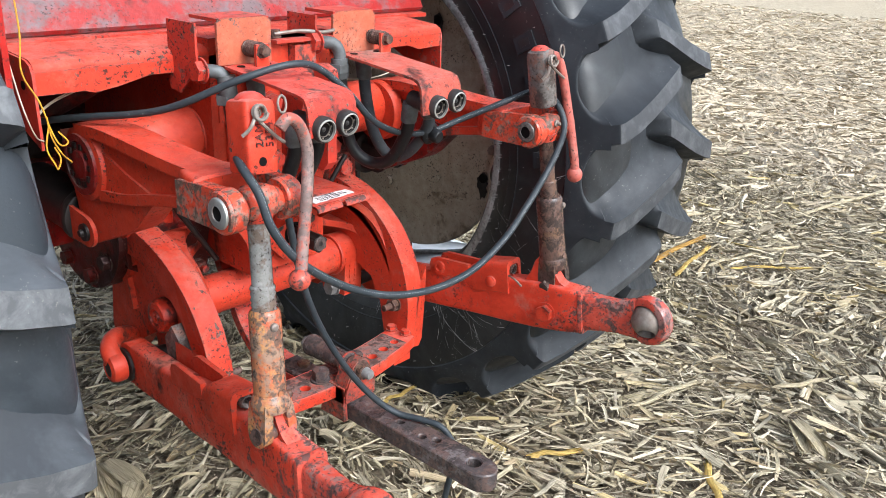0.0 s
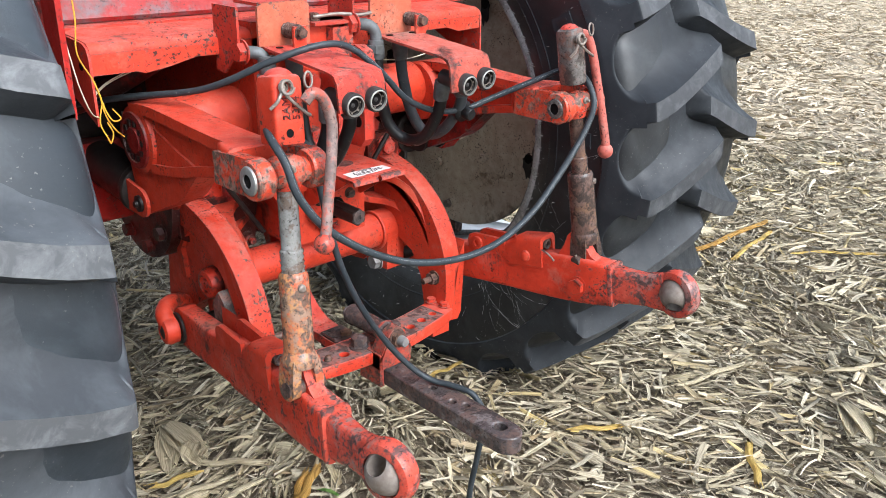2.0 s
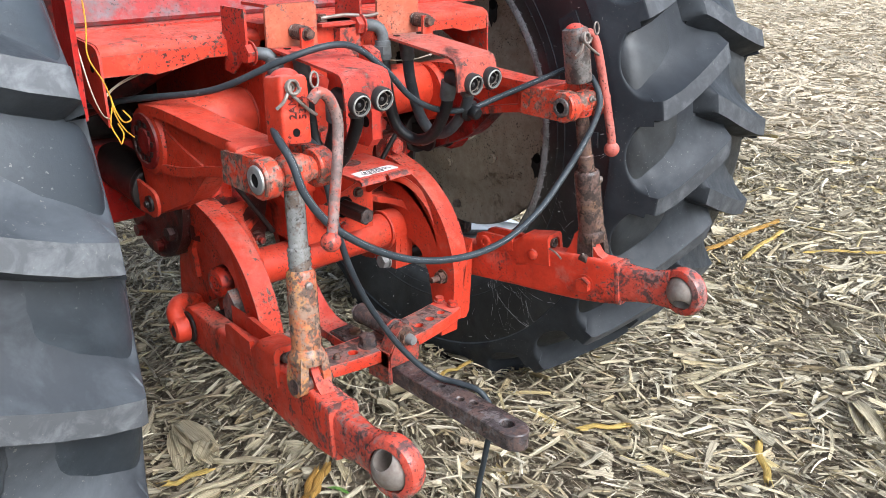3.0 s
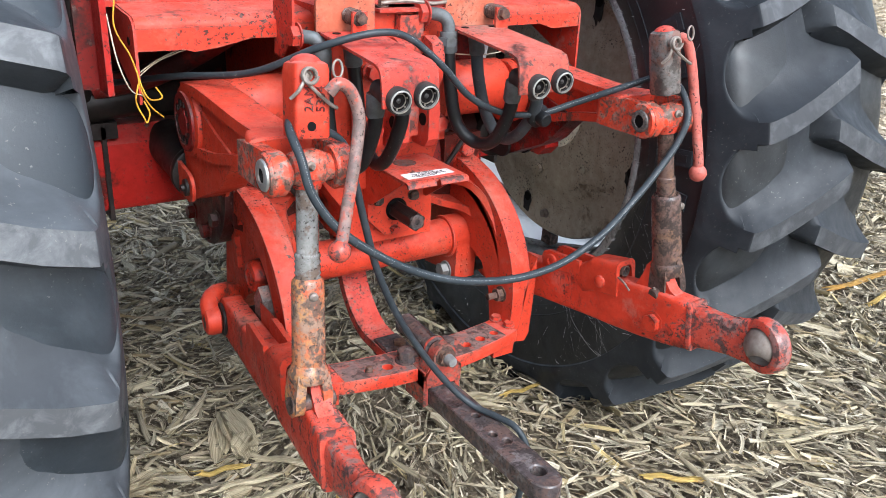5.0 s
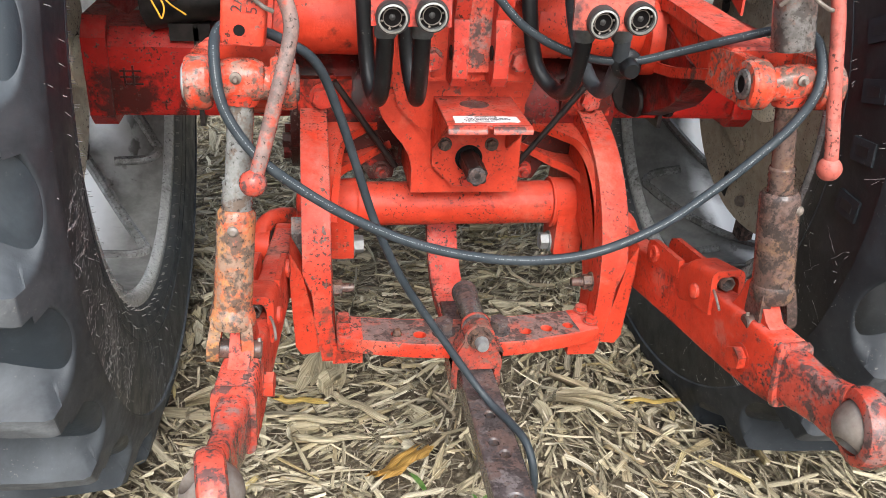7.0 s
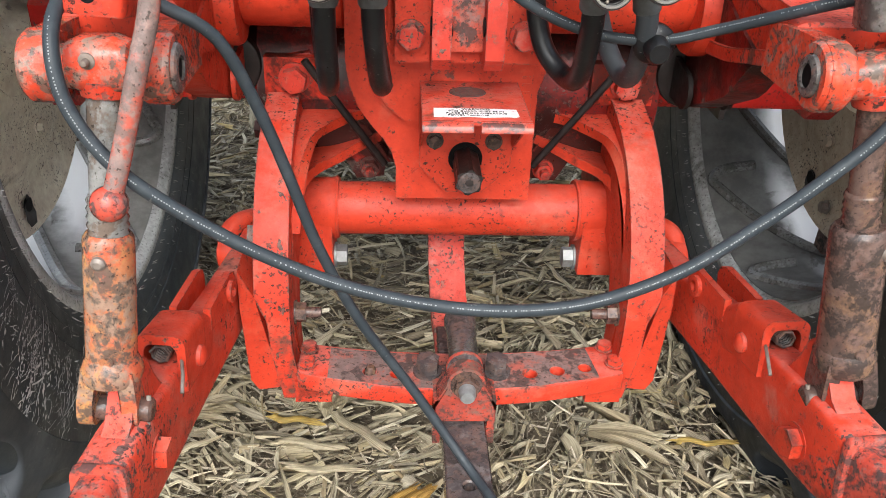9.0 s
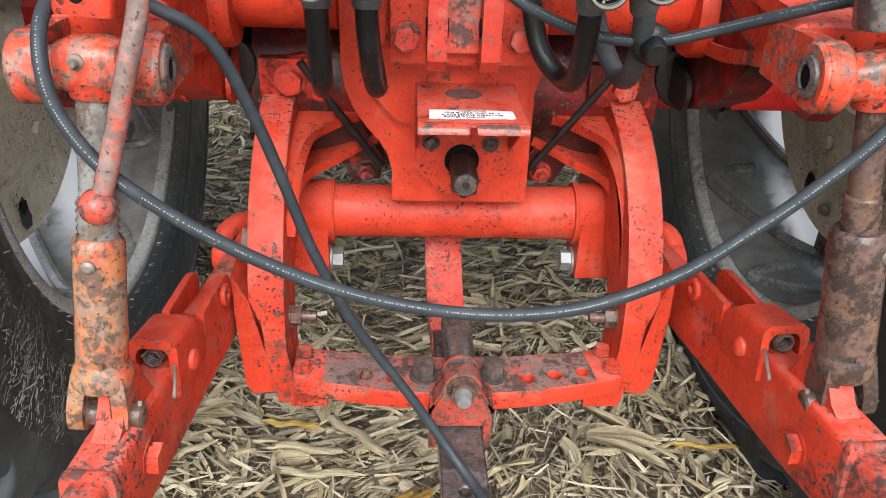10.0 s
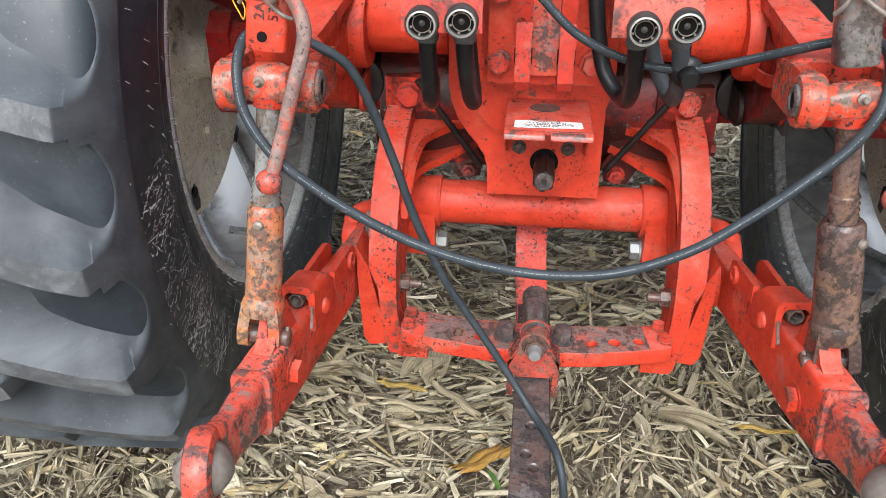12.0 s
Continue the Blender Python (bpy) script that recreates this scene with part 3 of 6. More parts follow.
for k, z0 in enumerate((0.802, 0.793, 0.784)):
    part("cast_mark", bevel(box((0.062, 0.077, z0 - 0.048), (0.072, 0.081, z0 - 0.045)), 0.001, 1), paint_red, housing)

# guard over the shaft
guard = thing("shaft_guard", (0, 0.07, 0.74), "dented red sheet-metal guard plate over the drive shaft", "guard")
part("top_plate", bevel(box((-0.056, -0.054, 0.7455), (0.057, 0.088, 0.7490)), 0.0012, 1), paint_worn, guard)
for x0, x1 in ((-0.056, -0.004), (0.004, 0.057)):
    lip = [(-0.050, 0.7492), (-0.058, 0.7486), (-0.0615, 0.7455), (-0.0625, 0.7405), (-0.0585, 0.7402), (-0.0575, 0.7440), (-0.0545, 0.7456), (-0.050, 0.7456)]
    part("front_lip", bevel(prism(lip, "x", x0, x1), 0.001, 1), paint_scuffed, guard)
part("worn_patch", moved(turned((0, 0, 0), Z, [(0, 0.021), (0.0006, 0.0205)], 28), Matrix.Translation((-0.004, 0.040, 0.7488)) @ Matrix.Diagonal((1.0, 0.85, 1.0, 1.0))), dark_iron, guard)
for x0 in (-0.056, 0.0535):
    part("side_plate", bevel(prism([(0.088, 0.746), (-0.045, 0.744), (0.06, 0.676), (0.086, 0.676)], "x", x0, x0 + 0.003), 0.0008, 1), paint_red, guard)
sticker = thing("warning_label", (0.002, -0.03, 0.748), "torn white warning label stuck on the guard plate", "label")
lb = [(-0.044, -0.040), (-0.02, -0.0405), (-0.012, -0.038), (0.012, -0.0395), (0.034, -0.037), (0.040, -0.039), (0.0455, -0.036), (0.044, -0.015), (0.030, -0.0135), (-0.030, -0.013), (-0.0435, -0.0135)]
part("paper", prism(lb, "z", 0.7487, 0.7493), label_white, sticker)
for k, line in enumerate(("WARNING", "THIS GUARD MUST BE IN", "PLACE BEFORE OPERATING", "POWER TAKE-OFF")):
    part("lettering", words(line, 0.0062 if k == 0 else 0.0052, pose(0.001 if k < 3 else -0.008, -0.0170 - 0.0060 * k, 0.7496, 0.6, 0, 0), 0.0002), letter_black, sticker)

# ---------------------------------------------------------------- axle and lift shaft
for s, side in ((-1, "left"), (1, "right")):
    axle = thing("axle_housing", (s * 0.4, 0.43, 0.67), "dark red oily cast axle housing running to the wheel", "axle", "axle housings")
    sect = [(0.355, 0.626), (0.505, 0.626), (0.515, 0.64), (0.515, 0.755), (0.50, 0.772), (0.372, 0.772), (0.345, 0.745), (0.345, 0.64)]
    part("trumpet", bevel(prism(sect, "x", s * 0.14, s * 0.562), 0.012, 3, 20), paint_axle, axle)
    sect2 = [(0.338, 0.63), (0.36, 0.608), (0.50, 0.608), (0.528, 0.63), (0.528, 0.765), (0.50, 0.79), (0.37, 0.79), (0.338, 0.76)]
    part("end_flange", bevel(prism(sect2, "x", s * 0.555, s * 0.594), 0.008, 3, 20), paint_axle, axle)
    part("grimy_strap", bevel(prism([(0.340, 0.612), (0.520, 0.612), (0.520, 0.778), (0.340, 0.778)], "x", s * 0.409, s * 0.417), 0.003, 2), black_iron, axle)
    for k, (dx, dz, w, h) in enumerate(((0.0, 0.0, 0.030, 0.003), (0.002, 0.010, 0.034, 0.003), (0.006, -0.012, 0.030, 0.003), (-0.008, 0.0, 0.003, 0.030), (0.006, 0.002, 0.003, 0.034))):
        part("cast_mark", bevel(box((s * 0.525 + dx - w / 2, 0.3425, 0.695 + dz - h / 2), (s * 0.525 + dx + w / 2, 0.346, 0.695 + dz + h / 2)), 0.001, 1), paint_grime_shade, axle)
    part("inner_casting", bevel(prism([(0.315 + 0.125 * math.cos(a), 0.682 + 0.125 * math.sin(a)) for a in np.linspace(0, 2 * math.pi, 29)[:-1]], "x", s * 0.09, s * 0.262), 0.012, 3), paint_grime_shade, axle)
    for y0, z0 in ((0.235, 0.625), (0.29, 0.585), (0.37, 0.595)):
        part("flange_bolt", hexbolt((s * 0.262, y0, z0), X * s, 0.013, 0.014), paint_grime_shade, axle)

lift_shaft = thing("lift_shaft_housing", (0, 0.15, 0.8), "bright red round lift shaft housing across the tractor", "shaft housing")
part("tube", turned((-0.262, 0.155, 0.838), X, [(0, 0.040), (0.0, 0.046), (0.004, 0.049), (0.115, 0.050), (0.118, 0.0475), (0.122, 0.050), (0.400, 0.050), (0.404, 0.0475), (0.408, 0.050), (0.52, 0.049), (0.524, 0.046), (0.524, 0.04)], 40), paint_red, lift_shaft)
part("cover", bevel(box((-0.13, 0.085, 0.87), (0.10, 0.34, 0.96)), 0.02, 3), paint_red, lift_shaft)


def loft_y(rows):
    """A rounded block along y: rows of (y, low z, high z, half width)."""
    bm = loft([(-y, lo, hi, w) for y, lo, hi, w in rows], 7.0)
    return moved(bm, Matrix(((0, 1, 0, 0), (-1, 0, 0, 0), (0, 0, 1, 0), (0, 0, 0, 1))))


def lift_arm(s, cx, py, pz):
    """A lift arm from the rock shaft out to its fork; cx: the fork's middle."""
    arm = thing("hitch_lifter", (cx, 0.14, 0.83), "heavy orange-red cast lift arm with forked rear end", "lift arm", "lift arms")
    hub, pin = Vector((s * 0.305, 0.14, 0.828)), Vector((cx, py, pz))
    part("hub", turned((s * 0.262, 0.14, 0.828), X * s, [(0, 0.05), (0.0, 0.056), (0.006, 0.059), (0.055, 0.059), (0.068, 0.054), (0.070, 0.045)], 40), paint_red, arm)
    part("end_cap", turned((s * 0.331, 0.14, 0.828), X * s, [(0, 0.046), (0.005, 0.045), (0.006, 0.036), (0.003, 0.035), (0.003, 0.022), (0.006, 0.020), (0.006, 0.001)], 32), paint_grime_shade, arm)
    for k in range(10):
        a = 2 * math.pi * k / 10
        c = Vector((s * 0.335, 0.14 + 0.029 * math.cos(a), 0.828 + 0.029 * math.sin(a)))
        part("spline_tooth", bevel(box(c - Vector((0.002, 0.004, 0.004)), c + Vector((0.002, 0.004, 0.004))), 0.001, 1), black_iron, arm)
    # the beam: a thin web between a top and a bottom flange, with a flat lobe hanging below the hub for the lift cylinder
    def fitted(bm):
        for v in bm.verts:
            t = max(0.0, (0.14 - v.co.y) / 0.372)
            v.co.x += s * 0.305 + t * (cx - s * 0.305)
            if t > 0:
                v.co.y = 0.14 - t * (0.14 - py)
            v.co.z += t * (pz - 0.855)
        return bm

    coat = paint_red if s < 0 else paint_worn
    top = [(0.150, 0.878), (0.09, 0.882), (0.03, 0.880), (-0.033, 0.876), (-0.09, 0.873), (-0.152, 0.872)]
    low = [(-0.152, 0.836), (-0.089, 0.827), (-0.037, 0.816), (0.03, 0.800), (0.10, 0.79)]
    part("beam_web", fitted(bevel(prism(top + low, "x", -0.016, 0.016), 0.003, 2)), coat, arm)
    part("top_flange", fitted(bevel(ribbon([(0, a, b) for a, b in top], 0.056, 0.017, X, 8), 0.006, 3)), coat, arm)
    part("bottom_flange", fitted(bevel(ribbon([(0, a, b) for a, b in low], 0.052, 0.015, X, 8), 0.005, 3)), coat, arm)
    part("fork_root", fitted(loft_y([(-0.105, 0.826, 0.880, 0.024), (-0.125, 0.827, 0.881, 0.034), (-0.150, 0.828, 0.882, 0.044), (-0.172, 0.829, 0.882, 0.048), (-0.176, 0.832, 0.879, 0.045)])), coat, arm, sharp=30)
    lobe = [(0.192, 0.835), (0.12, 0.865), (0.03, 0.835), (-0.045, 0.816), (-0.026, 0.800), (-0.010, 0.785), (0.010, 0.765), (0.028, 0.752), (0.045, 0.744), (0.095, 0.722), (0.140, 0.702), (0.158, 0.702), (0.172, 0.725), (0.188, 0.785)]
    part("lever", fitted(bevel(prism(lobe, "x", -0.020, 0.020), 0.006, 3)), paint_red if s < 0 else paint_grime_shade, arm)
    for k, o in enumerate((-0.0415, 0.0415)):
        prof = [(pin.y + 0.095, pin.z + 0.018), (pin.y + 0.04, pin.z + 0.024)]
        prof += [(pin.y - 0.0275 * math.sin(a), pin.z + 0.0275 * math.cos(a)) for a in np.linspace(-0.4, math.pi + 0.4, 20)]
        prof += [(pin.y + 0.04, pin.z - 0.026), (pin.y + 0.095, pin.z - 0.026)]
        eye = part("fork_eye", bevel(prism(prof, "x", cx + o - 0.0085, cx + o + 0.0085), 0.004, 2), paint_greasy, arm)
        part("eye_boss", turned((cx + o - 0.0125, pin.y, pin.z), X, [(0, 0.022), (0, 0.0245), (0.003, 0.0268), (0.022, 0.0268), (0.025, 0.0245), (0.025, 0.022)], 36), paint_greasy, eye)
        d = X * (1 if o > 0 else -1)
        part("pin_bush", ringed(Vector((cx + o, pin.y, pin.z)) + d * 0.0125, X, 0.0095, 0.0195 if s < 0 else 0.017, 0.007), bare_steel if (o < 0) == (s < 0) and s < 0 else block_iron, eye)
        part("pin_bore", cyl(Vector((cx + o, pin.y, pin.z)) + d * 0.0125, Vector((cx + o, pin.y, pin.z)) + d * 0.0138, 0.0097, seg=24), hole_shade, eye)
    # lift cylinder behind the lever
    ram = thing("lift_cylinder", (s * 0.30, 0.25, 0.72), "black greasy hydraulic lift cylinder with a red clevis", "hydraulic cylinder", "lift cylinders")
    part("barrel", cyl((s * 0.300, 0.20, 0.727), (s * 0.300, 0.37, 0.735), 0.040, seg=32), black_iron, ram)
    part("gland", ringed((s * 0.300, 0.20, 0.727), Y, 0.02, 0.045, 0.02), black_iron, ram)
    for o in (-0.030, 0.024):
        cheek = [(0.145 - 0.024 * math.sin(a), 0.722 + 0.024 * math.cos(a)) for a in np.linspace(0.1, math.pi - 0.1, 12)] + [(0.20, 0.700), (0.215, 0.727), (0.20, 0.754)]
        part("clevis", bevel(prism(cheek, "x", s * 0.305 + o, s * 0.305 + o + 0.006), 0.002, 2), paint_red if s < 0 else black_iron, ram)
    part("clevis_pin", turned((s * 0.336, 0.145, 0.722), X * s, [(0, 0.014), (0.004, 0.0135), (0.005, 0.006), (0.010, 0.005)], 24), black_iron, ram)
    return pin


pin_left, pin_right = lift_arm(-1, -0.300, -0.232, 0.855), lift_arm(1, 0.286, -0.246, 0.864)


def lift_rod(s, pin, foot, top_z, sleeve, block, shaft_mat, handle, thread_z, sleeve_low):
    """An adjustable lift rod: block and crank on top, trunnion in the arm's fork, threaded shaft, sleeve and yoke."""
    rod = thing("lift_rod", foot, "adjustable lift rod with threaded shaft and weathered sleeve", "lift rod", "lift rods")
    d = (pin - foot).normalized()
    at = lambda z: foot + d * ((z - foot.z) / d.z)  # noqa: E731
    lean = Matrix.Translation(pin) @ Matrix.Rotation(radians(-9 if s > 0 else 0), 4, "Y")
    tr = loft([(-0.0245, -0.011, 0.015, 0.014), (-0.022, -0.015, 0.020, 0.0180), (-0.012, -0.018, 0.024, 0.0215), (0.012, -0.018, 0.024, 0.0215), (0.022, -0.015, 0.020, 0.0180), (0.0245, -0.011, 0.015, 0.014)], 2.8)
    if s > 0:
        tr = loft([(-0.0285, -0.010, 0.014, 0.014), (-0.025, -0.013, 0.018, 0.0175), (-0.010, -0.015, 0.021, 0.0195), (0.012, -0.015, 0.021, 0.0195), (0.027, -0.013, 0.018, 0.0175), (0.0305, -0.010, 0.014, 0.014)], 2.8)
    part("trunnion", moved(tr, lean), paint_greasy, rod)
    part("trunnion_pin", cyl(pin - X * 0.032, pin + X * 0.032, 0.017), paint_greasy, rod)
    part("grease_nipple", moved(turned(Vector((0.004 * s, -0.019, 0.010)), -Y, [(0, 0.006), (0.003, 0.006), (0.004, 0.003), (0.008, 0.0032), (0.010, 0.002)], 14), lean), worn_steel, rod)
    tilt = Matrix.Translation(at(pin.z)) @ Vector((0, 0, 1)).rotation_difference(d).to_matrix().to_4x4()
    q = 0.92 if s < 0 else 0.80
    top = top_z - pin.z
    pw = 7.0 if s < 0 else 3.0
    hw = 0.024 * q * (1.0 if s < 0 else 1.06)
    b = loft([(0.038, -hw * 0.94, hw * 0.94, hw * 0.94), (0.041, -hw, hw, hw), (top - 0.020, -hw, hw, hw), (top - 0.013, -hw * 0.93, hw * 0.93, hw * 0.93), (top - 0.010, -hw * 0.75, hw * 0.75, hw * 0.75)], pw, 40)
    b = moved(b, Matrix(((0, 0, 1, 0), (0, 1, 0, 0), (1, 0, 0, 0), (0, 0, 0, 1))))
    blk = part("head_block", moved(b, tilt), block, rod)
    part("head_cap", moved(ball((0, 0, top - 0.016), 0.0215 * q, squash=0.75), tilt), paint_dusty, blk)
    part("pin_hole", moved(cyl((-0.003, -0.0245 * q, 0.052), (-0.003, -0.022 * q, 0.052), 0.0055, seg=20), tilt), hole_shade, blk)
    part("head_rivet", moved(turned((-0.008, -0.0235 * q, top - 0.026), -Y, [(0, 0.0065), (0.003, 0.006), (0.004, 0.003), (0.002, 0.0025)], 18), tilt), worn_steel, blk)
    if s < 0:
        # The letters' relief shade and grime are put into a darker red.
        for k, txt in enumerate(("2AM", "5354")):
            face = Matrix(((0, -1, 0, -0.006 + 0.0145 * k), (0, 0, -1, -0.0222), (1, 0, 0, 0.083), (0, 0, 0, 1)))
            part("cast_letters", words(txt, 0.0150, tilt @ face, 0.0016), paint_grime_shade, blk)
    # spring clip across the head
    clip = [Vector(p) for p in ((-0.012, -0.026, top - 0.02), (-0.010, -0.028, top - 0.033), (0.002, -0.030, top - 0.046), (0.018, -0.029, top - 0.058), (0.028, -0.024, top - 0.062))]
    part("spring_clip", moved(sweep(clip, 0.0023, 8), tilt), worn_steel, rod)
    clip2 = [Vector(p) for p in ((-0.010, -0.027, top - 0.024), (-0.020, -0.027, top - 0.042), (-0.028, -0.020, top - 0.052))]
    part("spring_clip", moved(sweep(clip2, 0.0023, 8), tilt), worn_steel, rod)
    coil = [Vector((-0.008 + 0.0085 * math.cos(a), -0.0255 - 0.0006 * a, top - 0.026 + 0.0085 * math.sin(a))) for a in np.linspace(0, 4 * math.pi, 33)]
    part("clip_coil", moved(sweep(coil, 0.0021, 8, 1), tilt), worn_steel, rod)
    loop = [Vector((0.030 + 0.006 * math.cos(a), -0.022, top - 0.018 + 0.010 * math.sin(a))) for a in np.linspace(0, 2 * math.pi, 13)]
    part("clip_eye", moved(sweep(loop, 0.0016, 8, 3), tilt), worn_steel, rod)
    rs = 0.0135 if s < 0 else 0.0125
    part("shaft", cyl(at(pin.z - 0.012), at(thread_z - 0.005), rs), shaft_mat, rod, sharp=50)
    part("collar", cyl(at(pin.z - 0.010), at(pin.z - 0.022), 0.0205, 0.0165), paint_worn, rod)
    part("screw_thread", thread(at(thread_z - 0.01), at(thread_z + 0.024), rs + 0.0030), shaft_steel if s < 0 else rust_brown, rod, sharp=80)
    rv = 0.0210 if s < 0 else 0.0242
    sl = turned(at(sleeve_low), d, [(0, rv - 0.002), (0.0, rv), (0.004, rv)] + [(0.004 + (thread_z - 0.008 - sleeve_low) * k, r * rv) for k, r in ((0.3, 0.99), (0.6, 0.975), (0.94, 0.96), (0.97, 0.93), (1.0, 0.82))], 32)
    slv = part("sleeve", sl, sleeve, rod)
    part("set_screw", turned(at(thread_z - 0.022) + Vector((-0.002 if s < 0 else 0.014, -rv * 0.93 if s < 0 else -0.018, 0)), (0, -1, 0) if s < 0 else (0.6, -0.8, 0), [(0, 0.0058), (0.003, 0.0056), (0.005, 0.003)], 16), worn_steel, slv)
    part("sleeve_plug", turned(at(sleeve_low + 0.016) + Vector((0.002, -rv * 0.98, 0)), -Y, [(0, 0.006), (0.0016, 0.0055), (0.001, 0.003)], 16), sleeve, slv)
    # yoke astride the lug of the lower link
    yk = Matrix.Translation(at(sleeve_low)) @ Vector((0, 0, 1)).rotation_difference(d).to_matrix().to_4x4()
    part("yoke_crown", moved(turned((0, 0, -0.014), Z, [(0, 0.018), (0.001, 0.0235), (0.006, 0.0255), (0.013, 0.0255), (0.018, rv + 0.0025), (0.024, rv)], 32), yk), sleeve, rod)
    for o in (-0.0185, 0.0185):
        prong = [(-0.0165, 0.0), (0.0165, 0.0), (0.0175, -0.030)] + [(0.0175 * math.cos(a), -0.040 + 0.0175 * math.sin(a)) for a in np.linspace(-0.2, -math.pi + 0.2, 14)] + [(-0.0175, -0.030)]
        fork = bevel(prism(prong, "x", o - 0.0065, o + 0.0065), 0.005, 3)
        for v in fork.verts:
            v.co.x -= math.copysign(0.004 * max(0.0, min(1.0, (v.co.z + 0.022) / 0.022)), o)
        part("yoke_prong", moved(fork, yk), sleeve, rod)
    inner = -1 if s > 0 else 1
    part("yoke_pin", moved(turned((inner * 0.026, 0, -0.042), X * inner, [(-0.052, 0.011), (0.006, 0.011), (0.008, 0.009), (0.008, 0.004)], 24), yk), rust_brown, rod)
    part("cotter_pin", moved(sweep([(inner * 0.030, 0.0, -0.028), (inner * 0.031, -0.004, -0.042), (inner * 0.030, -0.008, -0.064)], 0.0022, 8), yk), worn_steel, rod)
    # crank handle
    part("crank", sweep(handle, 0.0076, 14, 6), paint_crank if s < 0 else paint_faded, rod, "bent steel crank rod with worn paint")
    part("crank_knob", ball(handle[-1], 0.0138), paint_scuffed if s < 0 else paint_faded, rod)


foot_left, foot_right = Vector((-0.323, -0.278, 0.575)), Vector((0.322, -0.272, 0.580))
lift_rod(-1, pin_left, foot_left, 0.990, paint_sleeve, paint_worn, shaft_steel,
         [Vector(p) for p in ((-0.283, -0.258, 0.950), (-0.272, -0.260, 0.960), (-0.258, -0.262, 0.951), (-0.249, -0.265, 0.925), (-0.252, -0.270, 0.900), (-0.261, -0.278, 0.868), (-0.272, -0.285, 0.828), (-0.283, -0.293, 0.790), (-0.2895, -0.297, 0.773))], 0.732, 0.609)
lift_rod(1, pin_right, foot_right, 1.005, rust_brown, block_iron, rust_brown,
         [Vector(p) for p in ((0.296, -0.232, 0.965), (0.302, -0.238, 0.982), (0.311, -0.246, 0.972), (0.318, -0.254, 0.940), (0.322, -0.266, 0.890), (0.328, -0.276, 0.840), (0.334, -0.282, 0.800), (0.336, -0.283, 0.780))], 0.748, 0.619)


def lower_link(s):
    link = thing("lower_link", (s * 0.29, 0.0, 0.5), "red lower hitch link with a ball-socket end, paint scuffed", "hitch link", "lower links")
    a = Vector((s * 0.272, 0.152, 0.477))
    b = Vector((0.327, -0.465, 0.566)) if s > 0 else Vector((-0.329, -0.468, 0.535))
    xd = (b - a).normalized()
    yd = Z.cross(xd).normalized()
    zd = xd.cross(yd)
    m = Matrix((xd, yd, zd)).transposed().to_4x4()
    m.translation = a
    L = (b - a).length
    k0 = L - 0.774  # all stations are counted back from the ball
    st = lambda rows: [(x + k0, *rest) for x, *rest in rows]  # noqa: E731
    inn = -1 if (m.to_3x3() @ Vector((0, 1, 0))).x * s > 0 else 1  # sign of y towards the tractor's middle
    part("bar", moved(loft(st([(0.165, -0.034, 0.032, 0.014), (0.170, -0.038, 0.036, 0.018), (0.30, -0.038, 0.034, 0.019), (0.42, -0.042, 0.039, 0.019), (0.50, -0.046, 0.043, 0.0195), (0.56, -0.047, 0.044, 0.021), (0.61, -0.045, 0.042, 0.0225), (0.650, -0.041, 0.038, 0.0228), (0.654, -0.039, 0.036, 0.021)]), 7.0), m), paint_link, link)
    part("end_neck", moved(loft(st([(0.62, -0.037, 0.034, 0.0185), (0.665, -0.036, 0.033, 0.0180), (0.69, -0.033, 0.030, 0.0160), (0.715, -0.032, 0.029, 0.0135), (0.736, -0.034, 0.032, 0.0130), (0.752, -0.036, 0.036, 0.0125)]), 4.0), m), paint_scuffed, link)
    part("weld_seam", moved(loft(st([(0.650, -0.042, 0.039, 0.0236), (0.653, -0.0425, 0.0395, 0.0240), (0.657, -0.041, 0.038, 0.0232)]), 7.0), m), paint_scuffed, link)
    part("socket_ring", moved(ringed((L, 0, 0), Y, 0.0295, 0.0430, 0.029, 44, 0.009), m @ Matrix.Translation((L, 0, 0)) @ Matrix.Rotation(radians(-14 * s), 4, "Z") @ Matrix.Translation((-L, 0, 0))), paint_scuffed, link)
    hole, r = 0.0143, 0.0305
    prof = [(-0.0262, hole)] + [(w, math.sqrt(r * r - w * w)) for w in np.linspace(-0.0262, 0.0262, 15)] + [(0.0262, hole)]
    part("swivel_ball", moved(turned((L, 0, 0), Y, prof, 32, closed=True), m @ Matrix.Translation((L, 0, 0)) @ pose(0, 0, 0, -42 * inn, 0, 10) @ Matrix.Translation((-L, 0, 0))), worn_steel, link, "bare worn steel swivel ball")
    # lug for the lift rod
    lx = 0.575 + k0
    lug = [(lx - 0.050, 0.035), (lx + 0.052, 0.036), (lx + 0.034, 0.048), (lx + 0.022, 0.068), (lx + 0.016, 0.082), (lx + 0.008, 0.090), (lx - 0.004, 0.091), (lx - 0.014, 0.082), (lx - 0.022, 0.064), (lx - 0.034, 0.046)]
    part("rod_lug", moved(bevel(prism(lug, "y", -0.0115, 0.0115), 0.006, 3), m), paint_worn, link)
    part("pivot_bolt", moved(hexbolt((0.585 + k0, inn * 0.0205, -0.010 if s > 0 else 0.002), Y * inn, 0.0155, 0.013, 0.4), m), paint_red, link)
    # arched latch housing and its flat spring plates on top of the bar
    lo, hi = 0.450 + k0, 0.508 + k0
    out = [(-0.0245, 0.014)] + [(-0.0125 + 0.012 * math.cos(a), 0.059 + 0.012 * math.sin(a)) for a in np.linspace(math.pi, math.pi / 2, 6)]
    out += [(-y, z) for y, z in out[::-1]]
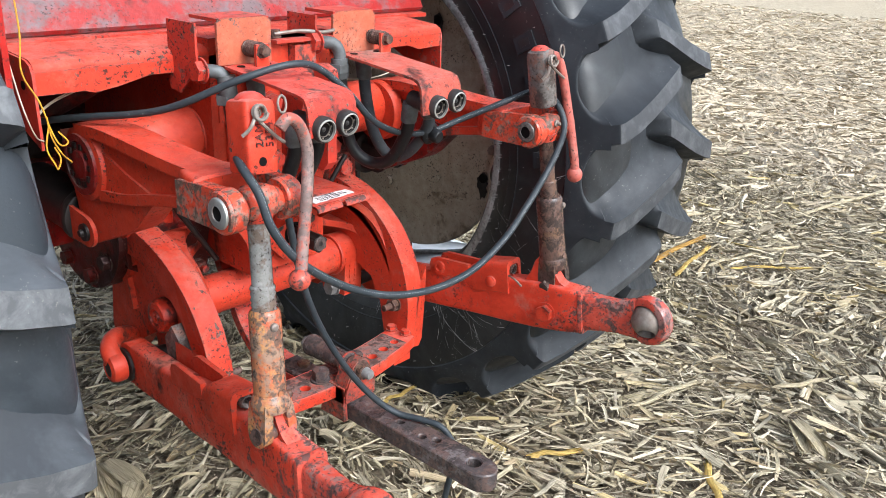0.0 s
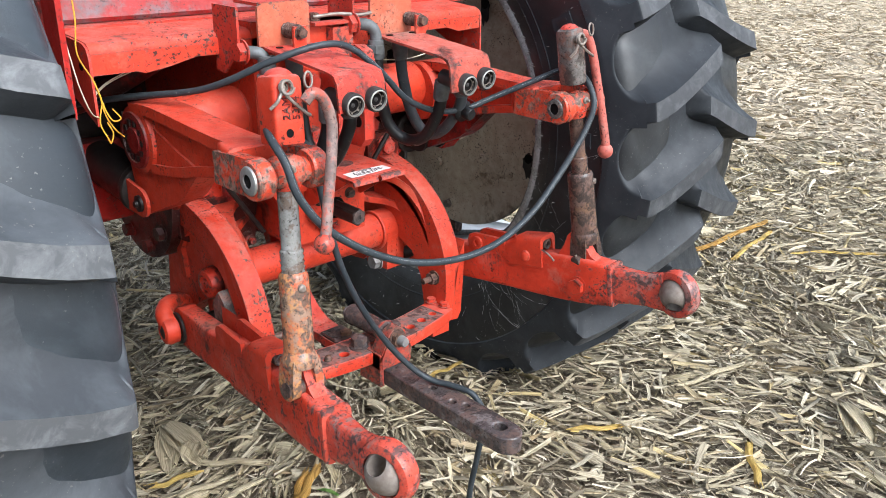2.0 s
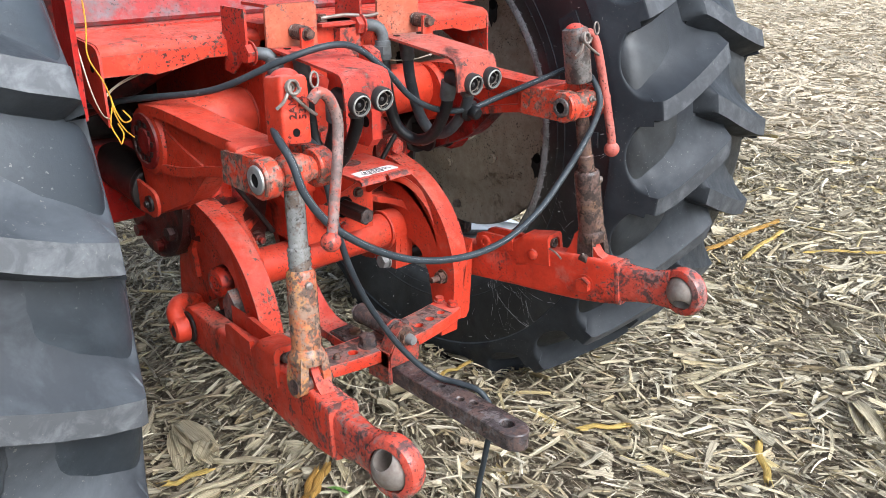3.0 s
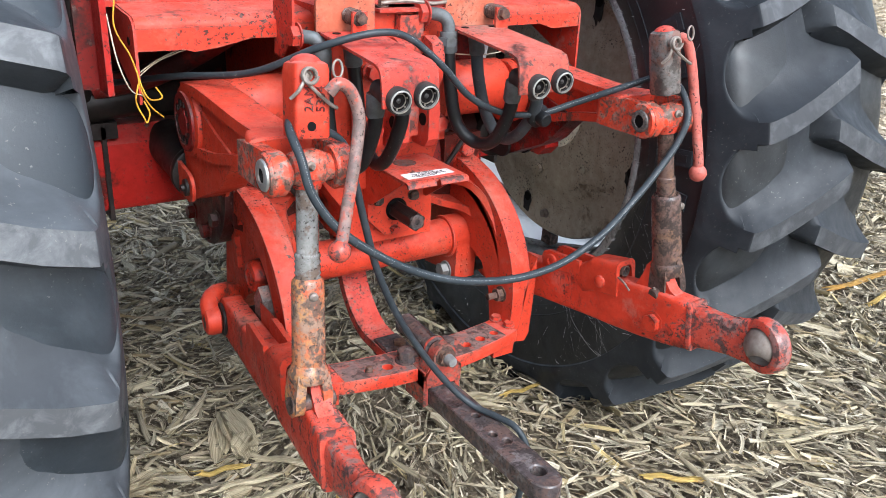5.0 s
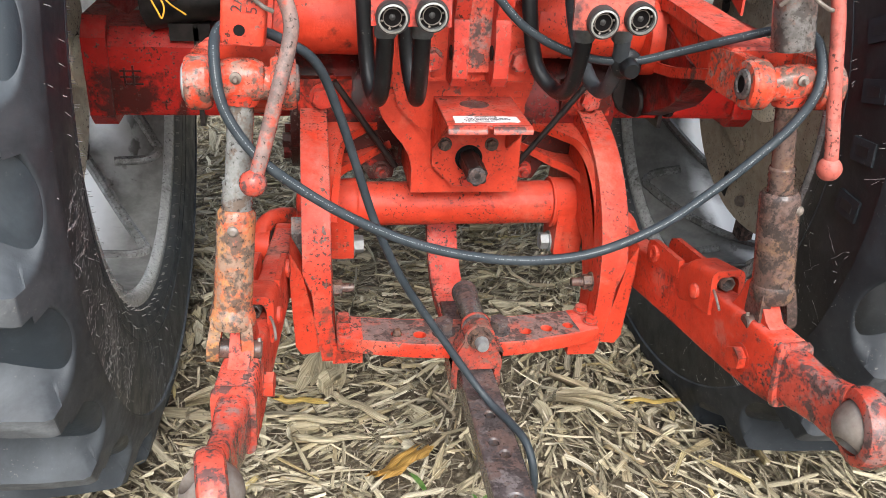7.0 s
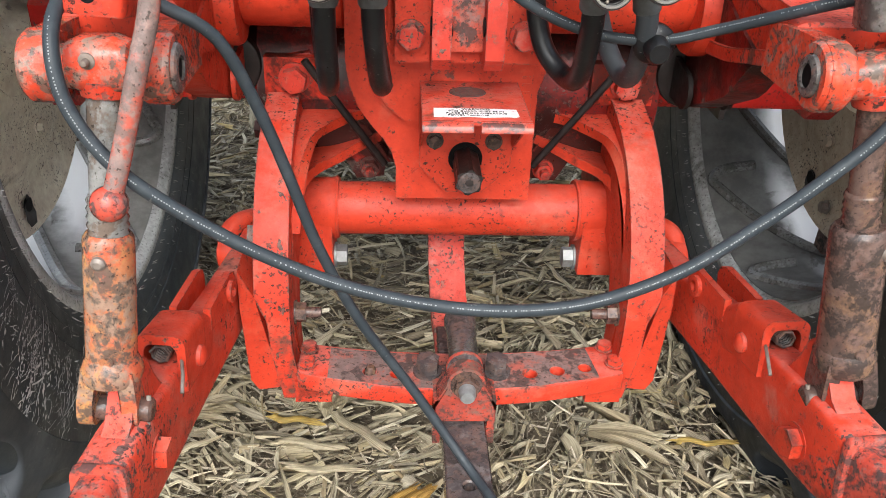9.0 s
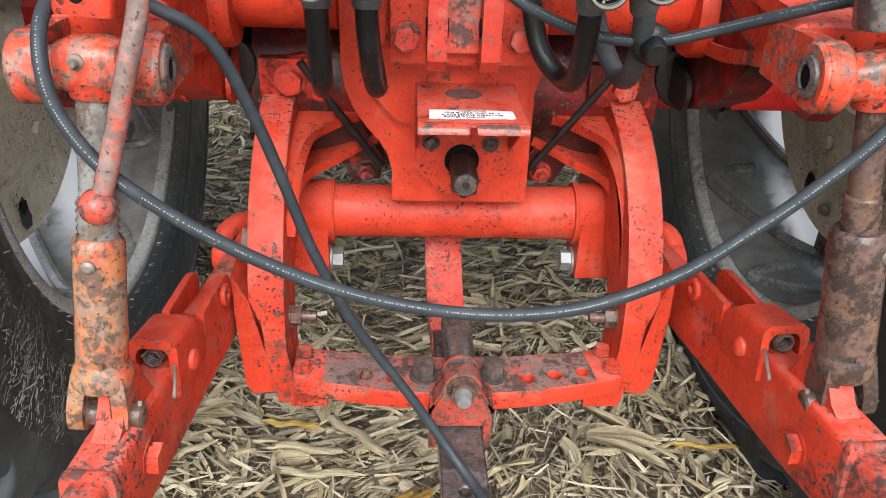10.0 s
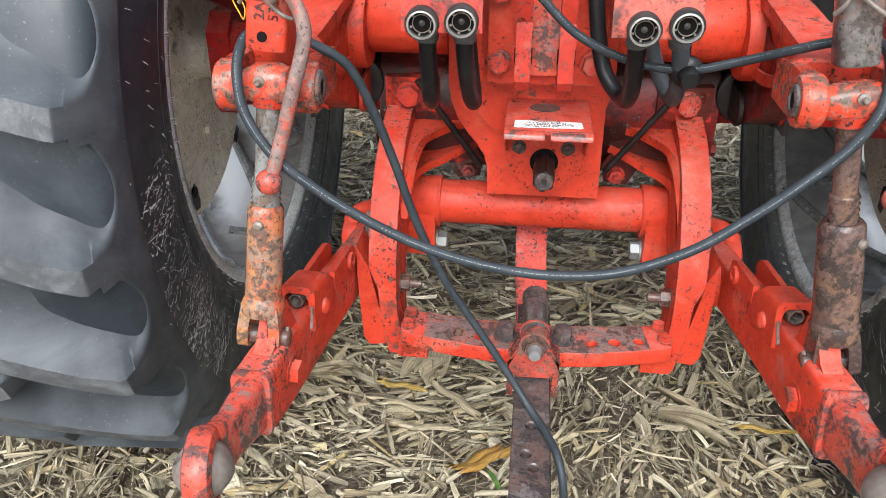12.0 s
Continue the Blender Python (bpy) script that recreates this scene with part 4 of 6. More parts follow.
    hole = [(y * 0.66, z - 0.010 if z > 0.02 else z) for y, z in out[::-1]]
    arch = bmesh.new()
    rings = [[arch.verts.new((x, y, z + (0.004 if x > lo + 0.01 and z > 0.02 else 0))) for y, z in out + hole] for x in (lo, hi)]
    for k in range(len(rings[0])):
        arch.faces.new((rings[0][k], rings[0][(k + 1) % len(rings[0])], rings[1][(k + 1) % len(rings[0])], rings[1][k]))
    arch.faces.new(rings[0][::-1])
    arch.faces.new(rings[1])
    part("latch_housing", moved(bevel(arch, 0.002, 2), m), paint_red, link)
    part("latch_shoulder", moved(loft([(lo - 0.040, 0.02, 0.050, 0.020), (lo - 0.025, 0.0, 0.055, 0.022), (lo - 0.008, 0.004, 0.066, 0.0240), (lo + 0.006, 0.010, 0.0712, 0.0246)], 5.0), m), paint_red, link)
    coil = [(lo + 0.03 + 0.03 * k / 60, 0.009 * math.cos(k * 0.9), 0.055 + 0.009 * math.sin(k * 0.9)) for k in range(60)]
    part("latch_spring", moved(sweep(coil, 0.0017, 6, 1), m), rust_brown, link)
    part("latch_rivet", moved(turned((lo + 0.022, inn * 0.0245, 0.034), Y * inn, [(0, 0.011), (0.004, 0.0105), (0.007, 0.006), (0.007, 0.001)], 20), m), paint_worn, link)
    for o in (-0.022, 0.014):
        plate = st([(0.328, 0.026), (0.42, 0.032), (0.42, 0.058), (0.345, 0.064), (0.332, 0.060), (0.327, 0.050)])
        part("latch_plate", moved(bevel(prism(plate, "y", o, o + 0.008), 0.003, 2), m), paint_red, link)
    part("latch_hook", moved(ringed((0.352 + k0, inn * 0.024, 0.045), Y, 0.007, 0.013, 0.006, 20, 0.001), m), paint_red, link)
    part("pull_wire", moved(sweep([(hi - 0.02, inn * 0.012, 0.05), (hi + 0.015, inn * 0.026, 0.047), (hi + 0.034, inn * 0.031, 0.036)], 0.0018, 8), m), worn_steel, link)
    # front joint: an eye on a pin, held from outside by a rounded hook that curls over it
    part("front_eye", moved(ringed((0.006, 0, 0), Y, 0.014, 0.036, 0.034), m), paint_red, link)
    part("front_pin", moved(cyl((0.006, -0.05, 0), (0.006, 0.05, 0), 0.0138), m), black_iron, link)
    part("front_bush", moved(ringed((0.006, -inn * 0.0205, 0), Y, 0.014, 0.029, 0.007), m), black_iron, link)
    part("front_hook", moved(turned((0.004, -inn * 0.024, 0), Y * -inn, [(0, 0.020), (0.002, 0.0245), (0.016, 0.0255), (0.024, 0.0225), (0.027, 0.016), (0.025, 0.009), (0.025, 0.001)], 30), m), paint_red, link)
    part("hook_arm", moved(sweep([(0.004, -inn * 0.038, 0.010), (-0.014, -inn * 0.036, 0.026), (-0.036, -inn * 0.020, 0.032), (-0.058, inn * 0.006, 0.026), (-0.075, inn * 0.03, 0.010)], 0.0155, 14), m), paint_red, link)
    part("chain_loop", moved(ringed((0.275 + k0, inn * 0.020, -0.004), Y, 0.016, 0.024, 0.010, 28, 0.003), m @ Matrix.Translation((0.275 + k0, 0, -0.004)) @ Matrix.Diagonal((0.55, 1, 1.35, 1)) @ Matrix.Translation((-0.275 - k0, 0, 0.004))), paint_link, link)


lower_link(-1)
lower_link(1)

# ---------------------------------------------------------------- drawbar hanger
hanger = thing("drawbar_hanger", (0, 0.1, 0.5), "orange-red cast drawbar hanger with two curved brackets", "drawbar hanger")
for s in (-1, 1):
    outer = [(0.225, 0.705), (0.15, 0.690), (0.098, 0.672), (0.055, 0.645), (0.018, 0.608), (-0.010, 0.560), (-0.026, 0.503), (-0.028, 0.430), (-0.022, 0.366)]
    inner = [(0.016, 0.366), (0.012, 0.430), (0.014, 0.500), (0.028, 0.545), (0.055, 0.586), (0.094, 0.618), (0.14, 0.640), (0.225, 0.652)]
    oc = [(p.x, p.y) for p in smooth_path([(a, b, 0) for a, b in outer], 4)]
    ic = [(p.x, p.y) for p in smooth_path([(a, b, 0) for a, b in inner], 4)]
    def lean(bm):
        for v in bm.verts:
            cut = min(0.015, 0.45 * max(0.0, 0.515 - v.co.z)) if abs(v.co.x) > (0.233 if s < 0 else 0.222) else 0.0
            v.co.x -= s * (0.14 * max(0.0, 0.45 - v.co.z) + cut)
        return bm

    bracket = part("bracket", lean(bevel(prism(oc + ic, "x", s * (0.206 if s < 0 else 0.196), s * (0.247 if s < 0 else 0.237)), 0.005, 2)), paint_worn, hanger)
    web = [(a + 0.028, b - 0.020) for a, b in oc if b > 0.42] + [(0.030, 0.41), (0.048, 0.47), (0.075, 0.515), (0.12, 0.535), (0.19, 0.49), (0.235, 0.445), (0.275, 0.440), (0.300, 0.475), (0.285, 0.58), (0.262, 0.69)]
    part("web", lean(bevel(prism(web, "x", s * (0.205 if s < 0 else 0.196), s * (0.232 if s < 0 else 0.222)), 0.003, 1)), paint_red, bracket)
    part("pivot_boss", turned((s * 0.230, 0.112, 0.562), X * s, [(0, 0.030), (0.016, 0.029), (0.023, 0.025), (0.025, 0.017), (0.021, 0.015), (0.021, 0.011), (0.025, 0.009), (0.025, 0.001)], 30), paint_oily, bracket)
    part("raised_rib", bevel(prism([(0.11, 0.655), (0.19, 0.665), (0.235, 0.60), (0.22, 0.54), (0.205, 0.54), (0.215, 0.595), (0.18, 0.645), (0.12, 0.637)], "x", s * 0.231, s * 0.241), 0.003, 2), paint_red, bracket)
    part("foot", bevel(box((min(s * 0.160, s * 0.205), -0.030, 0.366), (max(s * 0.160, s * 0.205), 0.016, 0.398)), 0.005, 2), paint_red, bracket)
    part("bracket_bolt", hexbolt((s * (0.205 if s < 0 else 0.195), 0.004, 0.478), -X * s, 0.0125, 0.015, 0.2, stud=0.018), rust_brown, bracket)
    # bolted wear block outside the bracket
    inset = 0.013 if s > 0 else 0.0
    sp = [(s * (x - inset), z) for x, z in ((0.2235, 0.384), (0.250, 0.380), (0.259, 0.395), (0.2620, 0.45), (0.2645, 0.50), (0.2640, 0.552), (0.2500, 0.522), (0.2345, 0.492), (0.2325, 0.45))]
    sp2 = [(0.034, 0.470), (0.034, 0.553), (0.052, 0.572), (0.074, 0.545), (0.062, 0.480)]
    block = part("wear_block", bevel(prism(sp, "y", -0.023, 0.040), 0.004, 2), paint_red, hanger)
    part("block_tip", bevel(prism(sp2, "x", s * (0.236 - inset), s * (0.262 - inset)), 0.004, 2), block_iron, block, "bare grey steel stop")
    # mounting plate with ribs
    pl = [(s * x, z) for x, z in ((0.252, 0.735), (0.195, 0.745), (0.150, 0.69), (0.095, 0.605), (0.100, 0.576), (0.136, 0.572), (0.152, 0.600), (0.225, 0.606), (0.248, 0.62))]
    part("mount_plate", bevel(prism(pl, "y", 0.195, 0.222), 0.006, 2), paint_oil_shade, hanger)
    # two curved ribs that sweep from the plate out and down into the bracket
    for front, back in (([(0.118, 0.198, 0.664), (0.142, 0.180, 0.664), (0.168, 0.150, 0.661), (0.183, 0.115, 0.660), (0.191, 0.078, 0.645), (0.197, 0.046, 0.615), (0.202, 0.026, 0.575)],
                         [(0.118, 0.215, 0.664), (0.146, 0.215, 0.666), (0.180, 0.215, 0.666), (0.206, 0.200, 0.664), (0.214, 0.130, 0.652), (0.216, 0.085, 0.618), (0.216, 0.060, 0.575)]),
                        ([(0.104, 0.198, 0.632), (0.132, 0.184, 0.622), (0.161, 0.165, 0.611), (0.182, 0.146, 0.607), (0.198, 0.120, 0.600), (0.205, 0.095, 0.585)],
                         [(0.104, 0.215, 0.632), (0.136, 0.215, 0.624), (0.168, 0.215, 0.614), (0.192, 0.215, 0.610), (0.212, 0.200, 0.602), (0.214, 0.150, 0.585)])):
        fr, bk = (smooth_path([(s * x, y, z) for x, y, z in row], 5) for row in (front, back))
        shelf = bmesh.new()
        rings = []
        for k, (p, q) in enumerate(zip(fr, bk)):
            run = fr[min(k + 1, len(fr) - 1)] - fr[max(k - 1, 0)]
            up = (q - p).cross(run).normalized() * (0.0065 * s)
            rings.append([shelf.verts.new(v) for v in (p + up, q + up, q - up, p - up)])
        for a, b in zip(rings, rings[1:]):
            for k in range(4):
                shelf.faces.new((a[k], a[(k + 1) % 4], b[(k + 1) % 4], b[k]))
        shelf.faces.new(rings[0][::-1])
        shelf.faces.new(rings[-1])
        part("rib", bevel(shelf, 0.005, 3, 40), paint_red, hanger, sharp=50)
    part("pad", bevel(box((min(s * 0.250, s * 0.168), 0.180, 0.688), (max(s * 0.250, s * 0.168), 0.20, 0.742)), 0.006, 2), paint_oily, hanger)
    part("mount_bolt", hexbolt((s * 0.212, 0.180, 0.716), -Y, 0.0165, 0.018, 0.3), paint_dusty, hanger)
    part("rib_bolt", hexbolt((s * 0.118, 0.193, 0.590), -Y, 0.012, 0.014, 0.1, stud=0.01), paint_dusty, hanger)
    part("brace_rod", cyl((s * 0.196, 0.150, 0.748), (s * 0.098, 0.165, 0.606), 0.0050, seg=12), black_iron, hanger)
    # collar of the cross tube with its clamp lug
    part("tube_collar", turned((s * 0.158, 0.158, 0.545), X * s, [(0, 0.036), (0.0, 0.041), (0.003, 0.0425), (0.008, 0.041), (0.055, 0.040), (0.06, 0.036)], 36), paint_red, hanger)
    part("clamp_lug", bevel(prism([(0.118, 0.545), (0.120, 0.465), (0.185, 0.465), (0.197, 0.545)], "x", s * 0.166, s * 0.212), 0.005, 2), paint_red, hanger)
    for row in range(2):
        for k in range(5):
            z0 = 0.478 + 0.012 * k
            part("cast_mark", bevel(box((s * (0.180 + 0.013 * row) - 0.002, 0.1172, z0), (s * (0.180 + 0.013 * row) + 0.002, 0.121, z0 + 0.005)), 0.0012, 1), paint_red, hanger)
    part("clamp_nut", hexbolt((s * 0.166, 0.150, 0.476), -X * s, 0.0145, 0.017, 0.2), galvanised, hanger)
part("cross_tube", turned((-0.166, 0.158, 0.545), X, [(0, 0.03), (0, 0.0355), (0.332, 0.0355), (0.332, 0.03)], 40), paint_red, hanger)

# the bowed bar between the brackets


def holed_bar(outline, holes, z0, z1):
    """A flat bar with round holes cut through it."""
    bm = bmesh.new()
    rim = []
    loops = [outline] + [[(x + r * math.cos(a), y + r * math.sin(a)) for a in np.linspace(0, 2 * math.pi, 25)[:-1]] for x, y, r in holes]
    for loop in loops:
        vs = [bm.verts.new((float(x), float(y), z1)) for x, y in loop]
        rim += [bm.edges.new((vs[k], vs[(k + 1) % len(vs)])) for k in range(len(vs))]
    bmesh.ops.triangle_fill(bm, edges=rim, use_beauty=True)
    got = bmesh.ops.extrude_face_region(bm, geom=bm.faces[:])
    bmesh.ops.translate(bm, vec=(0, 0, z0 - z1), verts=[g for g in got["geom"] if isinstance(g, bmesh.types.BMVert)])
    return bm


bow = thing("drawbar_support", (0, -0.03, 0.42), "bowed drawbar support bar, worn brown on top, red front edge", "support bar")
xs = np.linspace(-0.199, 0.199, 25)
rear = [(x, -0.046 - 0.034 * (1 - (x / 0.2) ** 2)) for x in xs]
front = [(x, 0.016 - 0.022 * (1 - (x / 0.2) ** 2)) for x in xs[::-1]]
HOLES = [(-0.112, -0.044, 0.0075), (-0.078, -0.048, 0.0090), (0.082, -0.047, 0.0090), (0.117, -0.042, 0.0085), (0.152, -0.036, 0.0075)]
part("bar", bevel(holed_bar(rear + front, HOLES, 0.401, 0.4245), 0.002, 2, 60), paint_worn, bow)
xs = np.linspace(-0.158, 0.164, 21)
rear = [(x + 0.004 * math.sin(90 * x), -0.043 - 0.034 * (1 - (x / 0.2) ** 2)) for x in xs]
front = [(x - 0.004, 0.012 - 0.022 * (1 - (x / 0.2) ** 2)) for x in xs[::-1]]
part("worn_top", holed_bar(rear + front, [(x0, y0, r + 0.0012) for x0, y0, r in HOLES], 0.4235, 0.4252), paint_top, bow, "rubbed bare brown top of the bar")
part("broken_stud", turned((-0.112, -0.044, 0.420), Z + X * 0.15, [(0, 0.007), (0.008, 0.0068), (0.013, 0.004), (0.013, 0.001)], 9), rust_brown, bow)
for x0, y0 in ((-0.188, -0.002), (-0.188, -0.034), (0.184, 0.002), (0.190, -0.030)):
    part("end_bolt", hexbolt((x0, y0, 0.4265), Z, 0.0095, 0.009, 0.4), paint_worn, bow)
for x0, y0 in ((-0.042, -0.045), (0.041, -0.045)):
    part("stop_bolt", hexbolt((x0, y0, 0.4250), Z, 0.0145, 0.021, 0.3), dark_iron, bow)

# ---------------------------------------------------------------- drawbar
drawbar = thing("drawbar", (0, -0.2, 0.38), "dark rusty steel drawbar with a row of pin holes", "drawbar")


tip = [(0.0255 * math.cos(a), -0.372 + 0.030 * math.sin(a)) for a in np.linspace(0, -math.pi, 14)]
part("bar", bevel(holed_bar([(0.0255, 0.10)] + tip + [(-0.0255, 0.10)], [(0, -0.200, 0.0065), (-0.006, -0.255, 0.0065), (0.004, -0.279, 0.0065), (0, -0.360, 0.0118)], 0.361, 0.393), 0.002, 1, 60), dark_iron, drawbar)
strap = part("front_strap", bevel(ribbon([(-0.010, 0.28, 0.60), (-0.010, 0.24, 0.52), (-0.009, 0.20, 0.44), (-0.006, 0.15, 0.392), (-0.002, 0.09, 0.379), (0, 0.04, 0.378)], 0.052, 0.018, X), 0.002, 1), paint_dusty, drawbar)
part("strap_bolt", hexbolt((0.008, 0.06, 0.387), Z, 0.012, 0.012), rust_brown, drawbar)

clevis = thing("drawbar_clamp", (0, -0.07, 0.43), "red drawbar clamp with a rusty roller and zinc bolt", "clamp")
for s in (-1, 1):
    part("strap", bevel(prism([(-0.100, 0.362), (-0.040, 0.362), (-0.045, 0.40), (-0.050, 0.424), (-0.096, 0.424)], "x", s * 0.0275, s * 0.0365), 0.003, 2), paint_clamp, clevis)
    part("cheek", bevel(prism([(s * 0.0365, 0.412), (s * 0.0365, 0.420), (s * 0.016, 0.458), (s * 0.010, 0.458), (s * 0.010, 0.412)], "y", -0.100, -0.070), 0.003, 2), paint_clamp, clevis)
part("bridge", bevel(box((-0.0365, -0.100, 0.396), (0.0365, -0.046, 0.4265)), 0.004, 2), paint_clamp, clevis)
end = [(0.022 * math.cos(a), 0.452 + 0.022 * math.sin(a)) for a in np.linspace(-0.3, math.pi + 0.3, 18)]
part("end_plate", bevel(prism([(0.034, 0.398), (0.034, 0.418)] + end + [(-0.034, 0.418), (-0.034, 0.398)], "y", -0.103, -0.084), 0.003, 2), paint_clamp, clevis)
part("roller", turned((0, -0.078, 0.452), Y, [(0, 0.012), (0, 0.0185), (0.004, 0.0205), (0.014, 0.0205), (0.018, 0.018), (0.09, 0.0185), (0.094, 0.02), (0.106, 0.02), (0.108, 0.012)], 30), dark_iron, clevis)
part("roller_ring", ringed((0, -0.070, 0.452), Y, 0.017, 0.0225, 0.007), paint_clamp, clevis)
part("nut", hexbolt((0, -0.102, 0.452), -Y, 0.0150, 0.012, 0.3), rust_brown, clevis)
part("bolt_end", turned((0, -0.112, 0.452), -Y, [(0, 0.0100), (0.013, 0.0090), (0.016, 0.0075), (0.016, 0.001)], 24), galvanised, clevis)
part("bolt_head", hexbolt((0, 0.030, 0.452), Y, 0.0125, 0.012, 0.2), galvanised, clevis)

# ---------------------------------------------------------------- hydraulic outlets


def coupler_bracket(x0, x1, couplers, worn):
    br = thing("coupler_bracket", ((x0 + x1) / 2, -0.08, 0.93), "red folded steel bracket holding two hydraulic couplers", "bracket", "hydraulic brackets")
    prof = [(0.012, 0.972), (-0.150, 0.957), (-0.163, 0.953), (-0.170, 0.942), (-0.175, 0.902), (-0.171, 0.902), (-0.166, 0.940), (-0.160, 0.949), (-0.150, 0.953), (0.012, 0.968)]
    part("folded_plate", bevel(prism(prof, "x", x0, x1), 0.0012, 1), worn, br)
    for y0 in (0.0,):
        for x in (x0 + 0.02, x1 - 0.02):
            part("slot", cyl((x, y0, 0.9712), (x, y0, 0.9722), 0.006, seg=16), hole_shade, br)
    for cx, cz in couplers:
        base = Vector((cx, -0.150, cz))
        d = Vector((0, -0.995, -0.09)).normalized()
        c = thing("hydraulic_coupler", base, "black hydraulic quick coupler with bright steel mouth", "coupler", "hydraulic couplers")
        part("body", turned(base, d, [(-0.03, 0.010), (-0.03, 0.013), (-0.005, 0.014), (0.0, 0.0165), (0.016, 0.017), (0.018, 0.0180), (0.030, 0.0184), (0.033, 0.0172), (0.033, 0.0150), (0.0270, 0.0145), (0.0262, 0.013), (0.0262, 0.001)], 36), coupler_black, c)
        part("mouth_ring", ringed(base + d * 0.0325, d, 0.0138, 0.0158, 0.004, 36, 0.001), bare_steel, c)
        part("inner_ring", ringed(base + d * 0.0272, d, 0.0095, 0.0103, 0.003, 30, 0.0003), worn_steel, c)
        part("mouth", cyl(base + d * 0.0255, base + d * 0.0266, 0.0136, seg=28), hole_shade, c)
        part("poppet", turned(base + d * 0.022, d, [(0, 0.0038), (0.005, 0.0034), (0.0062, 0.002), (0.0065, 0.0005)], 20), coupler_black, c)
        x, y, _ = basis(d)
        for k in range(6):
            a = 2 * math.pi * k / 6 + 0.3
            part("lock_ball", ball(base + d * 0.0285 + 0.0120 * (math.cos(a) * x + math.sin(a) * y), 0.0015, seg=8), worn_steel, c)
    return br


coupler_bracket(-0.167, -0.080, [(-0.1445, 0.914), (-0.102, 0.917)], paint_dusty)
coupler_bracket(0.056, 0.148, [(0.089, 0.914), (0.132, 0.919)], paint_patina)


def hose(name, pts, r, m, label):
    h = thing(name, pts[len(pts) // 2], label, "hose", "hydraulic hoses")
    part("hose", sweep(pts, r, 14, 8), m, h)
    for i, j in ((0, 1), (-1, -2)):
        p, q = Vector(pts[i]), Vector(pts[j])
        d = (q - p).normalized()
        part("ferrule", turned(p - d * 0.004, d, [(0, r * 0.9), (0, r * 1.28), (0.004, r * 1.32), (0.03, r * 1.25), (0.033, r * 1.05)], 18), fitting_grey, h)


black_label, grey_label = "thick black hydraulic hose looping below the couplers", "dull grey hydraulic hose looping below the couplers"
hose("hydraulic_hose", [(-0.146, -0.118, 0.905), (-0.146, -0.114, 0.86), (-0.147, -0.080, 0.800), (-0.151, -0.035, 0.782), (-0.158, -0.005, 0.815), (-0.163, 0.004, 0.89), (-0.166, 0.010, 0.955)], 0.0105, hose_black, black_label)
hose("hydraulic_hose", [(-0.104, -0.118, 0.905), (-0.103, -0.112, 0.86), (-0.099, -0.070, 0.800), (-0.097, -0.028, 0.780), (-0.104, 0.000, 0.815), (-0.112, 0.006, 0.89), (-0.118, 0.008, 0.95)], 0.0105, hose_black, black_label)
hose("hydraulic_hose", [(0.090, -0.118, 0.905), (0.092, -0.108, 0.86), (0.094, -0.072, 0.806), (0.088, -0.030, 0.792), (0.066, -0.006, 0.820), (0.052, 0.000, 0.89), (0.048, 0.004, 0.962)], 0.0105, hose_black, black_label)
hose("hydraulic_hose", [(0.134, -0.118, 0.905), (0.142, -0.108, 0.86), (0.150, -0.060, 0.806), (0.150, -0.015, 0.790), (0.132, 0.004, 0.825), (0.112, 0.006, 0.89), (0.104, 0.008, 0.955)], 0.0100, hose_grey, grey_label)
for x0, y0, z0, dx in ((-0.166, 0.012, 0.945, -0.026), (0.047, 0.004, 0.972, -0.030)):
    el = thing("pipe_elbow", (x0, y0, z0), "dull grey steel pipe elbow feeding a hose", "pipe fitting", "pipe elbows")
    part("bend", sweep([(x0, y0 - 0.002, z0 - 0.02), (x0, y0, z0 + 0.005), (x0 + dx * 0.35, y0 + 0.005, z0 + 0.018), (x0 + dx, y0 + 0.02, z0 + 0.020)], 0.0100, 16), fitting_grey, el)
    part("nut", hexbolt((x0, y0, z0 - 0.012), -Z, 0.0165, 0.016, 0.1, washer=False), fitting_grey, el)
    part("end_nut", hexbolt((x0 + dx, y0 + 0.02, z0 + 0.020), X * math.copysign(1, dx), 0.0155, 0.014, 0.2), paint_dusty, el)
# black plug hanging by the right-hand outlets
plug = thing("rubber_plug", (0.152, -0.105, 0.849), "black rubber dust plug on a short strap", "dust plug")
part("plug", turned((0.152, -0.095, 0.849), (0, -0.95, -0.15), [(0, 0.010), (0.004, 0.0185), (0.012, 0.0195), (0.016, 0.017), (0.018, 0.012), (0.030, 0.0115), (0.033, 0.009), (0.033, 0.001)], 26), hose_black, plug)
part("strap", ribbon([(0.150, -0.098, 0.862), (0.148, -0.105, 0.885), (0.146, -0.118, 0.905)], 0.009, 0.003, X), hose_black, plug)

# ---------------------------------------------------------------- platform beam, springs, panels
beam = thing("platform_beam", (0, 0.12, 0.95), "dented red pressed-steel beam under the seat platform", "beam")
low = [(-0.405, 0.944), (-0.34, 0.944), (-0.325, 0.940), (-0.29, 0.945), (-0.24, 0.956), (-0.19, 0.955), (-0.02, 0.952), (0.12, 0.952), (0.20, 0.956), (0.30, 0.957), (0.33, 0.948), (0.390, 0.950)]
part("front_face", bevel(prism([(-0.405, 0.9745)] + low + [(0.390, 0.9745)], "y", 0.088, 0.092), 0.0012, 1), paint_worn, beam)
fold = [(0.104 - 0.016 * math.cos(a), 0.974 + 0.016 * math.sin(a)) for a in np.linspace(0, math.pi / 2, 8)] + [(0.24, 1.000), (0.24, 0.996)] + [(0.104 - 0.012 * math.cos(a), 0.974 + 0.012 * math.sin(a)) for a in np.linspace(math.pi / 2, 0, 8)]
part("top_flange", prism(fold, "x", -0.405, 0.390), paint_worn, beam)
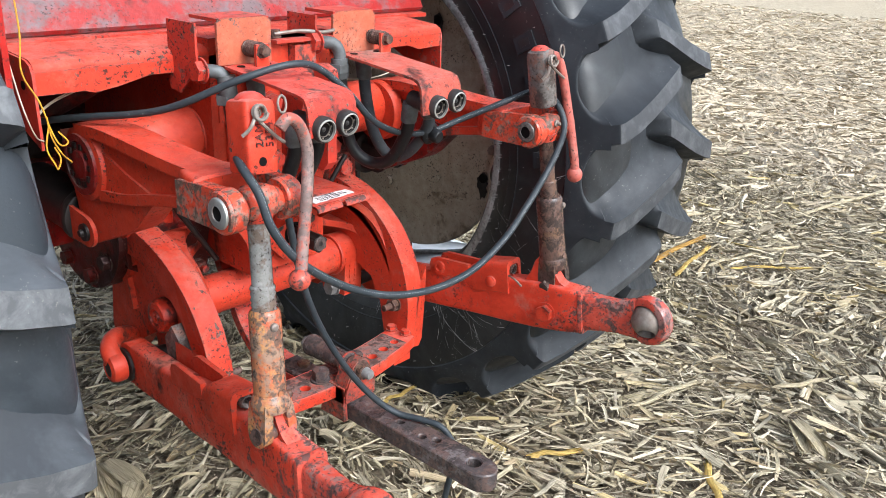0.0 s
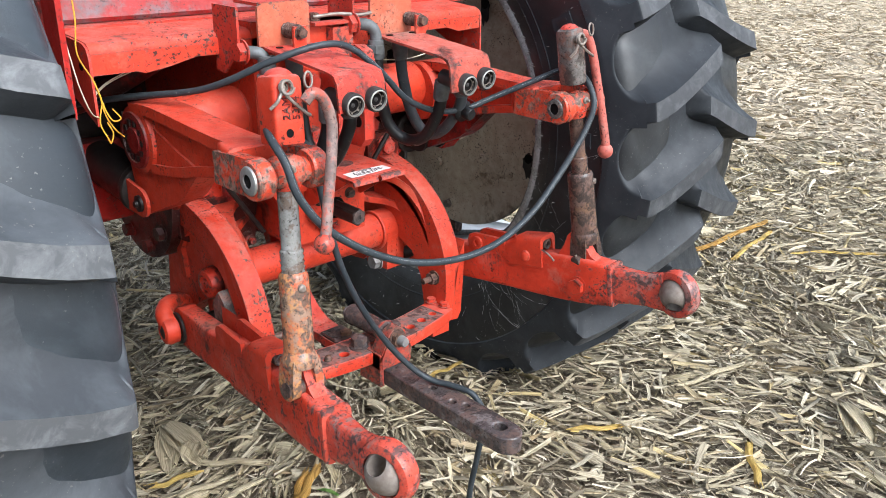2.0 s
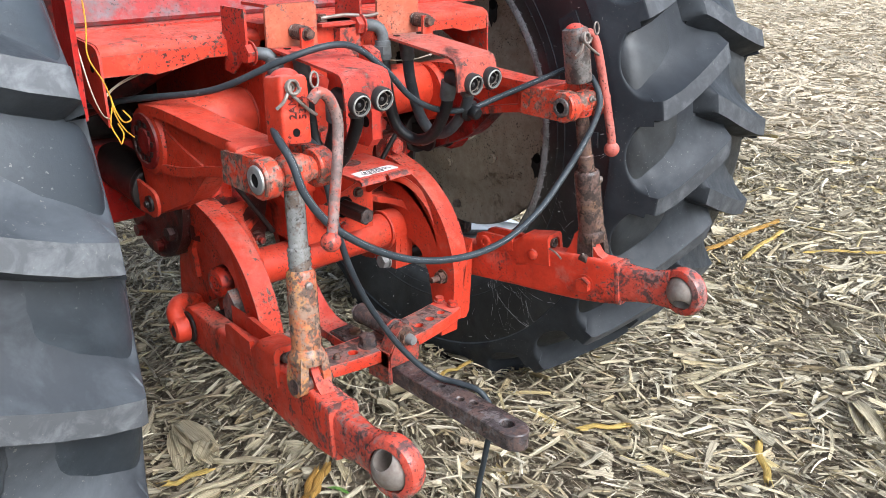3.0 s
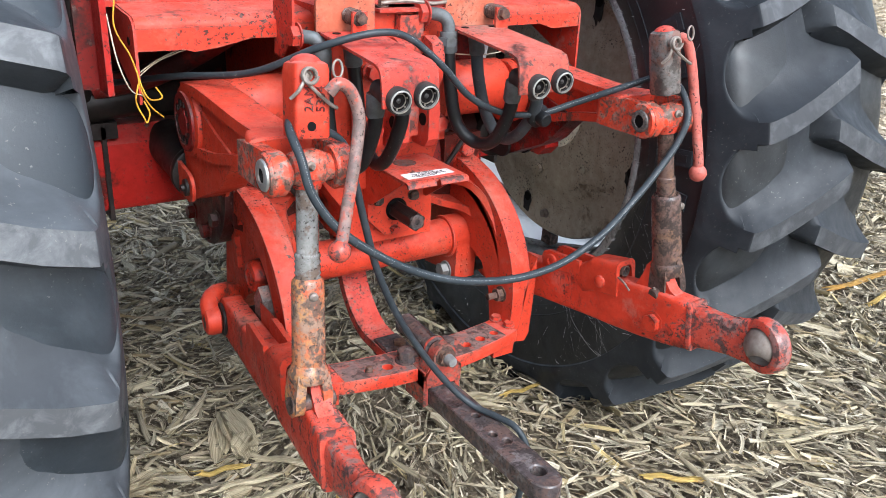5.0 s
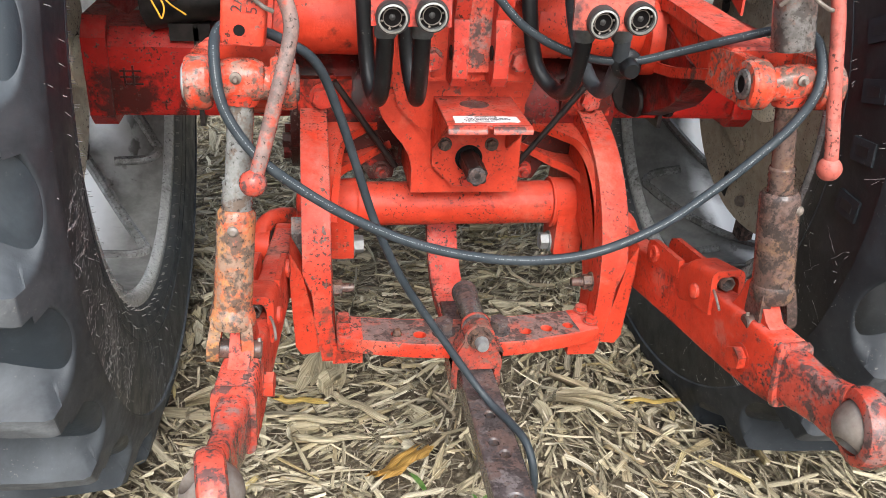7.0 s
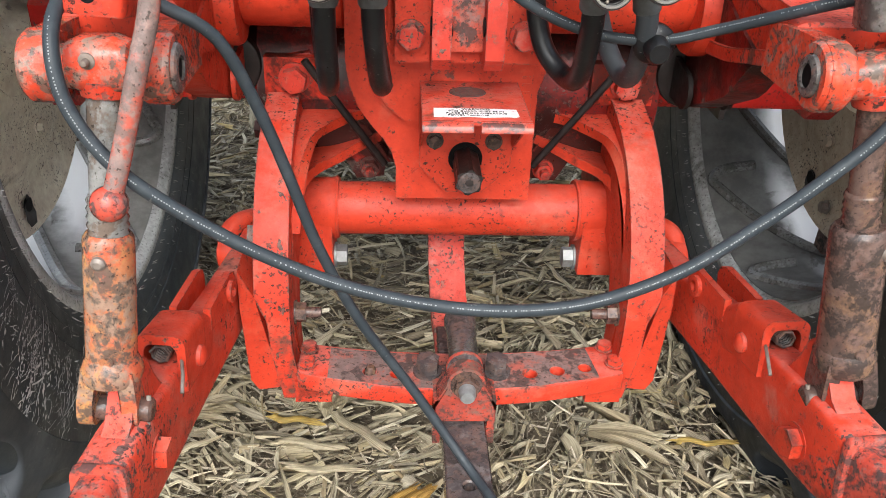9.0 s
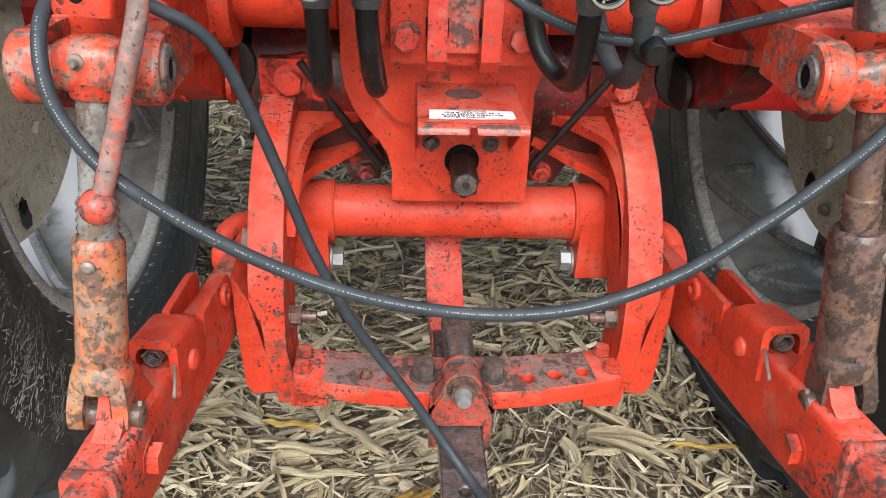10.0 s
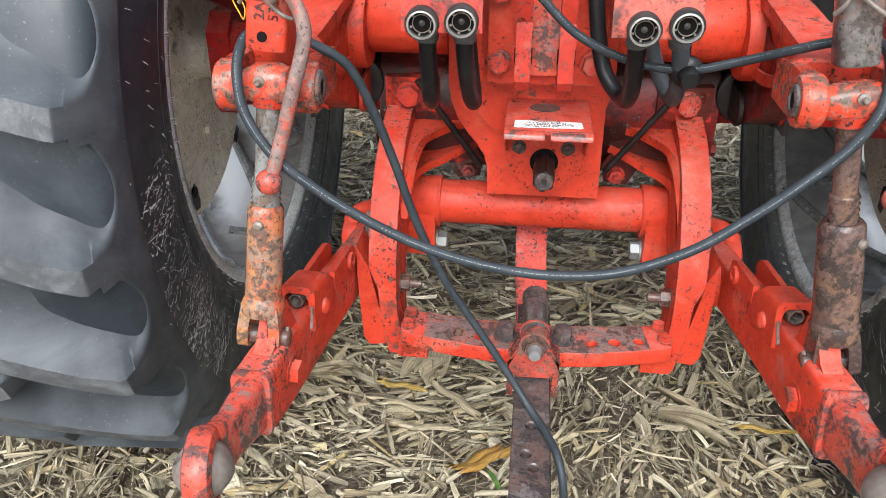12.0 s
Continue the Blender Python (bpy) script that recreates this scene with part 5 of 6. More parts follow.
for x0 in (-0.4085, 0.3905):
    part("end_plate", bevel(prism([(0.087, 0.972), (0.092, 0.983), (0.104, 0.989), (0.24, 0.998), (0.24, 0.94), (0.085, 0.872)], "x", x0, x0 + 0.004), 0.0012, 1), paint_dusty, beam)
    part("rivet_hole", cyl((x0 + (-0.001 if x0 < 0 else 0.005), 0.115, 0.955), (x0 + (0.001 if x0 < 0 else 0.003), 0.115, 0.955), 0.006, seg=16), hole_shade, beam)
back = thing("seat_platform", (0, 0.4, 1.05), "red platform panel rubbed down to grey primer", "panel")
part("ledge", bevel(prism([(0.19, 1.000), (0.60, 1.03), (0.60, 1.022), (0.19, 0.992)], "x", -0.43, 0.46), 0.002, 1), paint_dusty, back)
part("panel", bevel(prism([(0.205, 1.003), (0.200, 1.010), (0.26, 1.12), (0.36, 1.20), (0.37, 1.195), (0.275, 1.115), (0.218, 1.006)], "x", -0.425, 0.46), 0.003, 2), paint_panel, back)
# Unseen deck, added to keep sky light off the parts below.
part("shade_deck", bevel(box((-0.45, 0.36, 1.19), (0.46, 0.95, 1.205)), 0.004, 1), paint_panel, back)
part("rear_wall", bevel(box((-0.497, 0.50, 0.79), (0.46, 0.52, 1.02)), 0.004, 1), paint_grime_shade, back)
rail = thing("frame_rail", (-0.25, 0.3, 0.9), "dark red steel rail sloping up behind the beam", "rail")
part("rail", sweep([(-0.42, 0.34, 0.845), (-0.33, 0.30, 0.870), (-0.24, 0.24, 0.93), (-0.17, 0.20, 0.985)], 0.020, 14), paint_grime_shade, rail)

for x0, x1, sx in ((-0.166, -0.070, -0.114), (0.056, 0.150, 0.141)):
    sb = thing("spring_bracket", ((x0 + x1) / 2, 0.03, 1.0), "faded orange bracket with a rusty coil spring bolt", "bracket", "spring brackets")
    part("face_plate", bevel(prism([(x0, 0.970), (x1, 0.968), (x1, 1.030), (x1 - 0.01, 1.036), (x0 + 0.01, 1.036), (x0, 1.030)], "y", 0.028, 0.033), 0.0015, 1), paint_orange, sb)
    part("top_plate", bevel(box((x0 + 0.002, 0.030, 1.031), (x1 - 0.002, 0.100, 1.036)), 0.0015, 1), paint_dusty, sb)
    part("side_plate", bevel(prism([(0.030, 1.032), (0.100, 1.032), (0.100, 0.930), (0.075, 0.928), (0.030, 0.97)], "x", x0 - 0.036, x0 - 0.032), 0.0015, 1), paint_dusty, sb)
    coil = [(sx + 0.0105 * math.cos(k * 0.7), 0.028 - 0.036 * k / 60, 0.992 + 0.0105 * math.sin(k * 0.7)) for k in range(61)]
    part("coil_spring", sweep(coil, 0.0022, 6, 1), rust_brown, sb)
    part("spring_bolt", hexbolt((sx, -0.008, 0.992), -Y, 0.0085, 0.010, 0.3), rust_brown, sb)
    part("spring_tab", bevel(prism([(-0.004, 1.002), (-0.004, 0.972), (0.01, 0.966), (0.01, 0.962), (-0.009, 0.962), (-0.009, 1.002)], "x", sx - 0.012, sx + 0.012), 0.001, 1), paint_worn, sb)
mid = thing("hitch_lever_plate", (-0.01, 0.06, 1.0), "small red lever plate with a bolt between the brackets", "lever")
part("plate", bevel(box((-0.065, 0.02, 0.995), (0.05, 0.085, 1.000)), 0.0015, 1), paint_dusty, mid)
part("web", bevel(box((-0.07, 0.075, 0.935), (0.05, 0.09, 0.996)), 0.003, 1), paint_red, mid)
part("bolt", hexbolt((-0.045, 0.05, 1.0), Z, 0.008, 0.012), rust_brown, mid)
part("wire_link", sweep([(-0.05, 0.045, 1.006), (-0.01, 0.03, 1.010), (0.03, 0.025, 1.006), (0.055, 0.025, 1.008)], 0.003, 8), worn_steel, mid)

post = thing("fender_post", (-0.45, 0.15, 1.0), "faded red fender support post beside the wheel", "post")
part("upright", bevel(box((-0.456, 0.050, 0.895), (-0.448, 0.105, 1.30)), 0.002, 1), paint_axle, post)
part("flange", bevel(box((-0.480, 0.100, 0.895), (-0.449, 0.106, 1.30)), 0.002, 1), paint_grime_shade, post)
part("inner_plate", bevel(prism([(0.11, 0.87), (0.26, 0.815), (0.55, 0.80), (1.05, 0.86), (1.05, 1.30), (0.11, 1.30)], "x", -0.505, -0.499), 0.002, 1), paint_grime_shade, post)
post2 = thing("fender_post", (0.47, 0.3, 1.0), "faded red fender support post beside the wheel", "post")
part("upright", bevel(box((0.46, 0.30, 0.96), (0.468, 0.36, 1.30)), 0.002, 1), paint_dusty, post2)

# ---------------------------------------------------------------- cables and wires


def printed(path, parent, radius, lead=0.0):
    """Short white bars along a cable's upper rear side, where its print runs."""
    pts = smooth_path(path, 10)
    bm = bmesh.new()
    run, nxt = 0.0, lead
    rnd = random.Random(5)
    for p, q in zip(pts, pts[1:]):
        d = q - p
        if d.length < 1e-6:
            continue
        while nxt < run + d.length:
            c = p + d * ((nxt - run) / d.length)
            t = d.normalized()
            face = (Vector((0, -0.85, 0.55)) - t * t.dot(Vector((0, -0.85, 0.55)))).normalized()
            side = t.cross(face)
            c = c + face * (radius + 0.0001)
            l = rnd.uniform(0.0007, 0.0016)
            vs = [bm.verts.new(c + t * u * l + side * v * 0.0005 + face * 0.0002) for u, v in ((-0.5, -1), (0.5, -1), (0.5, 1), (-0.5, 1))]
            bm.faces.new(vs)
            nxt += l + rnd.choice((0.0009, 0.0011, 0.0012, 0.003))
            if rnd.random() < 0.03:
                nxt += 0.012
        run += d.length
    part("print", bm, print_white, parent, "rows of tiny unreadable white print")


cord = thing("electric_cable", (0, -0.28, 0.68), "long grey rubber electric cable looped between the lift rods", "cable")
loop = [(-0.285, -0.195, 0.900), (-0.306, -0.205, 0.910), (-0.321, -0.235, 0.905), (-0.3215, -0.266, 0.880), (-0.314, -0.278, 0.840), (-0.287, -0.284, 0.798), (-0.246, -0.283, 0.762), (-0.190, -0.281, 0.725), (-0.126, -0.280, 0.695), (-0.058, -0.280, 0.677),
        (0.011, -0.280, 0.6705), (0.080, -0.280, 0.679), (0.149, -0.280, 0.709), (0.203, -0.279, 0.750), (0.246, -0.278, 0.789), (0.284, -0.276, 0.829), (0.305, -0.272, 0.868), (0.312, -0.250, 0.900), (0.310, -0.225, 0.915), (0.290, -0.200, 0.915)]
part("cable", sweep(loop, 0.0055, 14, 8), cable_grey, cord)
printed(loop, cord, 0.0055)
back_run = [(0.290, -0.200, 0.915), (0.255, -0.180, 0.900), (0.20, -0.13, 0.868), (0.152, -0.108, 0.851), (0.09, -0.10, 0.856), (0.024, -0.10, 0.886), (-0.029, -0.10, 0.936), (-0.080, -0.09, 0.976), (-0.13, -0.085, 0.984), (-0.20, -0.06, 0.965), (-0.27, 0.02, 0.92), (-0.34, 0.15, 0.895), (-0.40, 0.30, 0.86)]
part("cable", sweep(back_run, 0.0052, 12, 8), cable_grey, cord)
printed(back_run[:8], cord, 0.0052)
drop = [(-0.292, -0.196, 0.902), (-0.262, -0.190, 0.890), (-0.225, -0.180, 0.862), (-0.200, -0.165, 0.80), (-0.180, -0.155, 0.735), (-0.155, -0.150, 0.655), (-0.118, -0.150, 0.573), (-0.065, -0.150, 0.488), (-0.025, -0.165, 0.432), (0.002, -0.190, 0.404), (0.022, -0.228, 0.3995), (0.036, -0.265, 0.392), (0.044, -0.285, 0.35), (0.046, -0.27, 0.26), (0.050, -0.25, 0.14), (0.055, -0.27, 0.04), (0.06, -0.34, 0.022), (0.05, -0.55, 0.02)]
part("cable", sweep(drop, 0.0054, 12, 8), cable_grey, cord)

for k, pts in enumerate(([(-0.462, 0.03, 1.12), (-0.458, 0.03, 1.02), (-0.462, 0.03, 0.97), (-0.445, 0.03, 0.93), (-0.435, 0.028, 0.89), (-0.425, 0.03, 0.873), (-0.402, 0.06, 0.868), (-0.404, 0.08, 0.878)],
                         [(-0.440, 0.028, 0.912), (-0.436, 0.030, 0.886), (-0.424, 0.035, 0.862), (-0.405, 0.05, 0.843)],
                         [(-0.438, 0.03, 0.90), (-0.444, 0.03, 0.872), (-0.436, 0.03, 0.850), (-0.432, 0.032, 0.842), (-0.428, 0.03, 0.856), (-0.434, 0.03, 0.872)])):
    w = thing("yellow_wire", pts[0], "loose thin yellow electric wire dangling from the post", "wire", "yellow wires")
    part("wire", sweep([(x + 0.018, y, z + 0.018) for x, y, z in pts], 0.0011, 8, 8), wire_yellow, w)
for pts in ([(-0.446, 0.06, 1.0), (-0.440, 0.05, 0.94), (-0.425, 0.06, 0.90), (-0.405, 0.085, 0.885)],
            [(-0.404, 0.12, 0.905), (-0.36, 0.14, 0.925), (-0.30, 0.13, 0.948), (-0.24, 0.11, 0.965)],
            [(-0.404, 0.12, 0.900), (-0.36, 0.142, 0.922), (-0.29, 0.13, 0.946), (-0.22, 0.11, 0.960)],
            [(0.05, 0.02, 0.93), (0.12, 0.01, 0.925), (0.19, 0.02, 0.93), (0.20, 0.03, 0.932)]):
    w = thing("thin_wire", pts[0], "thin cream electric wire under the beam", "wire", "cream wires")
    part("wire", sweep(pts, 0.0010, 8, 8), wire_white, w)
blk = thing("wiring_junction", (-0.43, 0.30, 0.80), "black greasy wiring bundle over the axle", "wiring")
part("box", bevel(box((-0.455, 0.34, 0.757), (-0.39, 0.46, 0.785)), 0.01, 2), black_iron, blk)
part("cross_loom", sweep([(-0.49, 0.37, 0.800), (-0.43, 0.36, 0.815), (-0.36, 0.36, 0.822), (-0.27, 0.37, 0.815)], 0.034, 10), black_iron, blk)
part("wrapped_loom", sweep([(-0.43, 0.38, 0.78), (-0.445, 0.33, 0.86), (-0.44, 0.30, 0.95), (-0.45, 0.32, 1.05)], 0.020, 10), black_iron, blk)

# Mudguards out of view, added to shade the wheels from above.
for s in (-1, 1):
    fend = thing("fender", (s * 0.75, 0.4, 1.4), "unseen sheet-metal mudguard added to shade the rear wheel", "fender", "fenders")
    arc = [(0.44 + 0.86 * math.cos(a), 0.66 + 0.86 * math.sin(a)) for a in np.linspace(radians(82), radians(118), 16)]
    arc += [(0.44 + 0.855 * math.cos(a), 0.66 + 0.855 * math.sin(a)) for a in np.linspace(radians(118), radians(82), 16)]
    part("top_sheet", prism(arc, "x", s * 0.50, s * 1.02), paint_panel, fend)
    lo = 1.10 if s > 0 else 1.06
    part("inner_sheet", bevel(prism([(0.10, 1.30), (0.04, 1.42), (0.44, 1.515), (0.56, 1.50), (0.52, lo), (0.36, lo)], "x", s * 0.497, s * 0.503), 0.002, 1), paint_panel, fend)

# ---------------------------------------------------------------- rear wheels
WY, WZ, LUGS = 0.464, 0.686, 23


def carcass():
    """Tyre outline from inner bead to outer bead: (offset from the middle, radius)."""
    pts = [(-0.205, 0.425), (-0.215, 0.440), (-0.227, 0.475), (-0.235, 0.535), (-0.237, 0.585), (-0.234, 0.633), (-0.228, 0.658), (-0.212, 0.674), (-0.18, 0.684), (-0.12, 0.692), (0, 0.697)]
    pts = pts + [(-a, b) for a, b in pts[-2::-1]]
    return [(p.x, p.y) for p in smooth_path([(a, b, 0) for a, b in pts], 4)]


def tread_mesh(side, coats):
    """One pitch of half the tread: the lug, its long concave back and the bowl that ends in an arc on the shoulder."""
    run = [0.0, 0.15, 0.200, 0.2085, 0.2235, 0.262, 0.304, 0.318, 0.328]
    top = [(0, 0.744), (0.15, 0.737), (0.200, 0.732), (0.2085, 0.727), (0.2135, 0.713), (0.2255, 0.675), (0.2375, 0.634), (0.2390, 0.620), (0.229, 0.612)]
    low = [(0, 0.700), (0.06, 0.698), (0.10, 0.694), (0.135, 0.688), (0.163, 0.680), (0.184, 0.6715), (0.202, 0.661), (0.217, 0.6495), (0.2355, 0.630), (0.2385, 0.620), (0.229, 0.612)]
    low_run = [0.0, 0.06, 0.104, 0.143, 0.178, 0.208, 0.236, 0.262, 0.304, 0.318, 0.328]
    pitch, wide, end = 2 * math.pi / LUGS * 0.73, 0.019, 0.288
    ss = np.concatenate([np.linspace(-0.055, -0.005, 7), np.linspace(0.0, 0.196, 20), np.linspace(0.2005, 0.2085, 4), np.linspace(0.213, 0.300, 30), [0.306, 0.318, 0.328]])
    ws = np.concatenate([np.linspace(-wide - 0.012, -wide, 6)[:-1], np.linspace(-wide, wide, 5), np.linspace(wide, pitch - wide - 0.012, 36)[1:]])
    bm = bmesh.new()
    grid, masks = [], []
    for sv in ss:
        row, mrow = [], []
        mid = float(np.interp(max(-0.06, min(sv, 0.2085)), [-0.05, 0.0, 0.05, 0.10, 0.155, 0.2085], [8.0, 6.2, 4.4, 2.7, 1.1, 0.0])) * 0.70 * math.pi / 180
        for wv in ws:
            # distance into the bowl from its three walls: the lug's back, the next lug's front, the arc on the shoulder
            back, front = wv - wide, pitch - wide - wv
            if wv < -wide:
                back, front = 9.0, -wide - wv
            inside = min(back, front)
            reach, rad = sv - (end - 0.062), (pitch - 2 * wide) / 2
            arc = 9.0
            if reach > 0:
                u = abs(wv - (wide + rad)) if wv > -wide else rad + abs(wv)
                arc = 0.062 * (1 - math.hypot(reach / 0.062, u / rad))
            if -wide <= wv <= wide or inside <= 0 or arc <= 0:
                m = 1.0
            else:
                ease = lambda d, f, p: max(0.0, 1 - d / f) ** p  # noqa: E731
                grow = min(1.0, max(0.0, reach) / 0.055)
                m = 1 - (1 - ease(back, 0.090, 2.4)) * (1 - ease(front, 0.012, 1.0)) * (1 - 0.9 * ease(arc, 0.060, 2.2) * grow * grow * (3 - 2 * grow)) * (1 - ease(arc, 0.016, 1.4))
            if sv < -0.035:
                m *= max(0.0, 1 - (-0.035 - sv) / 0.018)
            a, b = [(float(np.interp(abs(sv), rn, [q[0] for q in pr])) * (-1 if sv < 0 else 1), float(np.interp(abs(sv), rn, [q[1] for q in pr]))) for pr, rn in ((low, low_run), (top, run))]
            off, r = a[0] + (b[0] - a[0]) * m, a[1] + (b[1] - a[1]) * m
            th = (wv + mid) / 0.73
            row.append(bm.verts.new((side * off, -r * math.cos(th), r * math.sin(th))))
            mrow.append(m)
        grid.append(row)
        masks.append(mrow)
    for i in range(len(ss) - 1):
        for k in range(len(ws) - 1):
            ms = (masks[i][k], masks[i + 1][k], masks[i + 1][k + 1], masks[i][k + 1])
            if ss[i + 1] <= 0.0001 and max(ms) < 0.15:
                continue
            f = bm.faces.new((grid[i][k], grid[i + 1][k], grid[i + 1][k + 1], grid[i][k + 1]))
            f.material_index = 1 if min(ms) > 0.97 and ss[i + 1] < 0.212 else 0
    bmesh.ops.delete(bm, geom=[v for v in bm.verts if not v.link_faces], context="VERTS")
    for f in bm.faces:
        f.smooth = True
    for e in bm.edges:
        e.smooth = len(e.link_faces) == 2 and e.calc_face_angle(0) < radians(42)
    me = bpy.data.meshes.new("lug")
    bm.to_mesh(me)
    bm.free()
    for m in coats:
        me.materials.append(m)
    return me


def barrel_paint(name, s, first, turn):
    """Rim paint: bright wedges paint in sky light along each rail, grey dirt elsewhere."""
    m, nt, p = mat(name)

    def calc(op, a, b):
        n = nt.nodes.new("ShaderNodeMath")
        n.operation = op
        for k, v in enumerate((a, b)):
            if isinstance(v, bpy.types.NodeSocket):
                nt.links.new(v, n.inputs[k])
            else:
                n.inputs[k].default_value = v
        return n.outputs[0]

    lumpy = calc("MULTIPLY", calc("SUBTRACT", noise_tex(nt, 14, 6, 0.65), 0.5), 0.5)
    sep = nt.nodes.new("ShaderNodeSeparateXYZ")
    nt.links.new(nt.nodes["Coords"].outputs["Position"], sep.inputs[0])
    h = calc("SUBTRACT", calc("MULTIPLY", sep.outputs["X"], s), 0.752)
    round_by = calc("MULTIPLY", calc("ARCTAN2", calc("SUBTRACT", sep.outputs["Z"], WZ), calc("SUBTRACT", sep.outputs["Y"], WY)), 180 / math.pi)
    off = calc("SUBTRACT", round_by, calc("ADD", calc("MULTIPLY", calc("ADD", h, 0.135), turn), first))
    away = calc("FRACT", calc("MULTIPLY", calc("ADD", off, 720.0), s / 40.0), 0.0)
    # Wedges beside the rails are brightened to stand in for sky light.
    lit_wedge = times(nt, ramp(nt, calc("ADD", away, lumpy), 0.45, 0.85, rgb(1, 1, 1), rgb(0, 0, 0)), ramp(nt, calc("ADD", calc("ADD", h, 0.2), calc("MULTIPLY", lumpy, 0.06)), -0.150 + 0.2 if s < 0 else -0.080 + 0.2, -0.085 + 0.2 if s < 0 else -0.045 + 0.2))
    # The grey differs by side: the right barrel is darkened for its shade.
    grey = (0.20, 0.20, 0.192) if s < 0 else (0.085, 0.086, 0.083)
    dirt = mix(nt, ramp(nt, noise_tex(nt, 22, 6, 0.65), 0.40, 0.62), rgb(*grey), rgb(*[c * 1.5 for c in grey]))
    col = mix(nt, lit_wedge, dirt, rgb(0.80, 0.81, 0.81))
    cake = times(nt, ramp(nt, noise_tex(nt, 9, 5, 0.6, 0.5), 0.60, 0.64), ramp(nt, lit_wedge, 0.2, 0.7, rgb(1, 1, 1), rgb(0, 0, 0)))
    col = mix(nt, times(nt, cake, 0.8), col, rgb(0.06, 0.056, 0.050))
    nt.links.new(col, p.inputs["Base Color"])
    p.inputs["Roughness"].default_value = 0.45
    bump(nt, p, noise_tex(nt, 60, 6, 0.7), 0.15, 0.002)
    return m


def wheel(s):
    cx = s * 0.752
    hubc = Vector((cx, WY, WZ))
    w = thing("rear_wheel", (cx, WY, 0.0), "large tractor rear wheel, black ribbed tyre on cream steel disc", "wheel", "rear wheels")
    axis = X * s
    tyre = part("tyre", turned(hubc, axis, carcass() + [(0.19, 0.415), (-0.19, 0.415)], 110, closed=True), sidewall_lit_dusty if s < 0 else sidewall_black, w, "black rubber tyre dusted grey", 60)
    # one lug with the smooth bowl beside it; copies are turned about the axle
    for half in (-1, 1):
        me = tread_mesh(half * s, (tyre_lit_dusty, lug_lit_dusty) if s < 0 else (tyre_black, lug_grey))
        for k in range(LUGS):
            ang = 360 / LUGS * k + (9.6 if s < 0 else 10.0) + (360 / LUGS / 2 if half > 0 else 0)
            lug = new("lug", me)
            lug.parent = tyre
            lug.matrix_basis = pose(0, 0, WZ, -ang, 0, 0)
    # mould ribs and vent hairs on the inner shoulder
    for r in (0.468, 0.492):
        part("mould_rib", turned(hubc - axis * (0.2235 if r < 0.48 else 0.2285), axis, [(0, r), (-0.003, r + 0.003), (0, r + 0.007), (0.006, r + 0.005), (0.006, r + 0.002)], 90, closed=True), tyre_black, tyre)
    hairs = bmesh.new()
    rnd = random.Random(11 + s)
    for k in range(260):
        a, r = rnd.uniform(0, 2 * math.pi), rnd.choice((0.455, 0.475, 0.51, 0.55, 0.60, 0.625)) + rnd.uniform(-0.004, 0.004)
        off = -float(np.interp(r, [0.425, 0.44, 0.475, 0.535, 0.585, 0.633], [0.205, 0.215, 0.227, 0.235, 0.237, 0.234]))
        p = hubc + axis * off + Vector((0, r * math.cos(a), r * math.sin(a)))
        q = p - axis * rnd.uniform(0.003, 0.007) + Vector((0, rnd.uniform(-0.006, 0.006), rnd.uniform(-0.006, 0.002)))
        cyl(p, q, 0.0006, 0.0003, 4, hairs)
    for k in range(90):
        a0 = 2 * math.pi * k / 90
        for q in (0, 0.008, 0.016)[: rnd.choice((2, 3, 3))]:
            rr = Vector((0, math.cos(a0 + q), math.sin(a0 + q)))
            p = hubc - axis * 0.2145 + rr * 0.442
            cyl(p, p - axis * rnd.uniform(0.006, 0.011) - rr * rnd.uniform(0.001, 0.005), 0.0006, 0.0004, 4, hairs)
    hob = part("vent_hairs", hairs, hair_grey, tyre, "thin rubber moulding hairs")
    hob["kind"] = "stuff"
    # pale scratches that stubble has drawn over the sidewall
    marks = bmesh.new()
    flank = carcass()[:25]
    side_at = lambda r: float(np.interp(r, [b for a, b in flank], [-a for a, b in flank])) + 0.0012  # noqa: E731
    def scratch(a, r, da, dr, wid, steps, keep, wander):
        last, ja, jr = None, 0.0, 0.0
        for q in range(steps + 1):
            t = q / steps
            ja, jr = ja + rnd.gauss(0, wander), jr + rnd.gauss(0, wander * 0.5)
            rr = min(0.632, max(0.45, r + dr * t + jr))
            aa = a + da * t + ja
            c = hubc - axis * side_at(rr) + Vector((0, rr * math.cos(aa), rr * math.sin(aa)))
            d = Vector((0, math.cos(aa + 1.2), math.sin(aa + 1.2))) * wid * (0.3 + math.sin(math.pi * t)) * rnd.uniform(0.3, 1.4)
            pair = (marks.verts.new(c - d), marks.verts.new(c + d))
            if last and rnd.random() < keep:
                marks.faces.new((last[0], last[1], pair[1], pair[0]))
            last = pair

    for k in range(50 if s < 0 else 60):
        scratch(radians(rnd.gauss(222, 20)), rnd.uniform(0.46, 0.61), rnd.uniform(-0.16, 0.16), rnd.choice((-1, 1)) * rnd.uniform(0.03, 0.15), rnd.choice((0.0003, 0.0003, 0.0004, 0.0005, 0.0007, 0.0014)), 8, 0.7, 0.003)
    # the left tyre carries webs of scuffing that run out from the bead
    for k in range(22 if s < 0 else 0):
        a, r, da, dr = radians(rnd.uniform(178, 240)), rnd.uniform(0.47, 0.53), rnd.uniform(-0.02, 0.16), rnd.uniform(0.06, 0.15)
        for q in range(rnd.choice((2, 3, 5))):
            scratch(a + rnd.gauss(0, 0.006), r + rnd.gauss(0, 0.008), da + rnd.gauss(0, 0.02), dr, rnd.choice((0.0005, 0.0008, 0.0013)), 40, 0.5, 0.005)
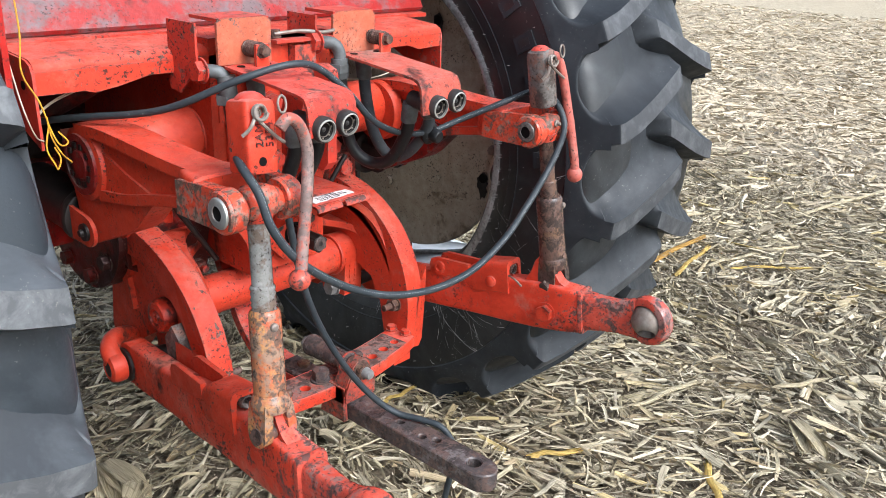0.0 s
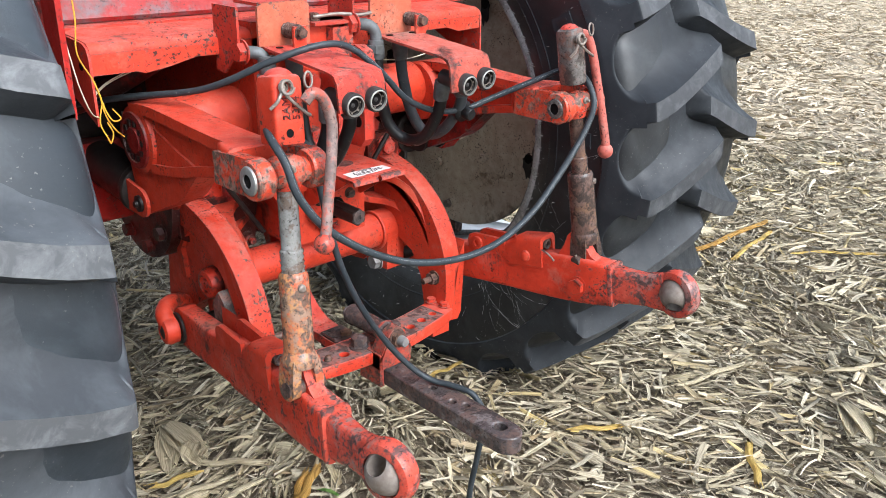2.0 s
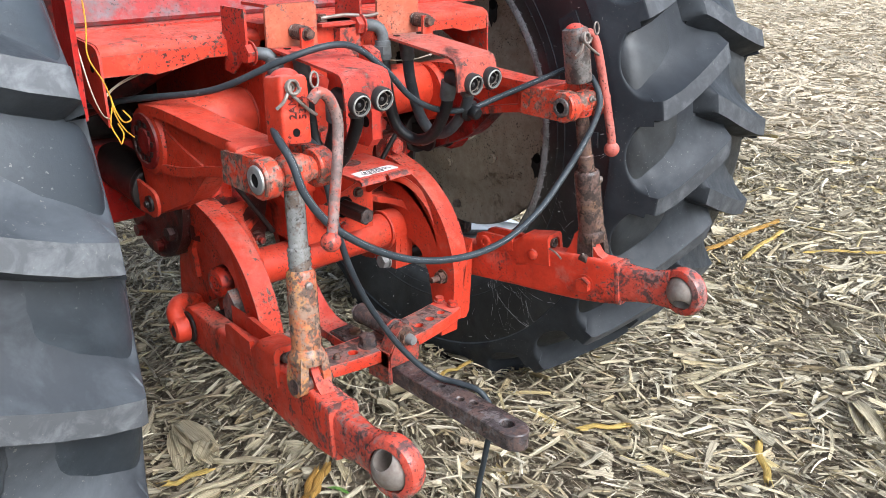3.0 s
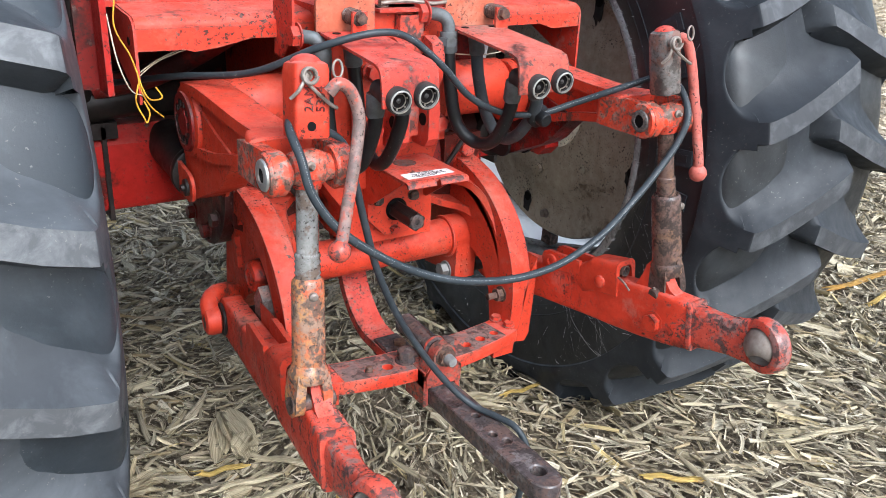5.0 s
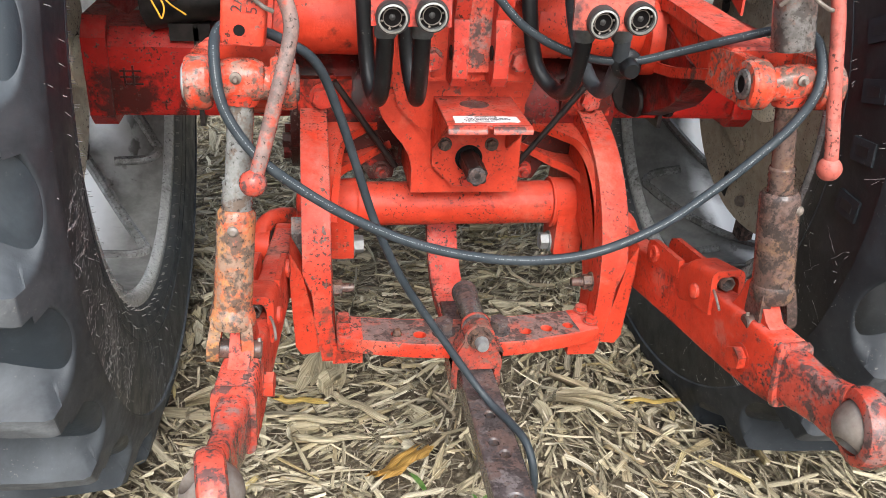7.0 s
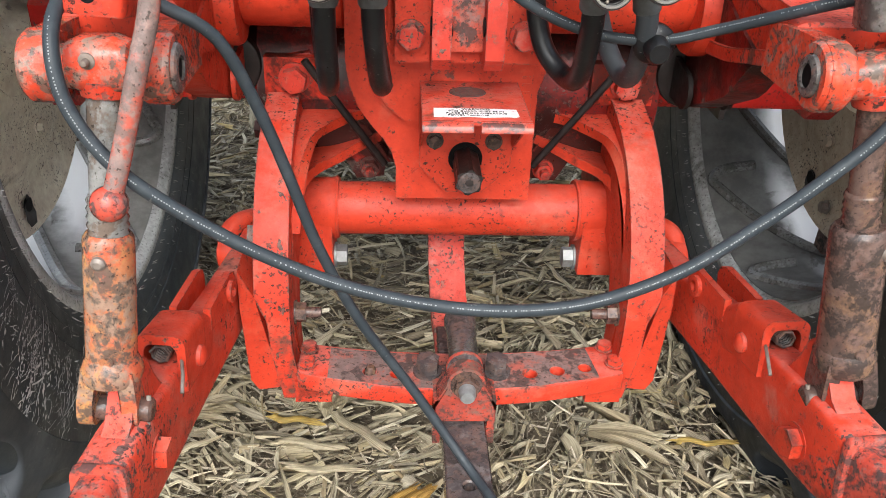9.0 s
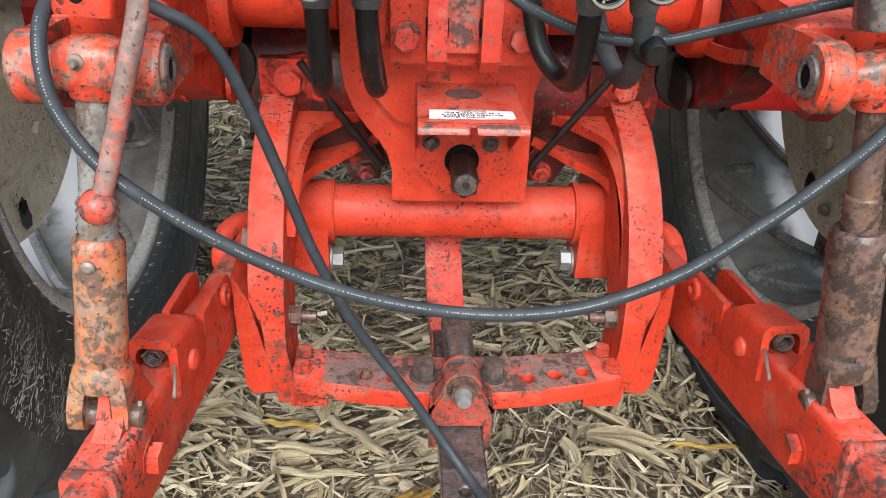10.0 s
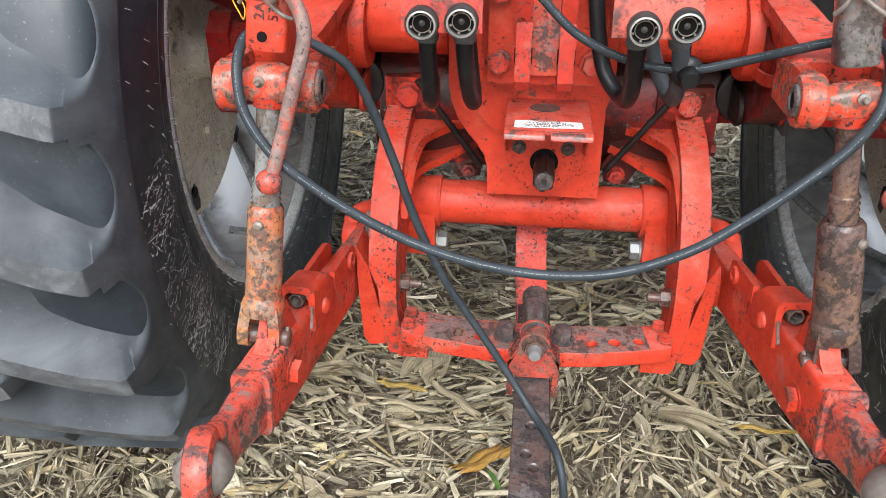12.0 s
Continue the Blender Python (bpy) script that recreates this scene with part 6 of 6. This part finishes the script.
        for q in range(9):
            t = rnd.random()
            scratch(a + da * t, r + dr * t, rnd.uniform(-0.05, 0.05), rnd.uniform(-0.01, 0.03), 0.0005, 7, 0.7, 0.004)
    mob = part("rubber_scuffing", marks, scratch_pale, tyre, "pale hairline scratches in the rubber")
    mob["kind"] = "stuff"
    # raised blocks where the maker's lettering runs round the sidewall
    rnd = random.Random(3)
    for k in range(9 if s > 0 else 0):
        a = radians(118 + k * 8.2)
        bm = bevel(box((-0.004, -0.016, -0.024), (0.003, 0.016, 0.024)), 0.003, 1)
        hole = box((-0.0045, -0.007, -0.013), (-0.0035, 0.007, 0.013))
        m = Matrix.Translation(hubc - axis * 0.2365 + Vector((0, 0.565 * math.cos(a), 0.565 * math.sin(a)))) @ Matrix.Rotation(a - math.pi / 2, 4, "X")
        if s < 0:
            m = m @ Matrix.Rotation(math.pi, 4, "Z")
        part("raised_mark", moved(bm, m), tyre_black, tyre)
        part("raised_mark", moved(hole, m), sidewall_black, tyre)
    # rim
    inner_prof = [(-0.208, 0.440), (-0.214, 0.432), (-0.211, 0.416), (-0.198, 0.407), (-0.17, 0.403), (-0.10, 0.396), (-0.03, 0.388), (-0.03, 0.400), (-0.190, 0.418)]
    part("rim", turned(hubc, axis, inner_prof, 90, closed=True), rim_edge if s < 0 else rim_mid_grey, w, "dirty grey inner half of the rim, toned by side for light", 50)
    outer_prof = [(-0.03, 0.388), (0.0, 0.384), (0.10, 0.396), (0.198, 0.407), (0.21, 0.428), (0.208, 0.440), (0.190, 0.418), (0.0, 0.396), (-0.03, 0.400)]
    part("rim", turned(hubc, axis, outer_prof, 90, closed=True), rim_lit_silver, w, "silver outer half of the rim, brightened for sky light", 50)
    # dished disc, set towards the tractor
    dx = s * 0.690 - cx
    d0 = hubc + X * dx
    disc_prof = [(-0.004, 0.05), (-0.006, 0.125), (-0.002, 0.140), (0.0, 0.152), (0.0, 0.200), (0.004, 0.216), (0.016, 0.246), (0.019, 0.270), (0.016, 0.290), (0.012, 0.316), (0.009, 0.328), (0.008, 0.334), (0.014, 0.338), (0.020, 0.333), (0.028, 0.318), (0.036, 0.26), (0.012, 0.205), (0.010, 0.05)]
    disc = part("disc", turned(d0, axis, disc_prof, 72, closed=True), cream_paint if s < 0 else shaded_disc, w, "dusty cream steel wheel disc", 50)
    part("hub", turned(d0 + axis * 0.005, -axis, [(0, 0.10), (0.012, 0.098), (0.016, 0.075), (0.022, 0.054), (0.030, 0.046), (0.060, 0.042), (0.064, 0.047), (0.080, 0.047), (0.084, 0.040), (0.104, 0.040)], 36), cream_paint, w)
    for k in range(6):
        a = radians(-75.5 + 60 * k)
        part("wheel_bolt", hexbolt(d0 + Vector((0, 0.176 * math.cos(a), 0.176 * math.sin(a))), -axis, 0.0125, 0.012, 0.3 + k), cream_paint if s < 0 else shaded_disc, disc)
    for k in range(4):
        a = radians((-96.0 if s < 0 else -70.0) + 90 * k)
        spot = d0 + axis * 0.0135 + Vector((0, 0.284 * math.cos(a), 0.284 * math.sin(a)))
        part("disc_slot", turned(spot, -axis, [(0, 0.013), (0.004, 0.012)], 20), hole_shade, disc)
        rnd = random.Random(40 + k + s)
        stain = [(0.017 * math.cos(q) * rnd.uniform(0.7, 1.25), (0.026 if math.sin(q) > 0 else 0.040) * math.sin(q) * rnd.uniform(0.75, 1.2)) for q in np.linspace(0, 2 * math.pi, 19)[:-1]]
        part("grease_stain", moved(prism(stain, "x", -0.0004, 0.0004), Matrix.Translation(spot - axis * 0.0030 + Vector((0, 0, -0.010)))), black_iron, disc, "black grease run")
        b = a - radians(16)
        part("disc_nut", hexbolt(d0 + axis * 0.014 + Vector((0, 0.292 * math.cos(b), 0.292 * math.sin(b))), -axis, 0.0105, 0.012, 0.1), worn_steel if s > 0 else cream_paint, disc)
    # slanting rails welded to the barrel, each turned back at its inner end; the barrel paint carries sky light along
    # one side of each
    barrel = lambda h: float(np.interp(h, [-0.198, -0.17, -0.10, 0.0, 0.10, 0.17, 0.198], [0.407, 0.403, 0.396, 0.384, 0.396, 0.403, 0.407]))  # noqa: E731
    turn, first = (241.0, -70.5) if s < 0 else (-205.0, -67.0)
    on_rim = lambda h, deg, dr: hubc + axis * h + Vector((0, (barrel(h) - dr) * math.cos(radians(deg)), (barrel(h) - dr) * math.sin(radians(deg))))  # noqa: E731
    part("rim_barrel", turned(hubc, axis, [(float(h), barrel(float(h)) - 0.002) for h in np.linspace(-0.196, 0.196, 25)] + [(float(h), barrel(float(h)) + 0.004) for h in np.linspace(0.196, -0.196, 9)], 120, closed=True), barrel_paint("left_rim_barrel" if s < 0 else "right_rim_barrel", s, first, turn), w, "rim barrel, silver wedges painted bright for sky light between dirty grey stretches", 50)
    for k in range(9):
        at = lambda h: first + 40.0 * k + turn * (h + 0.135)  # noqa: E731
        rail = part("rim_rail", sweep([on_rim(h, at(h), 0.002) for h in np.linspace(-0.175, 0.13, 11)], 0.0115, 8, 2), rim_mid_grey if s < 0 else rim_shaded, w, "slanting steel rail inside the rim")
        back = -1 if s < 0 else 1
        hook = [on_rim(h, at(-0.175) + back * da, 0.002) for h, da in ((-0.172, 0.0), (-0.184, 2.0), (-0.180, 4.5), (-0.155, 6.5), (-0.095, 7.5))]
        part("rail_stop", sweep(hook, 0.0110, 8, 3), rim_mid_grey if s < 0 else rim_shaded, rail)
        if k % 3:
            continue
        h = dx * s + 0.030
        aa = radians(at(h))
        m = Matrix.Translation(hubc + axis * h + Vector((0, 0.352 * math.cos(aa), 0.352 * math.sin(aa)))) @ Matrix.Rotation(aa - math.pi / 2, 4, "X")
        part("rim_lug", moved(bevel(box((-0.014, -0.018, -0.026), (0.014, 0.018, 0.024)), 0.005, 2), m), rust_brown, w, "rusty clamp lug")


wheel(-1)
wheel(1)

# ---------------------------------------------------------------- maize litter


def litter(name, count, area, length, width, segs, material, label, seed, lift=(0.0, 0.03), curl=0.5, tilt=0.22, cup=0.25, keep=None, taper=0.25, clump=1, fan=0.2, across=3, crinkle=0.0):
    """Many bent strips as one mesh: each is a leaf, husk or shred lying on the ground with its own bend, twist and cup."""
    rs = np.random.RandomState(seed)
    x0, x1, y0, y1 = area
    cx, cy = rs.uniform(x0, x1, count), rs.uniform(y0, y1, count)
    if keep is not None:
        ok = keep(cx, cy, rs)
        cx, cy = cx[ok], cy[ok]
        count = len(cx)
    # pieces lie partly combed along a direction that wanders over the field
    comb = 0.4 + 1.1 * np.sin(1.9 * cx + 0.7 * cy) + 0.9 * np.cos(2.3 * cy - 1.1 * cx + 1.0)
    yaw = np.where(rs.uniform(0, 1, count) < 0.5, comb + rs.normal(0, 0.45, count), rs.uniform(0, 2 * np.pi, count))
    z0 = rs.uniform(*lift, count)
    if clump > 1:
        cx, cy, yaw, z0 = (np.repeat(a, clump) for a in (cx, cy, yaw, z0))
        count = len(cx)
        off = rs.normal(0, 1, count) * width[1] * 0.9
        cx, cy, yaw = cx - np.sin(yaw) * off + rs.normal(0, 0.012, count), cy + np.cos(yaw) * off + rs.normal(0, 0.012, count), yaw + rs.normal(0, fan, count)
        z0 = z0 + rs.uniform(-0.004, 0.006, count)
    L = rs.uniform(*length, count) * rs.uniform(0.6, 1.0, count)
    W = rs.uniform(*width, count)
    bend = rs.normal(0, curl, count)
    arch = rs.normal(0.0, curl * 0.5, count)
    pitch = rs.normal(0, tilt, count)
    roll = rs.normal(0, 0.75, count)
    twist = rs.normal(0, 0.9, count)
    t = np.linspace(-0.5, 0.5, segs + 1)[None, :]
    ang = yaw[:, None] + bend[:, None] * t * 2
    px = cx[:, None] + np.cumsum(np.cos(ang), 1) * (L / (segs + 1))[:, None]
    py = cy[:, None] + np.cumsum(np.sin(ang), 1) * (L / (segs + 1))[:, None]
    px -= (px.mean(1) - cx)[:, None]
    py -= (py.mean(1) - cy)[:, None]
    gz = 0.012 * np.sin(1.7 * px + 0.6) * np.cos(1.3 * py) + 0.008 * np.sin(4.1 * px + 2.3 * py)
    pz = gz + z0[:, None] + np.sin(pitch)[:, None] * t * L[:, None] + arch[:, None] * (0.25 - t * t) * L[:, None]
    pz = np.maximum(pz, gz - 0.006)
    r = roll[:, None] + twist[:, None] * t
    shape = (1 - taper * (2 * np.abs(t)) ** 4) * (1 - rs.uniform(0, 0.85, (count, 1)) * (t + 0.5)) * (1 + rs.normal(0, 0.10, (count, segs + 1)))
    hw = W[:, None] / 2 * shape
    sx, sy, sz = -np.sin(ang) * np.cos(r), np.cos(ang) * np.cos(r), np.sin(r)
    nx, ny, nz = np.sin(ang) * np.sin(r), -np.cos(ang) * np.sin(r), np.cos(r)
    k = rs.uniform(-1, 1, (count, 1)) * cup * 2
    rows = []
    cols = np.linspace(-1, 1, across)
    for u in cols:
        d = k * hw * (abs(u) - 0.5) + crinkle * hw * (rs.normal(0, 1, (count, 1)) + 0.35 * rs.normal(0, 1, (count, segs + 1)))
        rows.append(np.stack([px + u * hw * sx + d * nx, py + u * hw * sy + d * ny, pz + u * hw * sz + d * nz], -1))
    v = np.stack(rows, 2).reshape(-1, 3)
    n = segs + 1
    base = (np.arange(count) * n * across)[:, None, None]
    i, u = np.arange(segs)[None, :, None], np.arange(across - 1)[None, None, :]
    a = base + i * across + u
    f = np.stack([a, a + 1, a + across + 1, a + across], -1).reshape(-1, 4)
    me = bpy.data.meshes.new(name)
    me.vertices.add(len(v))
    me.vertices.foreach_set("co", v.astype(np.float32).ravel())
    me.loops.add(f.size)
    me.loops.foreach_set("vertex_index", f.astype(np.int32).ravel())
    me.polygons.add(len(f))
    me.polygons.foreach_set("loop_start", np.arange(0, f.size, 4, dtype=np.int32))
    me.update(calc_edges=True)
    uu = (cols[None, None, :] * hw[:, :, None] + rs.uniform(0, 50, (count, 1, 1))).reshape(-1)
    vv = np.repeat((t * L[:, None])[:, :, None], across, 2).reshape(-1)
    layer = me.uv_layers.new(name="fibre")
    layer.data.foreach_set("uv", np.stack([uu[f.ravel()], vv[f.ravel()]], -1).astype(np.float32).ravel())
    me.shade_smooth()
    me.materials.append(material)
    ob = new(name, me)
    return tagged(ob, label, "crop residue", kind="stuff")


def thinning(reach, power=1.6):
    return lambda x, y, rs: rs.uniform(0, 1, len(x)) < 1.0 / (1 + (np.hypot(x - 0.3, y - 0.2) / reach) ** power)


NEAR = (-2.0, 3.9, -2.0, 4.1)
EDGE = lambda x, y: np.clip(np.minimum(np.minimum(x + 2.0, 3.9 - x), np.minimum(y + 2.0, 4.1 - y)) / 1.0, 0, 1)  # noqa: E731
FADE = lambda x, y, rs: rs.uniform(0, 1, len(x)) < EDGE(x, y)  # noqa: E731
litter("maize_shreds", 270000, NEAR, (0.008, 0.075), (0.0007, 0.0050), 2, straw_shred, "fine shredded grey-brown maize trash", 1, (0.0, 0.030), 0.35, 0.22, 0.1, taper=0.1, keep=FADE, across=2)
litter("maize_leaves", 52000, NEAR, (0.02, 0.17), (0.0022, 0.013), 3, straw_leaf, "tangled dry maize leaves, pale straw and grey", 2, (0.002, 0.036), 0.15, 0.14, 0.7, taper=0.1, keep=FADE, crinkle=0.22)
litter("maize_leaf_bundles", 5600, NEAR, (0.03, 0.17), (0.002, 0.009), 3, straw_leaf, "frayed bundles of dry maize leaf strips", 6, (0.006, 0.036), 0.18, 0.08, 0.6, taper=0.1, clump=7, fan=0.10, keep=FADE, crinkle=0.2, across=2)
litter("maize_husks", 5000, NEAR, (0.04, 0.19), (0.010, 0.036), 5, straw_husk, "broad curled and crinkled pale maize husks", 3, (0.004, 0.032), 0.20, 0.14, 0.8, taper=0.2, keep=FADE, across=5, crinkle=0.26)
litter("maize_stalk_strips", 6500, NEAR, (0.04, 0.22), (0.005, 0.020), 3, straw_stalk, "split yellowish maize stalk pieces", 4, (0.006, 0.036), 0.05, 0.10, 1.0, taper=0.02, keep=FADE, crinkle=0.15)
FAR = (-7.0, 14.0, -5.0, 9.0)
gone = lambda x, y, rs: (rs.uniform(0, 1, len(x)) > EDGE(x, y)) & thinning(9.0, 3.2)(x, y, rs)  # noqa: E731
litter("far_maize_litter", 270000, FAR, (0.06, 0.34), (0.006, 0.024), 2, straw_far_lit, "maize litter over the far field, coloured paler for open light", 5, (0.0, 0.035), 0.25, 0.10, 0.3, keep=gone, across=2)

# ---------------------------------------------------------------- single stalks and husks that lie on top
straw_pale, straw_yellow, straw_amber = (straw(n, [c, c], 0.25) for n, c in (("pale_stalk", (0.58, 0.51, 0.36)), ("yellow_stalk", (0.60, 0.44, 0.14)), ("amber_stalk", (0.50, 0.30, 0.08))))


def fibre_uv(bm, along):
    """Fibre coordinates: across and along the piece, in metres."""
    layer = bm.loops.layers.uv.new("fibre")
    side = Vector((-along.y, along.x, 0))
    for f in bm.faces:
        for l in f.loops:
            l[layer].uv = (l.vert.co.dot(side) + 0.5 * l.vert.co.z, l.vert.co.dot(along))


def stalk(p, q, w, m, label, seed):
    """A split maize stalk: a ridged half tube with torn ends."""
    rnd = random.Random(seed)
    p, q = Vector(p), Vector(q)
    d = (q - p).normalized()
    side = Vector((-d.y, d.x, 0))
    bm = bmesh.new()
    rows, n, k = [], 8, 9
    for i in range(n + 1):
        c = p.lerp(q, i / n) + side * 0.004 * math.sin(i * 1.3 + seed) + Z * 0.003 * math.sin(i * 0.9 + seed)
        row = []
        for j in range(k):
            a = math.pi * (j / (k - 1)) * 1.1 - 0.16
            r = w / 2 * (1.0 + 0.10 * (j % 2)) * (1.08 if i in (3, 4) and seed % 2 else 1.0)
            jag = d * (rnd.uniform(-0.018, 0.018) if i in (0, n) else 0)
            row.append(bm.verts.new(c + jag + side * r * math.cos(a) + Z * r * 0.7 * math.sin(a)))
        rows.append(row)
    for a, b in zip(rows, rows[1:]):
        for j in range(k - 1):
            bm.faces.new((a[j], a[j + 1], b[j + 1], b[j]))
    fibre_uv(bm, d)
    bmesh.ops.solidify(bm, geom=bm.faces[:], thickness=0.0012)
    ob = part("maize_stalk", bm, m, None, "", 60)
    return tagged(ob, label, "maize stalk", "loose stalks")


def husk(p, q, w, seed):
    """A dry husk: several cupped leaves from one base."""
    rnd = random.Random(seed)
    p, q = Vector(p), Vector(q)
    d = (q - p).normalized()
    side = Vector((-d.y, d.x, 0))
    length = (q - p).length
    hk = thing("maize_husk", p, "pale papery maize husk lying open on the litter", "maize husk", "loose husks")
    for k in range(4):
        turn = (k - 1.5) * 0.13 + rnd.uniform(-0.08, 0.08)
        dd = (d * math.cos(turn) + side * math.sin(turn)).normalized()
        ss = Vector((-dd.y, dd.x, 0))
        bm = bmesh.new()
        rows, n = [], 8
        ll, ww = length * rnd.uniform(0.75, 1.0), w * rnd.uniform(0.45, 0.7)
        for i in range(n + 1):
            t = i / n
            c = p + dd * ll * t + Z * (0.012 * math.sin(math.pi * t) + 0.004 * k)
            half = ww / 2 * (math.sin(math.pi * min(1, 0.12 + t * 0.88)) ** 0.6) * (1 + rnd.uniform(-0.08, 0.08))
            rows.append([bm.verts.new(c + ss * half * u + Z * 0.35 * half * (u * u - 0.4) + Z * rnd.uniform(-0.001, 0.001)) for u in (-1, -0.5, 0, 0.5, 1)])
        for a, b in zip(rows, rows[1:]):
            for j in range(4):
                bm.faces.new((a[j], a[j + 1], b[j + 1], b[j]))
        fibre_uv(bm, dd)
        bmesh.ops.solidify(bm, geom=bm.faces[:], thickness=0.0006)
        part("husk_leaf", bm, straw_pale, hk, "", 60)


TOP_PIECES = [
    (-0.02, 0.14, -0.11, 0.08, "amber", 0.02),
    (-0.27, 0.20, -0.13, 0.19, "pale", 0.016),
    (-0.31, 0.33, -0.22, 0.31, "yellow", 0.015),
    (-0.19, 0.33, -0.09, 0.23, "pale", 0.018),
    (-0.46, 0.24, -0.40, 0.28, "pale", 0.014),
    (-0.30, 0.27, -0.16, 0.24, "pale", 0.016),
    (0.41, 0.24, 0.52, 0.24, "yellow", 0.012),
    (0.28, 0.87, 0.33, 0.74, "pale", 0.009),
    (0.25, 0.22, 0.40, 0.26, "pale", 0.02),
    (1.73, 0.25, 2.28, 0.24, "amber", 0.022),
    (1.74, 0.12, 2.17, 0.17, "yellow", 0.018),
    (2.00, 0.01, 2.23, -0.20, "yellow", 0.014),
    (0.49, -0.16, 0.59, -0.23, "yellow", 0.016),
    (1.24, -0.44, 1.40, -0.52, "pale", 0.016),
    (0.75, -0.46, 0.62, -0.56, "yellow", 0.016),
    (0.84, -0.21, 1.12, -0.27, "pale", 0.015),
    (-0.22, 0.34, -0.15, 0.39, "husk", 0.05),
    (-0.44, 0.34, -0.36, 0.36, "husk", 0.03),
    (-0.19, 0.50, -0.23, 0.31, "husk", 0.07),
    (-0.49, 0.33, -0.37, 0.34, "husk", 0.03),
    (0.26, 0.26, 0.41, 0.19, "husk", 0.03),
    (-0.13, 0.08, -0.04, 0.15, "amber", 0.014),
    (1.09, -0.54, 0.93, -0.65, "husk", 0.05),
    (2.81, 0.08, 3.54, -0.13, "pale", 0.02),
    (1.94, 0.08, 2.24, 0.01, "pale", 0.016),
    (1.65, -0.23, 1.71, -0.49, "pale", 0.014),
]
for n, (x0, y0, x1, y1, tone, wide) in enumerate(TOP_PIECES):
    z0, z1 = ground_height(x0, y0) + 0.034, ground_height(x1, y1) + 0.034
    if tone == "husk":
        husk((x0, y0, z0), (x1, y1, z1), wide * 1.3, n)
    else:
        m = {"pale": straw_pale, "yellow": straw_yellow, "amber": straw_amber}[tone]
        stalk((x0, y0, z0), (x1, y1, z1), wide, m, tone + " split maize stalk piece on top of the litter", n)

# ---------------------------------------------------------------- green seedlings
green_leaf, _, _p = mat("seedling_green")
_nt = green_leaf.node_tree
_nt.links.new(mix(_nt, ramp(_nt, noise_tex(_nt, 90, 4), 0.35, 0.65), rgb(0.10, 0.22, 0.045), rgb(0.20, 0.30, 0.09)), _p.inputs["Base Color"])


def seedling(x, y, blades):
    """A weed seedling: a few narrow blades that bend over, from one root."""
    base = Vector((x, y, ground_height(x, y) + 0.030))
    sp = thing("green_seedling", base, "small fresh green weed seedling between the litter", "seedling", "seedlings")
    for turn, length, width, rise in blades:
        d = Vector((math.cos(turn), math.sin(turn), 0))
        side = Vector((-d.y, d.x, 0))
        bm = bmesh.new()
        rows = []
        for i in range(7):
            t = i / 6
            c = base + d * length * t + Z * (rise * math.sin(math.pi * t * 0.8))
            half = width / 2 * math.sin(math.pi * (0.12 + 0.86 * t)) ** 0.8
            rows.append([bm.verts.new(c + side * half * u + Z * 0.3 * half * abs(u)) for u in (-1, 0, 1)])
        for a, b in zip(rows, rows[1:]):
            for j in range(2):
                bm.faces.new((a[j], a[j + 1], b[j + 1], b[j]))
        bmesh.ops.solidify(bm, geom=bm.faces[:], thickness=0.0005)
        part("blade", bm, green_leaf, sp, "", 60)


seedling(-0.038, 0.032, ((2.10, 0.056, 0.011, 0.010),))
seedling(0.047, -0.012, ((0.6, 0.030, 0.007, 0.012), (1.9, 0.026, 0.006, 0.010), (3.3, 0.024, 0.006, 0.010), (4.6, 0.020, 0.006, 0.008)))
